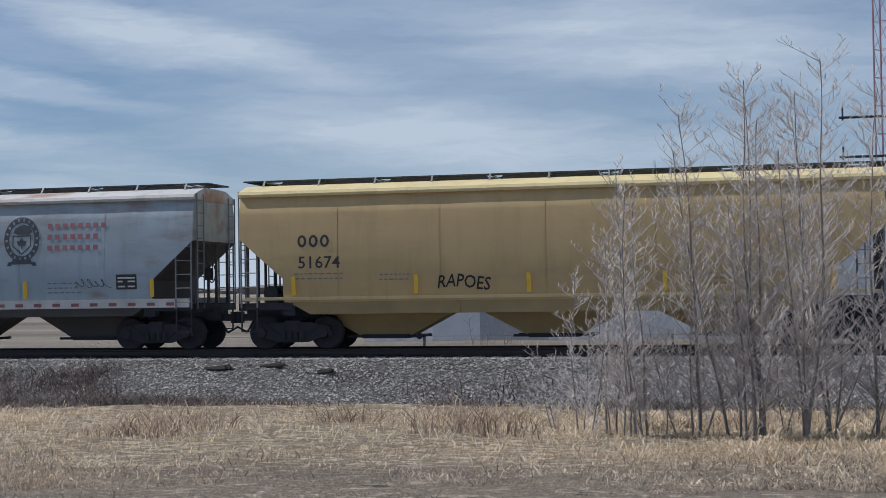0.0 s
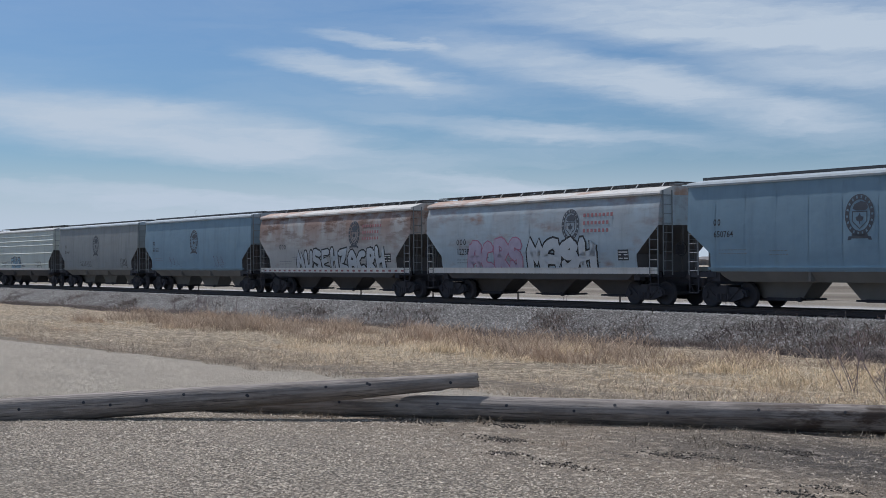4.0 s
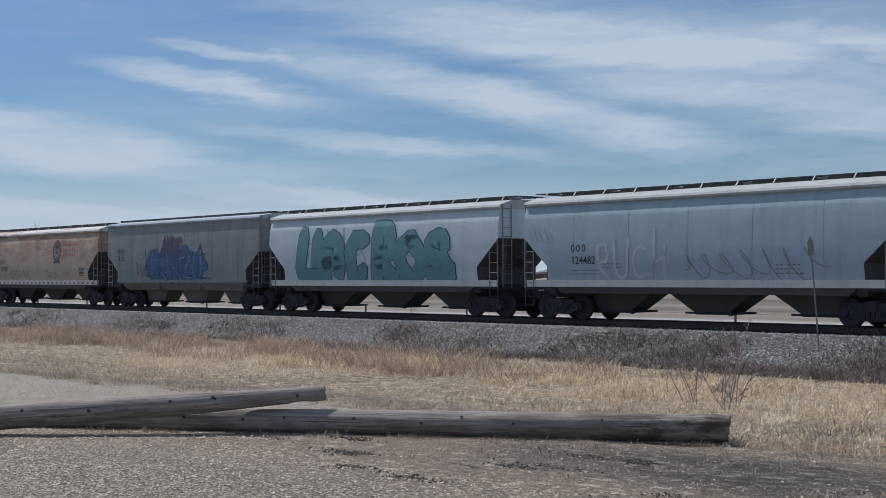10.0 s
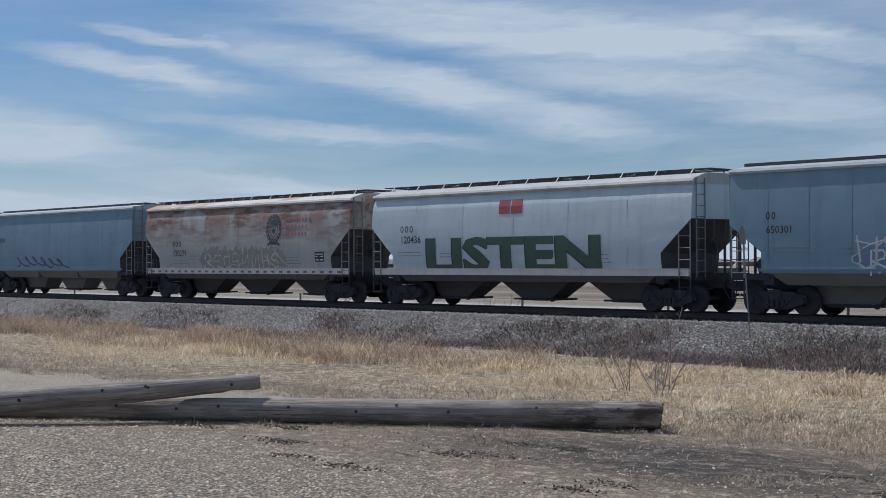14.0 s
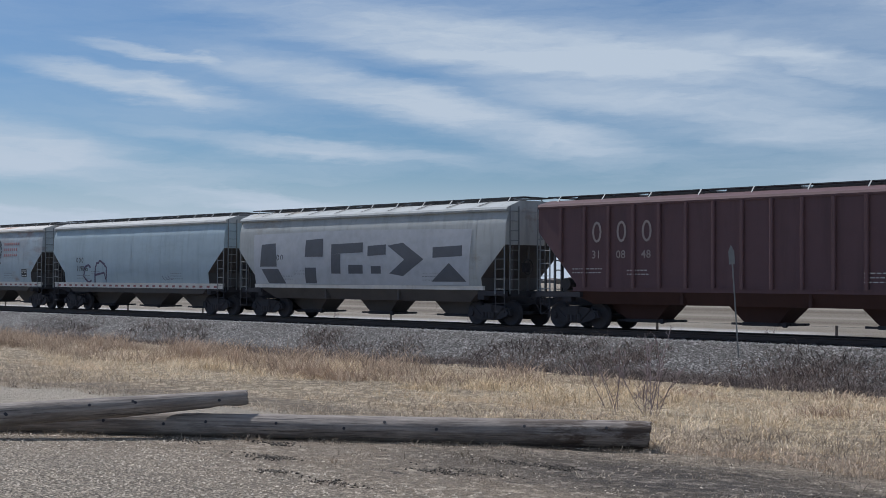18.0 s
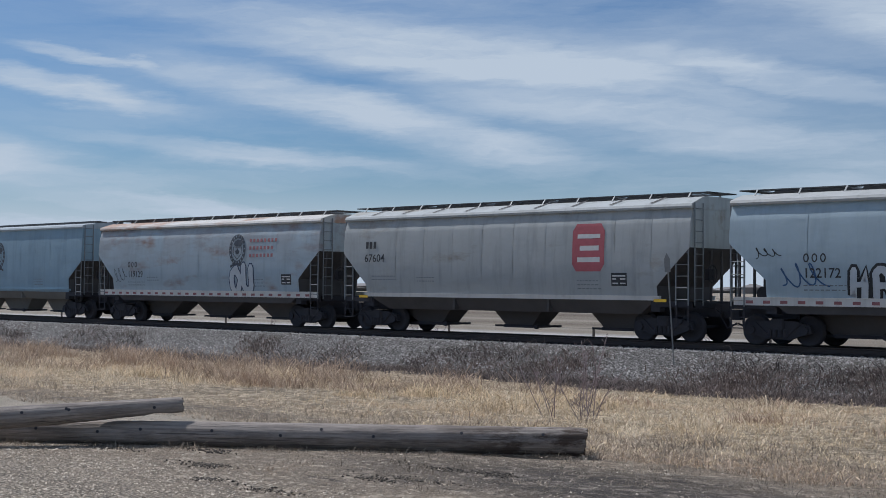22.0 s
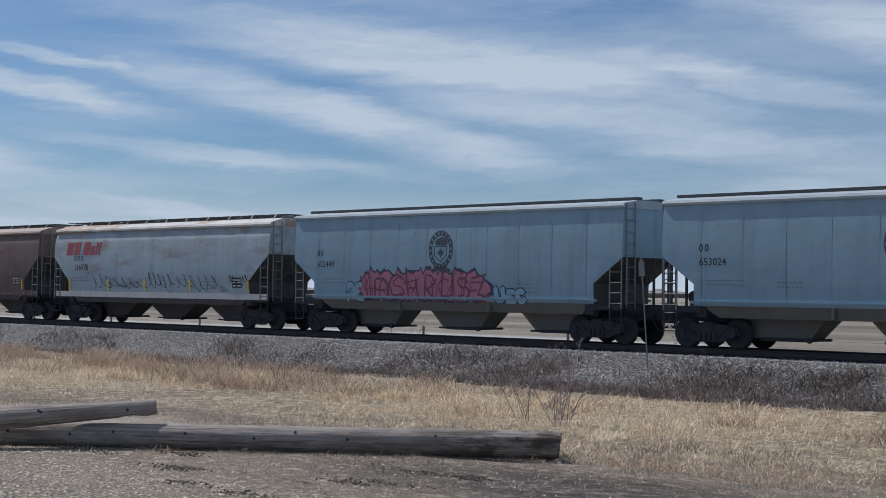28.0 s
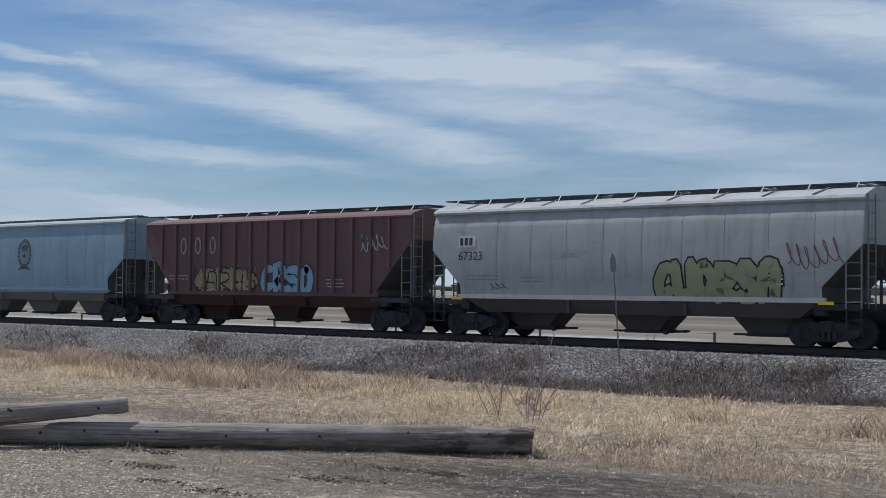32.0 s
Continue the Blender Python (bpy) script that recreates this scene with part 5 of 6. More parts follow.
# car: seed, left, height, width, tall, figures, fill, outline, fatness, rounded, line width
ART = {
    1: [(2, 4.6, 1.48, 3.4, 0.75, 5, "silver", "grey", 0.7, True, 0.03), (3, 2.9, 1.5, 1.7, 0.6, 5, None, "grey", 0.5, False, 0.05), (4, 12.2, 1.75, 1.0, 0.35, 4, None, "black", 0.5, True, 0.03)],
    2: [(5, 5.0, 1.5, 0.8, 0.5, 4, None, "black", 0.5, False, 0.03), (6, 6.0, 1.62, 1.4, 0.6, 5, None, "black", 0.5, False, 0.035), (7, 7.9, 1.5, 3.4, 0.95, 5, None, "black", 0.5, True, 0.035),
        (8, 12.6, 1.62, 1.1, 0.45, 5, None, "black", 0.5, False, 0.05)],
    3: [(9, 4.9, 1.5, 1.3, 0.6, 4, None, "grey", 0.5, False, 0.04)],
    4: [(11, 9.8, 1.45, 3.0, 0.95, 5, "sky", "silver", 0.5, False, 0.06), (12, 13.4, 1.6, 0.8, 0.8, 3, None, "black", 0.5, False, 0.07)],
    5: [(14, 6.9, 1.33, 4.2, 1.15, 4, "white", "black", 0.45, False, 0.12), (15, 11.3, 1.4, 1.4, 0.5, 4, None, "lime", 0.5, False, 0.06)],
    7: [(16, 3.4, 1.32, 4.0, 1.25, 4, "lilac", "pink", 0.55, True, 0.06), (17, 7.7, 1.32, 4.5, 1.25, 4, "silver", "black", 0.5, False, 0.10)],
    8: [(18, 4.4, 1.35, 9.2, 1.0, 10, "silver", "black", 0.45, False, 0.10)],
    9: [(19, 4.0, 1.45, 1.7, 0.8, 3, None, "purple", 0.5, True, 0.04), (20, 10.6, 1.45, 1.6, 0.8, 3, None, "purple", 0.5, True, 0.04)],
    10: [(21, 4.6, 1.5, 2.4, 0.6, 6, None, "black", 0.5, False, 0.05), (22, 12.6, 1.5, 1.3, 0.75, 4, None, "black", 0.5, False, 0.08)],
    11: [(23, 2.6, 1.5, 1.5, 0.65, 4, None, "black", 0.5, False, 0.07), (25, 7.9, 1.45, 0.8, 0.5, 3, None, "black", 0.5, False, 0.05), (26, 11.8, 1.45, 1.2, 0.6, 4, None, "black", 0.5, False, 0.09)],
    12: [(29, 9.0, 2.4, 4.0, 0.4, 5, None, "navy", 0.5, True, 0.05)],
    13: [(30, 3.6, 1.5, 3.5, 1.2, 4, None, "silver", 0.5, False, 0.12), (31, 7.6, 1.5, 5.5, 1.2, 6, None, "grey", 0.5, False, 0.09), (32, 0.3, 2.6, 1.3, 0.9, 4, None, "grey", 0.5, True, 0.04)],
    14: [(33, 2.4, 1.36, 10.8, 2.25, 6, "teal", "navy", 0.58, True, 0.045), (133, 2.7, 1.5, 10.4, 2.0, 6, None, "sky", 0.5, True, 0.07)],
    15: [(134, 3.3, 1.5, 1.2, 1.0, 3, None, "maroon", 0.5, False, 0.08), (35, 6.2, 2.85, 1.9, 0.8, 3, "purple", "ochre", 0.62, False, 0.03)],
    16: [(36, 1.4, 1.7, 0.9, 0.7, 3, None, "umber", 0.5, False, 0.05), (37, 3.9, 1.5, 2.9, 0.75, 5, None, "umber", 0.5, False, 0.05), (38, 9.0, 1.5, 1.6, 0.7, 3, None, "black", 0.5, True, 0.04)],
    19: [],
    20: [(41, 3.3, 1.5, 5.6, 0.7, 5, None, "purple", 0.5, True, 0.16)],
    24: [(43, 3.0, 1.40, 2.6, 1.15, 2, None, "purple", 0.5, True, 0.11), (44, 10.6, 1.55, 0.8, 0.35, 3, None, "purple", 0.5, False, 0.04)],
    25: [(45, 2.9, 1.40, 2.8, 1.15, 3, "silver", "purple", 0.35, True, 0.05), (46, 7.6, 1.6, 0.8, 0.5, 3, None, "navy", 0.5, False, 0.06), (47, 9.3, 1.6, 0.9, 0.5, 3, None, "navy", 0.5, True, 0.06)],
    26: [(48, 3.9, 1.36, 2.8, 1.0, 4, "silver", "black", 0.4, False, 0.10), (50, 0.9, 2.5, 0.8, 0.5, 3, None, "black", 0.5, False, 0.06), (51, 1.7, 1.7, 1.4, 0.8, 3, None, "blue", 0.5, True, 0.09)],
    28: [(53, 1.4, 1.75, 0.9, 0.8, 3, None, "black", 0.5, False, 0.05), (54, 10.1, 1.35, 1.6, 1.05, 2, "silver", "navy", 0.5, True, 0.06)],
    30: [(55, 4.0, 1.6, 1.2, 0.35, 5, None, "black", 0.5, False, 0.04)],
    32: [(56, 3.6, 1.45, 4.2, 0.7, 6, "grey", "black", 0.6, True, 0.10), (57, 8.9, 1.5, 1.7, 0.65, 3, "grey", "black", 0.6, False, 0.1), (58, 13.2, 1.7, 0.8, 0.6, 3, None, "red", 0.5, False, 0.05)],
    33: [(59, 7.6, 1.36, 3.6, 1.25, 4, "silver", "purple", 0.5, True, 0.05), (60, 12.0, 1.55, 1.1, 0.3, 4, None, "navy", 0.5, False, 0.04)],
    34: [(62, 10.4, 1.32, 1.4, 0.4, 3, "sky", "black", 0.6, False, 0.04), (63, 3.0, 1.32, 0.9, 0.6, 2, "sky", "navy", 0.6, False, 0.04)],
    35: [(64, 3.2, 1.5, 4.0, 0.8, 6, None, "black", 0.5, True, 0.05), (65, 7.6, 1.45, 1.8, 1.1, 4, None, "black", 0.5, False, 0.05), (66, 9.6, 1.5, 3.0, 0.9, 5, None, "black", 0.5, True, 0.04), (67, 13.3, 1.75, 1.2, 0.6, 5, None, "black", 0.5, False, 0.07)],
    36: [(68, 2.2, 1.5, 1.1, 0.7, 2, None, "silver", 0.5, False, 0.06), (69, 6.2, 1.6, 1.3, 0.5, 3, None, "silver", 0.5, True, 0.06)],
    38: [(72, 9.2, 1.36, 4.2, 1.1, 6, "lime", "black", 0.62, True, 0.07), (73, 13.6, 2.2, 1.7, 1.1, 5, None, "maroon", 0.5, True, 0.06), (74, 7.4, 1.28, 1.0, 0.2, 5, None, "black", 0.5, False, 0.05), (75, 2.6, 1.6, 0.7, 0.25, 3, None, "green", 0.5, False, 0.05)],
    39: [(77, 7.5, 1.42, 2.9, 1.05, 4, "sky", "navy", 0.6, True, 0.06), (78, 13.0, 2.9, 1.3, 0.8, 4, None, "silver", 0.5, False, 0.08)],
}


# car: seed, left, height, width, tall, figures, fill, outline, halo, highlight
WILD = {
    4: [(10, 2.7, 1.36, 6.0, 1.05, 8, "brick", "maroon", None, "rose")],
    5: [(13, 2.2, 1.33, 4.4, 1.0, 6, "lilac", "purple", None, "pink")],
    12: [(27, 3.0, 1.36, 5.0, 1.35, 8, "lilac", "maroon", None, "silver"), (28, 8.3, 1.36, 5.2, 1.25, 6, "silver", "navy", "blue", "black")],
    15: [(34, 4.3, 1.36, 6.4, 1.95, 5, "blue", "navy", None, "dusty_blue")],
    17: [(39, 4.3, 1.36, 5.8, 0.98, 6, "dusty_blue", "silver", None, "white")],
    19: [(40, 4.8, 1.45, 6.6, 1.0, 8, "drab", "grey", None, "silver")],
    37: [(70, 2.9, 1.34, 4.4, 1.2, 5, "grey", "black", None, "silver"), (71, 7.2, 1.34, 5.8, 1.35, 5, "drab_green", "black", None, "silver")],
    39: [(76, 3.2, 1.42, 4.1, 1.05, 5, "ochre", "black", None, "yellow")],
    34: [(61, 3.6, 1.30, 6.6, 1.15, 8, "pink", "maroon", "navy", "red")],
}


def mark_car(car, n, kind, L, body, number, style):
    h = L / 2
    black = M_BLK if style != "kcs" else M_WHT
    if style in ("rail", "short"):
        letters(car, kind, 3, -h + 1.75, 2.83, 0.27, 0.26, M_BLK, 0, 0.3, 0.16)
        if number:
            part("number", lettering(kind, number, -h + 1.75, 2.42, 0.40, M_BLK), car)
    if style in ("soo", "bare"):
        letters(car, kind, 3, -h + 2.5, 2.46, 0.27, 0.26, M_BLK, 0, 0.3, 0.16)
        if number:
            part("number", lettering(kind, number, -h + 2.5, 2.02, 0.40, M_BLK), car)
    if style == "soo":
        part("emblem", emblem(kind, 2.7, 3.18, 0.64, M_PALE_MARK if body is M_BROWN else M_NAVY), car, "round emblem")
        for r, m in ((0, 8), (1, 7), (2, 7)):
            letters(car, kind, m, 3.5, 3.47 - r * 0.31, 0.235, 0.14, M_REDF, 0, 0.42)
        placard(car, kind, h - 2.3, 1.72)
    if style == "rail":
        letters(car, kind, 2, -h + 1.05, 3.12, 0.60, 0.6, M_RED, 0.22, 0.18, label="large slanted red lettering")
        letters(car, kind, 1, -h + 2.4, 3.12, 0.60, 0.6, M_RED, 0.22, 0.15)
        letters(car, kind, 1, -h + 2.98, 3.12, 0.46, 0.42, M_RED, 0.22, 0.15)
        letters(car, kind, 2, -h + 3.44, 3.12, 0.24, 0.58, M_RED, 0.22, 0.4)
        placard(car, kind, h - 2.3, 1.68)
    if style == "cp":
        letters(car, kind, 2, -h + 1.35, 2.93, 0.2, 0.24, M_BLK, 0, 0.3, 0.16)
        if number:
            part("number", lettering(kind, number, -h + 1.35, 2.52, 0.32, M_BLK), car)
        part("emblem", emblem(kind, -0.02, 3.12, 0.68, M_NAVY), car, "dark round emblem")
    if style == "dme":
        letters(car, kind, 3, -h + 1.7, 2.78, 0.32, 0.34, M_BLK, 0, 0.2, 0.2)
        part("number", lettering(kind, number, -h + 1.7, 2.22, 0.46, M_BLK, 1.05), car)
    if style == "plain":
        letters(car, kind, 4, -h + 1.2, 2.9, 0.2, 0.24, M_BLK, 0, 0.3, 0.16)
        if number:
            part("number", lettering(kind, number, -h + 1.2, 2.5, 0.32, M_BLK), car)
    if style == "short":
        letters(car, kind, 2, -0.75, 3.42, 0.62, 0.5, M_RED, 0, 0.12, label="short red lettering")
        word, size = "LISTEN", 1.75
        pts, faces = text_points(word, size, 0.07)
        g = part("graffiti", on_side(kind, [(-h + 3.1 + a * 1.66, 1.33 + b) for a, b in pts], faces, 0.006, "graffiti", spray("bottle", (0.018, 0.042, 0.03))), car, "large dark green sprayed word")
        part("graffiti_fill", on_side(kind, [(-h + 3.16 + a * 1.66, 1.38 + b * 0.96) for a, b in pts], faces, 0.012, "graffiti_fill", spray("leaf", (0.055, 0.105, 0.08))), g)
    if style == "kcs":
        # one mark and two figures in each bay between the posts
        for i in range(3):
            x = -h + 1.1 + (L - 2.2) / 14 * (i + 1.5)
            letters(car, kind, 1, x - 0.21, 2.95, 0.46, 0.72, M_PALE_MARK, 0, 0.1, 0.12)
            if number:
                part("number", lettering(kind, number[2 * i:2 * i + 2], x - 0.24, 2.42, 0.38, M_PALE_MARK, 1.1), car)
    if style == "shield":
        z, x, r = 3.0, 4.0, 0.78
        ring = [(x - 0.5, z - r), (x + 0.5, z - r), (x + 0.66, z - r * 0.7), (x + 0.66, z + r * 0.7), (x + 0.5, z + r), (x - 0.5, z + r), (x - 0.66, z + r * 0.7), (x - 0.66, z - r * 0.7)]
        g = part("shield_sign", on_side(kind, ring, [tuple(range(8))], 0.004, "shield_sign", M_SHIELD), car, "red eight-sided shield sign")
        part("shield_bars", blocks(kind, 1, x - 0.45, z + 0.28, 0.95, 0.16, M_WHT, 0, 0.02), g), part("shield_bars", blocks(kind, 1, x - 0.35, z - 0.1, 0.8, 0.16, M_WHT, 0, 0.02), g)
        part("shield_bars", blocks(kind, 1, x - 0.45, z - 0.48, 0.95, 0.16, M_WHT, 0, 0.02), g)
    if style in ("shield", "white_mark"):
        if style == "white_mark":
            part("name_panel", blocks(kind, 1, -h + 1.2, 3.04, 0.75, 0.38, M_WHT, 0, 0.0, "name_panel"), car, "white name panel")
        part("lettering", on_side(kind, [(-h + 1.27 + i * 0.21 + a, z) for i in range(3) for a, z in ((0, 3.1), (0.14, 3.1), (0.14, 3.36), (0, 3.36))], [tuple(range(i * 4, i * 4 + 4)) for i in range(3)], 0.01, "lettering", M_BLK), car)
        part("number", lettering(kind, number, -h + 1.2, 2.6, 0.42, M_BLK, 1.05), car)
        placard(car, kind, h - 3.0, 1.75)
    fine_print(car, kind, -h + (2.5 if style in ("soo", "bare") else 1.6), 1.78 if style in ("soo", "bare") else 2.05, 1.3, 2, M_WHT if style == "kcs" else None)
    fine_print(car, kind, -h + 4.0, 2.0, 0.8, 2, M_WHT if style == "kcs" else None)
    fine_print(car, kind, h - 4.4, 1.9, 0.9, 3, M_WHT if style == "kcs" else None)
    for a in ART.get(n, ()):
        graffiti(car, kind, a[0], -h + a[1], *a[2:])
    for a in WILD.get(n, ()):
        wild(car, kind, a[0], -h + a[1], *a[2:])
    if n == 0:
        pts, faces = text_points("RAPOES", 0.44, 0.004)
        pts = [(-h + 5.55 + a * 0.92 + 0.18 * b, 1.62 + b * 1.1 + 0.05 * math.sin(a * 3)) for a, b in pts]
        part("graffiti", on_side(kind, pts, faces, 0.004, "graffiti", spray("black", SPRAY["black"])), car, "thin black sprayed graffiti word")
    if n == 11:
        sprayed_word(car, kind, "CHAOS", -h + 5.2, 1.42, 2.4, 0.85, "sky", "black", 0.06, 0.07)
    if n == 26:
        sprayed_word(car, kind, "SWISH", -h + 6.9, 1.38, 5.4, 1.15, "silver", "black")
    if n == 23:
        g = part("graffiti", on_side(kind, [(-h + 1.2, 1.46), (-h + 14.5, 1.46), (-h + 14.7, 3.55), (-h + 8.0, 3.66), (-h + 1.1, 3.6)], [(0, 1, 2, 3, 4)], 0.004, "graffiti", spray("chalky", (0.42, 0.45, 0.49))), car,
                 "broad whitewashed graffiti panel with dark angular letters")
        for shape in (((1.6, 2.2), (2.8, 2.2), (2.7, 3.2), (1.7, 3.15)), ((2.2, 1.48), (3.4, 1.48), (2.9, 2.1), (1.7, 2.1)), ((4.75, 2.6), (5.95, 2.6), (5.95, 3.35), (4.8, 3.3)),
                      ((4.75, 1.5), (5.5, 1.5), (5.5, 2.15), (4.75, 2.15)), ((6.5, 2.7), (8.5, 2.75), (8.5, 3.15), (6.5, 3.1)), ((6.5, 1.9), (7.1, 1.9), (7.1, 2.7), (6.5, 2.7)),
                      ((7.6, 1.9), (8.5, 1.9), (8.5, 2.25), (7.6, 2.25)), ((8.8, 2.6), (9.9, 2.65), (9.9, 3.05), (8.8, 3.0)), ((9.0, 1.9), (9.6, 1.9), (9.6, 2.2), (9.0, 2.2)),
                      ((10.1, 1.9), (10.9, 1.8), (12.1, 2.45), (10.9, 3.1), (10.0, 3.0), (11.0, 2.45)), ((12.6, 2.5), (14.2, 2.55), (14.2, 2.95), (12.6, 2.9)), ((12.5, 1.6), (14.4, 1.6), (13.5, 2.3))):
            part("graffiti_fill", on_side(kind, [(-h + a, b) for a, b in shape], [tuple(range(len(shape)))], 0.010, "graffiti_fill", spray("slate", (0.085, 0.095, 0.115))), g)
    if n == 31:
        for i in range(7):
            x = -h + 2.25 + i * 1.42 + (1.3 if i > 2 else 0)
            blue = spray("cobalt", (0.065, 0.20, 0.40))
            g = part("graffiti", blocks(kind, 1, x, 1.46, 0.50, 2.45 + 0.08 * math.sin(i * 2.1), blue, 0.03 * math.sin(i * 1.7), 0.0, "graffiti"), car, "tall blue sprayed bars")
            part("graffiti_bar", blocks(kind, 1, x + 0.78, 1.40, 0.50, 2.45, blue, 0.03 * math.cos(i * 2.3), 0.0, "graffiti_bar"), g)
            part("graffiti_bar", blocks(kind, 1, x + 0.51, 1.46 if i % 2 else 3.35, 0.26, 0.5, blue, 0, 0.0, "graffiti_bar"), g)
            part("graffiti_bar", blocks(kind, 1, x + 0.51, 2.45, 0.26, 0.42, blue, 0, 0.0, "graffiti_bar"), g)


TRAIN = []
for n_, (kind_, L_, left_, body_, number_, style_, refl_) in enumerate(CARS):
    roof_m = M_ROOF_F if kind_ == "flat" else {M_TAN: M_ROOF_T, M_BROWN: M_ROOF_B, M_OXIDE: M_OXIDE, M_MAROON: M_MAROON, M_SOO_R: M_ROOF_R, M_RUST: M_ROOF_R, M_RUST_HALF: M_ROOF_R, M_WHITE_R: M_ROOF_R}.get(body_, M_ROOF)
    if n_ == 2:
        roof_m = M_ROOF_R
    if kind_ == "strap":
        roof_m = M_KCS
    sill_m = {M_TAN: M_SILL_T, M_CP: M_CP, M_CP_L: M_CP_L, M_DULL_GREY: M_DULL_GREY, M_OXIDE: M_OXIDE, M_MAROON: M_MAROON, M_BROWN: M_BROWN}.get(body_, M_SILL)
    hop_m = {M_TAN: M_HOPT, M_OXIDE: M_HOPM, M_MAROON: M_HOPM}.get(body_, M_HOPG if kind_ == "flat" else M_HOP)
    label_ = WORDS[style_]
    if body_ in (M_RUST, M_RUST_HALF):
        label_ = "rust-streaked pale covered hopper car with a faded emblem"
    if body_ is M_BROWN:
        label_ = "weathered brown covered hopper car with a pale emblem"
    car_ = build_car(kind_, L_, body_, roof_m, sill_m, hop_m, label_)
    if refl_:
        reflectors(car_, kind_, L_, refl_)
    if n_ in (1, 36):
        reflectors(car_, kind_, L_, "red")
    mark_car(car_, n_, kind_, L_, body_, number_, style_)
    TRAIN.append((car_, left_ + L_ / 2))


# ---- fallen poles in the lot ----
def wood_material(name, lo, hi, stain=0.0):
    m, nt, b = shader(name, 0.85)
    c = mixc(nt, noise_fac(nt, 14, 6, 0.30, 0.74, (0.09, 1.6, 1.6), 0.7), hi, lo)
    c = mixc(nt, mul(nt, noise_fac(nt, 2.4, 6, 0.48, 0.62, (0.45, 1.5, 1.5), 0.7), 0.5), c, tuple(v * 0.75 for v in lo))
    c = mixc(nt, mul(nt, noise_fac(nt, 5.0, 5, 0.55, 0.66, (0.3, 1.6, 1.6)), 0.35), c, tuple(min(1, v * 1.2) for v in hi))
    if stain:
        tc = nt.nodes.new("ShaderNodeTexCoord")
        sp = nt.nodes.new("ShaderNodeSeparateXYZ")
        nt.links.new(tc.outputs["Object"], sp.inputs[0])
        r = nt.nodes.new("ShaderNodeMapRange")
        r.inputs["From Min"].default_value, r.inputs["From Max"].default_value = 2.6, 0.9
        nt.links.new(sp.outputs[0], r.inputs["Value"])
        c = mixc(nt, mul(nt, mul(nt, r.outputs[0], noise_fac(nt, 3.4, 6, 0.44, 0.56, (0.5, 1.6, 1.6), 0.7)), stain), c, (0.055, 0.034, 0.024))
    crack = noise_fac(nt, 26, 4, 0.60, 0.63, (0.035, 1.6, 1.6))
    c = mixc(nt, mul(nt, crack, 0.6), c, (0.02, 0.016, 0.014))
    nt.links.new(c, b.inputs["Base Color"])
    bump(nt, b, noise_fac(nt, 16, 6, 0.3, 0.7, (0.07, 1.6, 1.6)), 0.6, 0.015)
    return m


M_LOG = wood_material("weathered_grey_pole_wood", (0.135, 0.112, 0.10), (0.37, 0.325, 0.29))
M_LOGA = wood_material("stained_grey_pole_wood", (0.135, 0.112, 0.10), (0.37, 0.325, 0.29), 0.9)
M_LOGEND = wood_material("split_brown_pole_end", (0.05, 0.034, 0.026), (0.14, 0.10, 0.07))


def pole(start, end, r0, r1, seed, label, torn, wood):
    """A felled timber pole lying from start to end, with a rough butt at start and bolt holes."""
    a, b = Vector(start), Vector(end)
    d = (b - a)
    length = d.length
    rng = np.random.default_rng(seed)
    s, k, n = Shape(), 22, 90
    rows = []
    wob = rng.random((n + 1, k)) * 0.012
    for i in range(n + 1):
        t = i / n
        r = r0 + (r1 - r0) * t
        row = []
        for j in range(k + 1):
            g = 2 * math.pi * j / k
            rr = r * (1 + 0.03 * math.sin(3 * g + t * 5) + wob[i, j % k])
            x = length * t
            if i == 0:
                x += (0.03 if torn > 0.1 else torn * (0.5 - 0.5 * math.sin(g))) + 0.02 * math.sin(7 * g) + 0.012 * math.sin(11 * g)
                rr *= 0.93
            yy, zz = rr * math.cos(g), rr * math.sin(g)
            if torn > 0.1 and x < 1.9:
                # a long split that took the underside away
                cut = -r * (0.55 + 0.45 * max(0.0, x) / 1.9 + (0.12 * math.sin(11 * x) if x < 0.6 else 0))
                zz = max(zz, cut)
            row.append((x, yy, zz))
        rows.append(row)
    s.grid(rows)
    root = tagged(new("timber_pole"), label, "wooden pole", "fallen poles at the edge of the lot")
    root.matrix_world = Matrix.Translation(a) @ d.to_track_quat("X", "Z").to_matrix().to_4x4()
    part("pole_shaft", s.mesh("pole_shaft", wood, True, recalc=False), root)
    c = Shape()
    ring = rows[0][:-1]
    for ratio in (0.66, 0.33):
        inner = [(p[0] + 0.05 * rng.random(), p[1] * ratio, p[2] * ratio) for p in ring]
        prev = ring if ratio == 0.66 else last
        c.grid([prev + prev[:1], inner + inner[:1]])
        last = inner
    c.quad(*last)
    part("pole_end", c.mesh("pole_end", M_LOGEND), root, "cracked brown end grain")
    hole = cached("bolt_hole", lambda: Shape().tube((0, -0.02, 0), (0, 0.006, 0), 0.024, k=8).mesh("bolt_hole", M_DARK))
    for i in range(11):
        x = length * (0.05 + 0.9 * i / 11) + rng.random() * 0.7
        r = (r0 + (r1 - r0) * x / length) * 1.0
        g = math.radians(rng.uniform(4, 40))
        o = part("bolt_hole", hole, root, at=(x, r * math.cos(g), r * math.sin(g)))
        o.rotation_euler = (g, 0, 0)
    return root


pole((-12.6, 16.04, -0.55), (-21.36, 9.07, -0.54), 0.205, 0.155, 11, "long weathered grey timber pole lying on the gravel, butt end dark", 0.05, M_LOGA)
pole((-17.4, 12.48, -0.145), (-21.66, 6.20, -0.60), 0.135, 0.210, 12, "weathered grey timber pole resting across another pole, end broken off", 0.32, M_LOG)


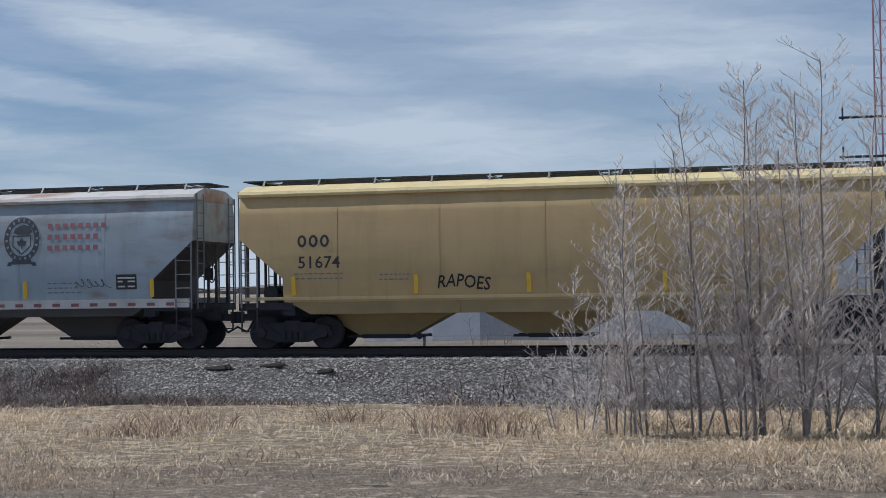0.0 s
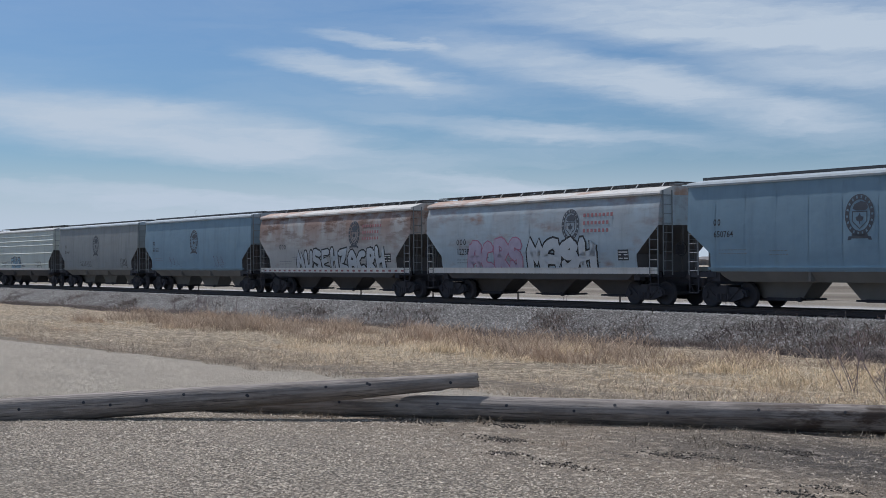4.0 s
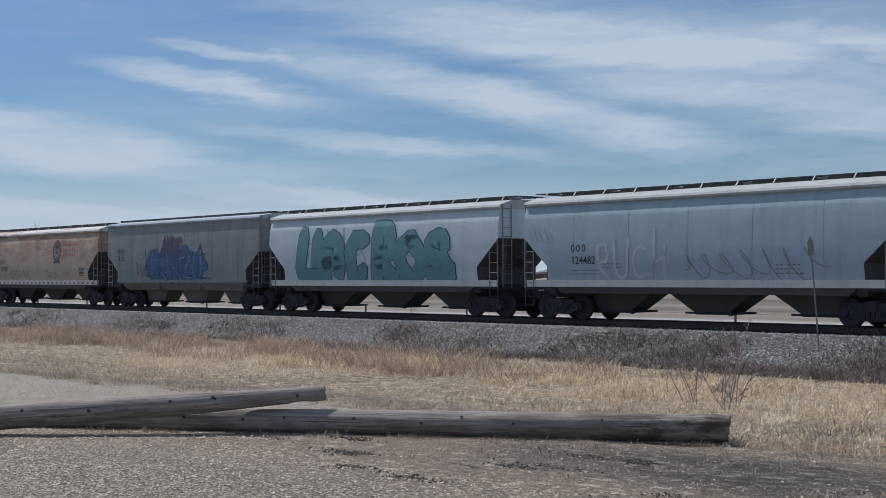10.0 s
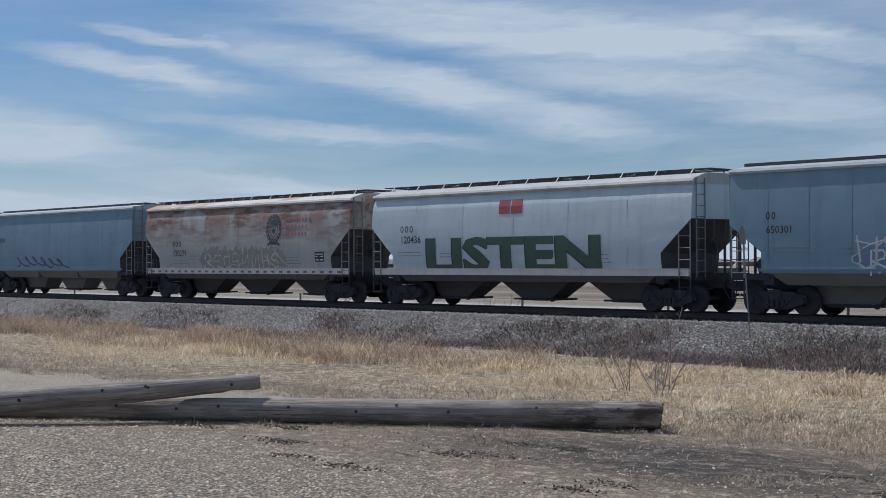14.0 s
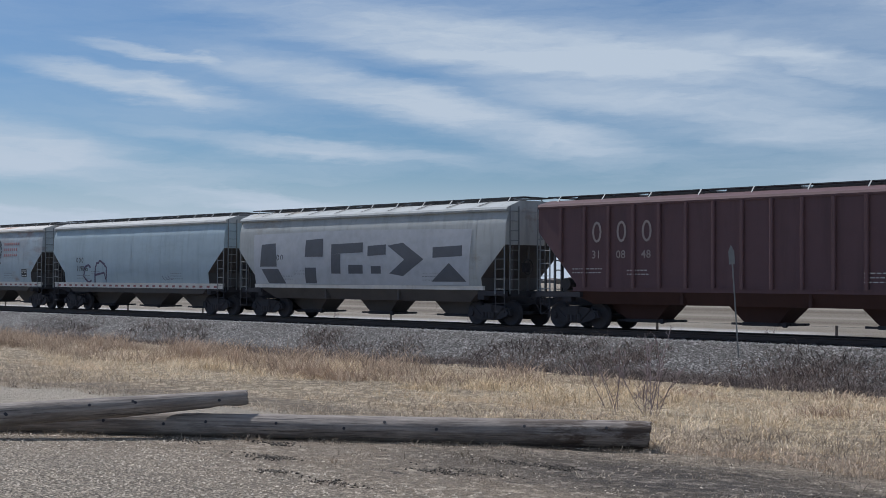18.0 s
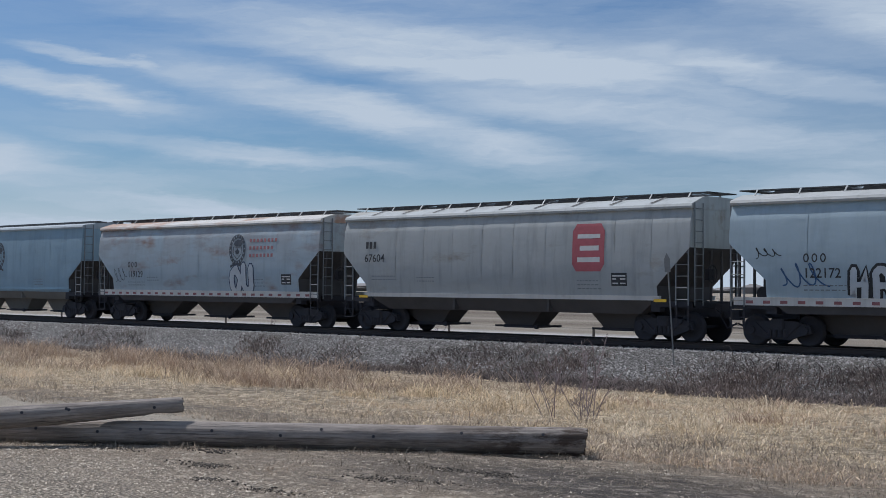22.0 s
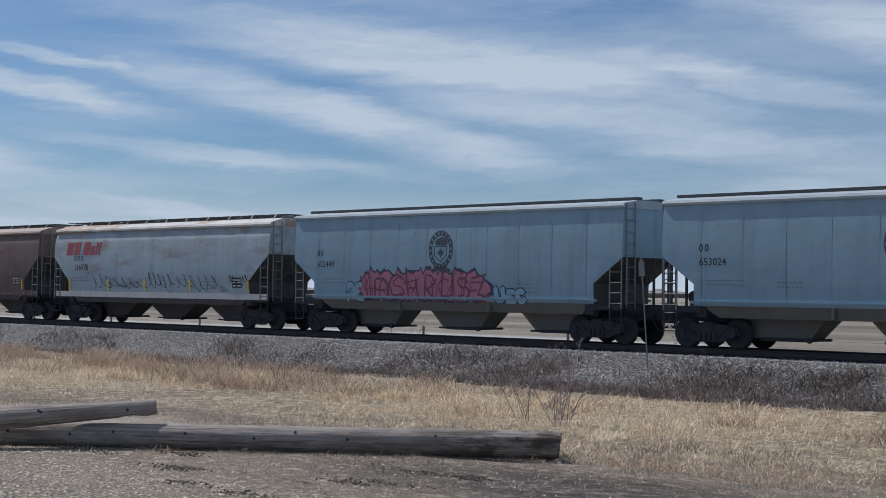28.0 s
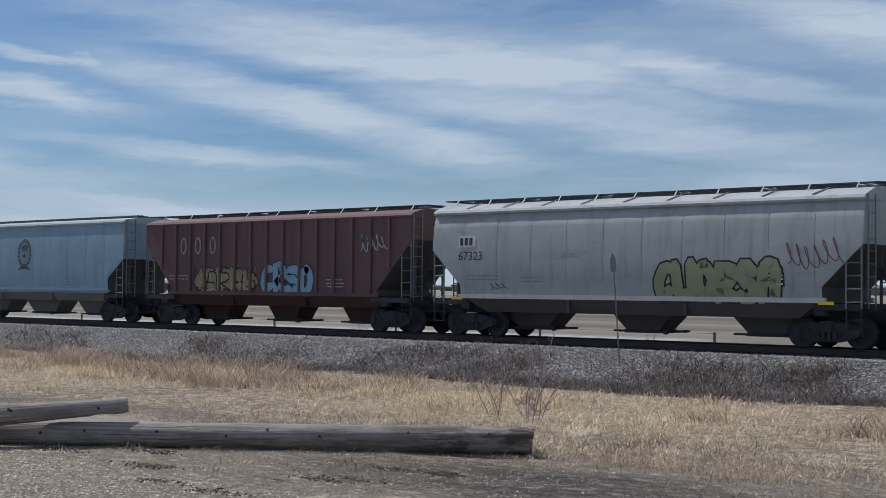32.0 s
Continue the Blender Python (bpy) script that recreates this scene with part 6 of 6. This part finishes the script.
# ---- grass, weeds, shrubs and saplings ----
def leaf_material(name, lo, hi, patchy=0.55, thin=0.35):
    m, nt, b = shader(name, 0.85)
    geo = nt.nodes.new("ShaderNodeNewGeometry")
    c = mixc(nt, geo.outputs["Random Per Island"], lo, hi)
    c = mixc(nt, mul(nt, noise_fac(nt, 0.35, 5, 0.42, 0.62), patchy), c, tuple(v * 0.7 for v in lo))
    c = mixc(nt, mul(nt, noise_fac(nt, 1.6, 5, 0.5, 0.60), 0.65), c, tuple(min(1, v * 1.05) for v in hi))
    c = mixc(nt, mul(nt, noise_fac(nt, 4.5, 4, 0.53, 0.59), 0.6), c, tuple(v * 0.55 for v in lo))
    c = mixc(nt, mul(nt, noise_fac(nt, 0.22, 4, 0.5, 0.66, (0.5, 1.5, 1)), 0.5), c, (hi[0] * 0.70, hi[1] * 0.60, hi[2] * 0.54))
    nt.links.new(c, b.inputs["Base Color"])
    tr = nt.nodes.new("ShaderNodeBsdfTranslucent")
    nt.links.new(c, tr.inputs["Color"])
    mx = nt.nodes.new("ShaderNodeMixShader")
    mx.inputs[0].default_value = thin
    nt.links.new(b.outputs[0], mx.inputs[1]), nt.links.new(tr.outputs[0], mx.inputs[2])
    nt.links.new(mx.outputs[0], nt.nodes["Material Output"].inputs[0])
    return m


def blades(count, place, tall, wide, spread, curl, seed):
    """Curling blades that lean over, all apart; spread is the lean in radians. A fifth column turns the lean outwards from its tussock."""
    rng = np.random.default_rng(seed)
    Pt = place(rng, count)
    H = (tall[0] + (tall[1] - tall[0]) * rng.random(count) ** 1.6) * Pt[:, 3]
    a = rng.random(count) * 6.283
    if Pt.shape[1] > 4:
        a = Pt[:, 4] + rng.normal(0, 0.7, count)
    th = spread * rng.random(count) ** 0.8
    w = wide * (0.5 + 1.0 * rng.random(count))
    wa = rng.random(count) * 3.14
    W = np.stack([np.cos(wa) * w, np.sin(wa) * w * 0.4, np.zeros(count)], -1)
    p, pts = Pt[:, :3], []
    for k in range(3):
        pts.append(p)
        up = th + curl * k * (0.4 + rng.random(count))
        p = p + np.stack([np.cos(a) * np.sin(up), np.sin(a) * np.sin(up), np.cos(up)], -1) * (H * 0.36)[:, None]
        a = a + (rng.random(count) - 0.5) * 1.2
    V = np.stack([pts[0] - W, pts[0] + W, pts[1] - W * 0.85, pts[1] + W * 0.85, pts[2] - W * 0.6, pts[2] + W * 0.6, p], 1)
    i = np.arange(count)[:, None] * 7
    F = np.concatenate([i + np.array([q]) for q in ((0, 1, 3), (0, 3, 2), (2, 3, 5), (2, 5, 4), (4, 5, 6))], 0)
    return V.reshape(-1, 3), F


def patch(x, y):
    return 0.55 + 0.45 * np.sin(x * 0.83 + 1.7 * np.sin(y * 0.6)) * np.sin(y * 1.1 + x * 0.21)


def verge_edge(x):
    return np.interp(x, [-60, -38, -27, -13, 5], [14.4, 14.6, 14.8, 16.0, 17.2]) + 0.22 * np.sin(x * 0.9) + 0.16 * np.sin(x * 2.3 + 1)


def tussocks(rng, n, k, wide):
    cy = 15.2 + 16.8 * rng.random(k) ** 1.1
    near = rng.random(k) < 0.82
    cx = np.where(near, 5 - (8 + cy * 1.75) * rng.random(k) ** 1.25, -cy * 1.2 - cy * 2.6 * rng.random(k))
    low = verge_edge(cx)
    cy = np.where(cy < low, low + 16 * rng.random(k), cy)
    bare = np.sin(cx * 0.9 + 2 * np.sin(cy * 0.8)) * np.sin(cy * 1.7 + cx * 0.3) > 0.97
    cy = np.where(bare, 18 + 11 * rng.random(k), cy)
    i = rng.integers(0, k, n)
    r, a = wide * np.sqrt(rng.random(n)) * (0.5 + rng.random(k)[i]), rng.random(n) * 6.283
    x, y = cx[i] + 1.5 * r * np.cos(a), cy[i] + r * np.sin(a)
    hgt = (0.25 + 1.15 * rng.random(k) ** 1.8)[i] * np.interp(y - 0.07 * (x + 13), [15.5, 18, 22, 27, 30, 34], [0.40, 0.6, 0.85, 1.0, 0.8, 0.5])
    return np.stack([x, y, ground_z(x, y) - 0.02, hgt, a], -1)


def meadow(rng, n):
    return tussocks(rng, n, 4600, 0.30)


def leafy(rng, n):
    return tussocks(rng, n, 2600, 0.22)


M_STRAW = leaf_material("dry_straw", (0.42, 0.31, 0.20), (0.98, 0.81, 0.57), 0.25)
v_, f_ = blades(135000, meadow, (0.09, 0.38), 0.0085, 1.2, 0.7, 21)
tagged(new("dry_grass", arrays("dry_grass", v_, f_, M_STRAW)), "dry straw-coloured grass covering the verge", "grass", kind="stuff")
M_PALE = leaf_material("bleached_straw", (0.62, 0.49, 0.345), (0.95, 0.83, 0.64), 0.25)
v_, f_ = blades(44000, leafy, (0.20, 0.60), 0.011, 1.05, 0.9, 27)
tagged(new("bleached_grass", arrays("bleached_grass", v_, f_, M_PALE)), "bleached curling grass leaves in tussocks on the verge", "grass", kind="stuff")


def near_weeds(rng, n):
    x = 4 - 62 * rng.random(n) ** 1.25
    y = verge_edge(x) - 0.3 + 4.2 * rng.random(n) ** 1.4
    return np.stack([x, y, ground_z(x, y) - 0.01, 0.5 + 0.6 * patch(x * 2.1, y * 1.7)], -1)


M_DULL = leaf_material("grey_brown_verge_weed", (0.20, 0.16, 0.125), (0.78, 0.65, 0.51))
v_, f_ = blades(60000, near_weeds, (0.06, 0.30), 0.0075, 1.1, 0.6, 25)
tagged(new("verge_weeds", arrays("verge_weeds", v_, f_, M_DULL)), "short grey-brown withered weeds along the edge of the lot", "weeds", kind="stuff")


def tall_spots(rng, n):
    k = 130
    cy = 22.0 + 9.5 * rng.random(k)
    cx = np.where(rng.random(k) < 0.85, -24 - (cy * 1.7) * rng.random(k), 1 - 23 * rng.random(k))
    i = rng.integers(0, k, n)
    x, y = cx[i] + rng.normal(0, 0.6, n), cy[i] + rng.normal(0, 0.35, n)
    return np.stack([x, y, ground_z(x, y) - 0.02, (0.35 + 0.75 * rng.random(k))[i]], -1)


M_REED = leaf_material("tan_tall_grass", (0.24, 0.17, 0.125), (0.76, 0.60, 0.455))
v_, f_ = blades(26000, tall_spots, (0.35, 1.0), 0.012, 0.5, 0.55, 22)
tagged(new("tall_dry_grass", arrays("tall_dry_grass", v_, f_, M_REED)), "clumps of tall tan dry grass in the ditch", "grass", kind="stuff")


def golden_spots(rng, n):
    k = 30
    cx, cy = -19 - 15 * rng.random(k), 21.5 + 5.0 * rng.random(k)
    i = rng.integers(0, k, n)
    x, y = cx[i] + rng.normal(0, 0.35, n), cy[i] + rng.normal(0, 0.25, n)
    return np.stack([x, y, ground_z(x, y) - 0.02, (0.5 + 0.6 * rng.random(k))[i]], -1)


M_GOLD = leaf_material("golden_curled_leaf", (0.46, 0.35, 0.225), (0.96, 0.79, 0.555), 0.2)
v_, f_ = blades(4200, golden_spots, (0.28, 0.75), 0.014, 0.7, 1.0, 28)
tagged(new("golden_weeds", arrays("golden_weeds", v_, f_, M_GOLD)), "golden dry weeds with curled leaves in clumps", "weeds", kind="stuff")


def weed_spots(rng, n):
    k = 1100
    cy = 32.3 + 3.3 * rng.random(k) ** 1.2
    cx = 6 - 120 * rng.random(k) ** 1.3
    thin = (cx > -12.5) & (rng.random(k) < 0.8)
    cx = np.where(thin, -13.5 - 26 * rng.random(k), cx)
    cy = np.where(np.sin(cx * 0.55) + 0.6 * np.sin(cx * 1.3 + 1) > -0.3, cy, 32.6 + 1.0 * rng.random(k))
    i = rng.integers(0, k, n)
    x, y = cx[i] + rng.normal(0, 0.45, n), cy[i] + rng.normal(0, 0.25, n)
    z = np.maximum(ground_z(x, y), ballast_z(y)) - 0.02
    return np.stack([x, y, z, (0.4 + 0.7 * rng.random(k))[i]], -1)


M_WEED = leaf_material("grey_dead_weed", (0.060, 0.051, 0.050), (0.26, 0.22, 0.21), 0.3)
v_, f_ = blades(100000, weed_spots, (0.16, 0.66), 0.014, 1.15, 0.9, 23)
tagged(new("dead_weeds", arrays("dead_weeds", v_, f_, M_WEED)), "grey dead weeds along the foot of the ballast", "weeds", kind="stuff")


def lot_weeds(rng, n):
    k = 170
    cx = 1 - 17 * rng.random(k)
    cy = 11.0 + 4.8 * rng.random(k) ** 0.7
    q = rng.random(k) < 0.3
    cx, cy = np.where(q, -13.6 - 6.5 * rng.random(k), cx), cy
    cy = np.where(q, 15.2 + 0.795 * (cx + 13.6) - 0.32, cy)
    i = rng.integers(0, k, n)
    x, y = cx[i] + rng.normal(0, 0.22, n), cy[i] + rng.normal(0, 0.12, n)
    return np.stack([x, y, ground_z(x, y) - 0.01, (0.4 + 0.8 * rng.random(k))[i]], -1)


v_, f_ = blades(12000, lot_weeds, (0.03, 0.16), 0.006, 1.2, 0.5, 24)
tagged(new("withered_lot_weeds", arrays("withered_lot_weeds", v_, f_, leaf_material("withered_weed", (0.20, 0.165, 0.13), (0.60, 0.51, 0.41)))),
       "sparse withered weeds on bare earth beside the poles", "weeds", kind="stuff")


def litter(rng, n):
    k = 26
    cx, cy = -5 - 14 * rng.random(k), 10.0 + 4.8 * rng.random(k)
    i = rng.integers(0, k, n)
    x, y = cx[i] + rng.normal(0, 0.30, n) * (0.4 + rng.random(k))[i], cy[i] + rng.normal(0, 0.09, n)
    return np.stack([x, y, ground_z(x, y) + 0.006], -1)


v_, f_ = rocks(3000, litter, (0.006, 0.024), 26)
tagged(new("earth_clods", arrays("earth_clods", v_, f_, stone_material("dark_earth_clod", (0.05, 0.042, 0.036), (0.20, 0.17, 0.14)))),
       "dark crumbs of earth and bark litter beside the poles", "litter", kind="stuff")

# place, height and stems
SAPLINGS = ((-3.23, 24.8, 2.9, 2), (-2.67, 24.8, 3.6, 3), (-2.3, 24.4, 4.2, 2), (-2.05, 24.5, 4.7, 2), (-1.08, 24.7, 5.6, 2), (-0.55, 24.6, 5.0, 2), (-0.3, 24.2, 5.9, 2),
            (0.02, 24.5, 6.1, 2), (0.64, 24.1, 6.3, 3), (1.19, 25.3, 5.6, 2), (1.84, 24.9, 6.0, 2), (2.6, 24.7, 4.8, 2))
M_BARK = plain("grey_sapling_bark", (0.25, 0.225, 0.212), 0.85, 0, 0.5, 9.0)
M_TWIG = plain("pale_bare_twig", (0.50, 0.455, 0.43), 0.85, 0, 0.4, 6.0)
M_PURP = plain("purple_brown_twig", (0.26, 0.205, 0.205), 0.85, 0, 0.4, 6.0)


def twig_line(s, rng, p, d, length, r, up, spurs):
    """One bending twig that turns upwards, with short side spurs."""
    n = 4 if length > 0.35 else 3
    for i in range(n):
        d = (d + Vector((rng.uniform(-0.16, 0.16), rng.uniform(-0.16, 0.16), rng.uniform(0, up)))).normalized()
        q = p + d * (length / n)
        r1 = max(0.0042, r * 0.82)
        s.tube(p, q, r, r1, 3, caps=False)
        for _ in range(spurs):
            if rng.random() < 0.72:
                a = rng.uniform(0, 6.283)
                side = (Vector((math.cos(a), math.sin(a), rng.uniform(0.2, 0.9))).normalized() + d * 0.5).normalized()
                twig_line(s, rng, q, side, max(0.07, length * rng.uniform(0.16, 0.42)), max(0.0046, r1 * 0.66), up, max(0, spurs - 1) if length > 0.3 else 0)
        p, r = q, r1


def sapling(x, y, tall, stems, seed, bark, twig, label, name="sapling", lean=0.10, thick=0.0058, gap=0.10, reach_=0.24, spurs=2):
    """Slender stems; side twigs every gap metres, longest low on the stem, all bending upwards."""
    rng = random.Random(seed)
    z = float(ground_z(x, y))
    root = tagged(new(name), label, "bare tree" if name == "sapling" else "bush", "leafless saplings on the verge" if name == "sapling" else "bare bushes on the verge")
    root.location = (x, y, z - 0.05)
    for i in range(stems):
        st, br = Shape(), Shape()
        h = tall * rng.uniform(0.62, 1.0) if i else tall
        p = Vector((rng.uniform(-0.16, 0.16), rng.uniform(-0.12, 0.12), 0))
        d = Vector((rng.uniform(-lean, lean), rng.uniform(-lean, lean), 1)).normalized()
        n = 16
        line, width = [p.copy()], [thick * h]
        for j in range(n):
            d = (d + Vector((rng.uniform(-0.07, 0.07), rng.uniform(-0.07, 0.07), 0.06 if lean < 0.3 else 0.0))).normalized()
            p = p + d * (h / n)
            line.append(p.copy()), width.append(max(0.008, thick * h * (1 - 0.88 * (j + 1) / n)))
        up = 0.17 * min(1.0, h / 2)
        m = max(4, int(h * 0.92 / gap))
        for j in range(m):
            t = 0.07 + 0.93 * (j + rng.random()) / m
            u = min(n - 1e-6, t * n)
            q = line[int(u)].lerp(line[int(u) + 1], u - int(u))
            a = rng.uniform(0, 6.283)
            side = Vector((math.cos(a), math.sin(a), rng.uniform(0.15, 0.9))).normalized()
            size = h * reach_ * rng.uniform(0.35, 1.0) * (1.0 - 0.60 * t)
            twig_line(br, rng, q, side, max(0.12, size), max(0.0062, width[int(u)] * 0.40), up, spurs)
        st.limb(line, width)
        part("trunk", st.mesh("trunk", bark, True, recalc=False), root, "slender grey trunk")
        part("crown", br.mesh("crown", twig, recalc=False), root, "bare pale twigs")
    return root


for i, (x, y, h, k) in enumerate(SAPLINGS):
    sapling(x, y, h, k, 40 + i, M_BARK, M_TWIG, "leafless grey sapling with upright twigs in dry grass", gap=0.07, reach_=0.26)
rg_ = random.Random(8)
for i in range(9):
    sapling(-3.7 + i * 0.70 + rg_.uniform(-0.2, 0.2), rg_.uniform(24.0, 25.3), rg_.uniform(1.5, 2.6), 2, 140 + i, M_BARK, M_TWIG,
            "low leafless grey sapling among taller ones", lean=0.35, thick=0.0075, gap=0.10, reach_=0.34)
sapling(-16.75, 21.2, 1.9, 8, 60, M_PURP, M_PURP, "small leafless purple-brown bush beyond the fallen pole", "bush", 0.75, 0.006, 0.13, 0.22, 2)
sapling(-17.9, 21.6, 1.4, 5, 61, M_PURP, M_PURP, "small leafless purple-brown bush beyond the fallen pole", "bush", 0.8, 0.006, 0.16, 0.22, 1)
for i, (x, y, h) in enumerate(((-70.5, 32.5, 1.3), (-73.0, 32.8, 1.4), (-75.5, 32.6, 1.2), (-68.0, 33.0, 1.0))):
    sapling(x, y, h, 4, 70 + i, M_PURP, M_PURP, "low dark leafless shrub at the foot of the embankment", "bush", 0.4, 0.010, 0.12, 0.34, 1)
for i, (x, y, h) in enumerate(((-9.5, 47, 1.9), (-8.6, 47.5, 1.6), (-45.5, 46.5, 1.7), (-47.0, 47, 1.4), (-33, 50, 1.2), (-58, 47, 1.6))):
    sapling(x, y, h, 4, 80 + i, M_PURP, M_PURP, "low leafless shrub beside the far field", "bush", 0.4, 0.010, 0.12, 0.34, 1)
for i, (x, y, h) in enumerate(((-210, 95, 11.5), (-216, 97, 11), (-203, 96, 10.5))):
    sapling(x, y, h, 2, 90 + i, M_PURP, M_PURP, "distant leafless tree beyond the railway", "sapling", 0.15, 0.010, 0.5, 0.22, 1)


# ---- marker post, debris, and what lies beyond the track ----
M_SIGN = plain("weathered_sign_metal", (0.20, 0.21, 0.215), 0.6, 0.2, 0.3)
post_ = tagged(new("marker_post"), "leaning thin grey marker post with a pointed sign plate", "marker post")
post_.matrix_world = pose(-24.45, 35.3, -0.72, 2.0, -3.2, 0)
part("post", Shape().box(-0.024, 0.024, -0.012, 0.012, 0, 3.05, 0.008).mesh("post", M_SIGN), post_)
part("sign_plate", Shape().prism([(-0.105, 2.90), (0.105, 2.90), (0.105, 3.29), (0.0, 3.48), (-0.105, 3.29)], -0.022, -0.014).mesh("sign_plate", M_SIGN), post_, "pointed grey sign plate")
for (x, y, w), sd in zip(((-14.3, 35.6, 0.42), (-12.8, 35.7, 0.38), (-11.2, 35.4, 0.25)), (1, 2, 3)):
    rg = random.Random(sd)
    s = Shape()
    for i in range(5):
        a = rg.uniform(-0.5, 0.5)
        s.tube((-w * rg.uniform(0.5, 1), a * 0.1, rg.uniform(0.02, 0.08)), (w * rg.uniform(0.5, 1), a * 0.2, rg.uniform(0.03, 0.12)), rg.uniform(0.03, 0.06), k=5)
    o = tagged(new("broken_sleeper_wood", s.mesh("broken_sleeper_wood", M_TIE)), "dark broken piece of old sleeper timber on the ballast", "wood debris")
    o.location = (x, y, float(ballast_z(np.array(y))))
    o.rotation_euler = (0.25, 0, rg.uniform(-0.3, 0.3))
M_POSTW = plain("grey_fence_wood", (0.13, 0.11, 0.095), 0.9, 0, 0.4)
me_fp = Shape().box(-0.045, 0.045, -0.045, 0.045, -0.2, 1.05, 0.012).mesh("fence_post", M_POSTW)
fence = tagged(new("wire_fence"), "old wire fence with grey wooden posts along the far field", "fence")
for i in range(13):
    part("fence_post", me_fp, fence, at=(-3 - i * 8.6, 48.0, -1.05))
M_WIRE = plain("rusty_wire", (0.12, 0.10, 0.09), 0.6, 0.4, 0.3)
for z in (-0.45, -0.05):
    part("fence_wire", Shape().tube((-112, 48, z), (0, 48, z), 0.006, k=3).mesh("fence_wire", M_WIRE), fence)
# long metal shed with a grain bin behind it
M_SHED = plain("pale_grey_sheet_metal", (0.72, 0.74, 0.77), 0.6, 0.1, 0.25, 0.8)
M_SHEDR = plain("dark_shed_roof", (0.06, 0.065, 0.075), 0.6, 0.2, 0.3, 1.0)
shed = tagged(new("metal_shed"), "long pale grey sheet-metal shed with a dark roof edge", "building")
shed.location = (-20.0, 70, -1.05)
part("wall", Shape().box(0, 34, 0, 14, 0, 5.35).mesh("wall", M_SHED), shed)
part("roof", Shape().box(-0.3, 34.3, -0.3, 14.3, 5.35, 5.75).mesh("roof", M_SHEDR), shed, "dark flat roof edge")
me_rib = Shape().box(-0.03, 0.03, -0.04, 0.0, 0, 5.3).mesh("wall_rib", M_SHED)
for i in range(34):
    part("wall_rib", me_rib, shed, at=(0.5 + i, 0, 0))
part("door", Shape().box(6, 9.5, -0.06, 0.02, 0, 4.0).mesh("door", plain("shed_door_paint", (0.36, 0.38, 0.41), 0.6)), shed, "wide grey sliding door")
bin_ = tagged(new("grain_bin"), "round galvanised grain bin with a domed roof", "grain bin")
bin_.location = (-18.3, 88, -1.05)
s = Shape()
k = 28
s.grid([[(r * math.cos(2 * math.pi * j / k), r * math.sin(2 * math.pi * j / k), z) for j in range(k + 1)] for r, z in ((1.9, 0), (1.9, 5.3), (1.75, 5.9), (1.2, 6.4), (0.35, 6.75), (0.0, 6.8))])
part("bin_shell", s.mesh("bin_shell", M_STEEL, True), bin_)
# lattice mast
M_MAST = plain("faded_red_mast_paint", (0.36, 0.22, 0.26), 0.6, 0.2, 0.3)
mast = tagged(new("lattice_mast"), "tall faded red lattice radio mast with antennas", "radio mast")
mast.location = (6.4, 78, -1.05)
legs = [(-0.42, -0.25), (0.42, -0.25), (0.0, 0.5)]
for lx, ly in legs:
    part("mast_leg", Shape().tube((lx, ly, 0), (lx, ly, 42), 0.05, k=6).mesh("mast_leg", M_MAST), mast)
for i in range(28):
    z0 = i * 1.5
    s = Shape()
    for j in range(3):
        a, b = legs[j], legs[(j + 1) % 3]
        s.tube((*a, z0), (*b, z0), 0.018, k=4, caps=False).tube((*a, z0), (*b, z0 + 1.5), 0.018, k=4, caps=False)
    part("mast_brace", s.mesh("mast_brace", M_MAST, recalc=False), mast)
for z in (9.3, 11.4):
    part("antenna_boom", Shape().tube((-2.3, -0.5, z), (2.6, -0.5, z), 0.07, k=6).tube((-2.1, -0.5, z - 0.15), (-2.1, -0.5, z + 0.55), 0.05, k=6).mesh("antenna_boom", M_DARK), mast)
# distant woods on the horizon
rng_ = np.random.default_rng(9)
s = Shape()
for i in range(420):
    a = radians(-12 + 98 * rng_.random())
    d = 900 + 1500 * rng_.random()
    x, y = -d * math.sin(a), d * math.cos(a)
    w, h = 18 + 50 * rng_.random(), 2.5 + 5.0 * rng_.random()
    s.tube((x, y, -1.2), (x, y, h * 0.6), w * 0.35, w * 0.42, 7, caps=False).tube((x, y, h * 0.6), (x, y, h), w * 0.42, w * 0.1, 7)
tagged(new("distant_woods", s.mesh("distant_woods", plain("hazy_bare_woods", (0.20, 0.19, 0.19), 0.95, 0, 0.3, 0.02), recalc=False)), "hazy grey leafless woods along the horizon", "woods", kind="stuff")


def motions():
    for car, middle in TRAIN:
        rows = []
        for i in range(17):
            t = 2.0 * i
            x = middle - 14.166 + 19.9162 * t - 0.000658 * t * t
            rows.append((t, pose(x, TRACK_Y, 0)))
        walk(car, rows)


motions()
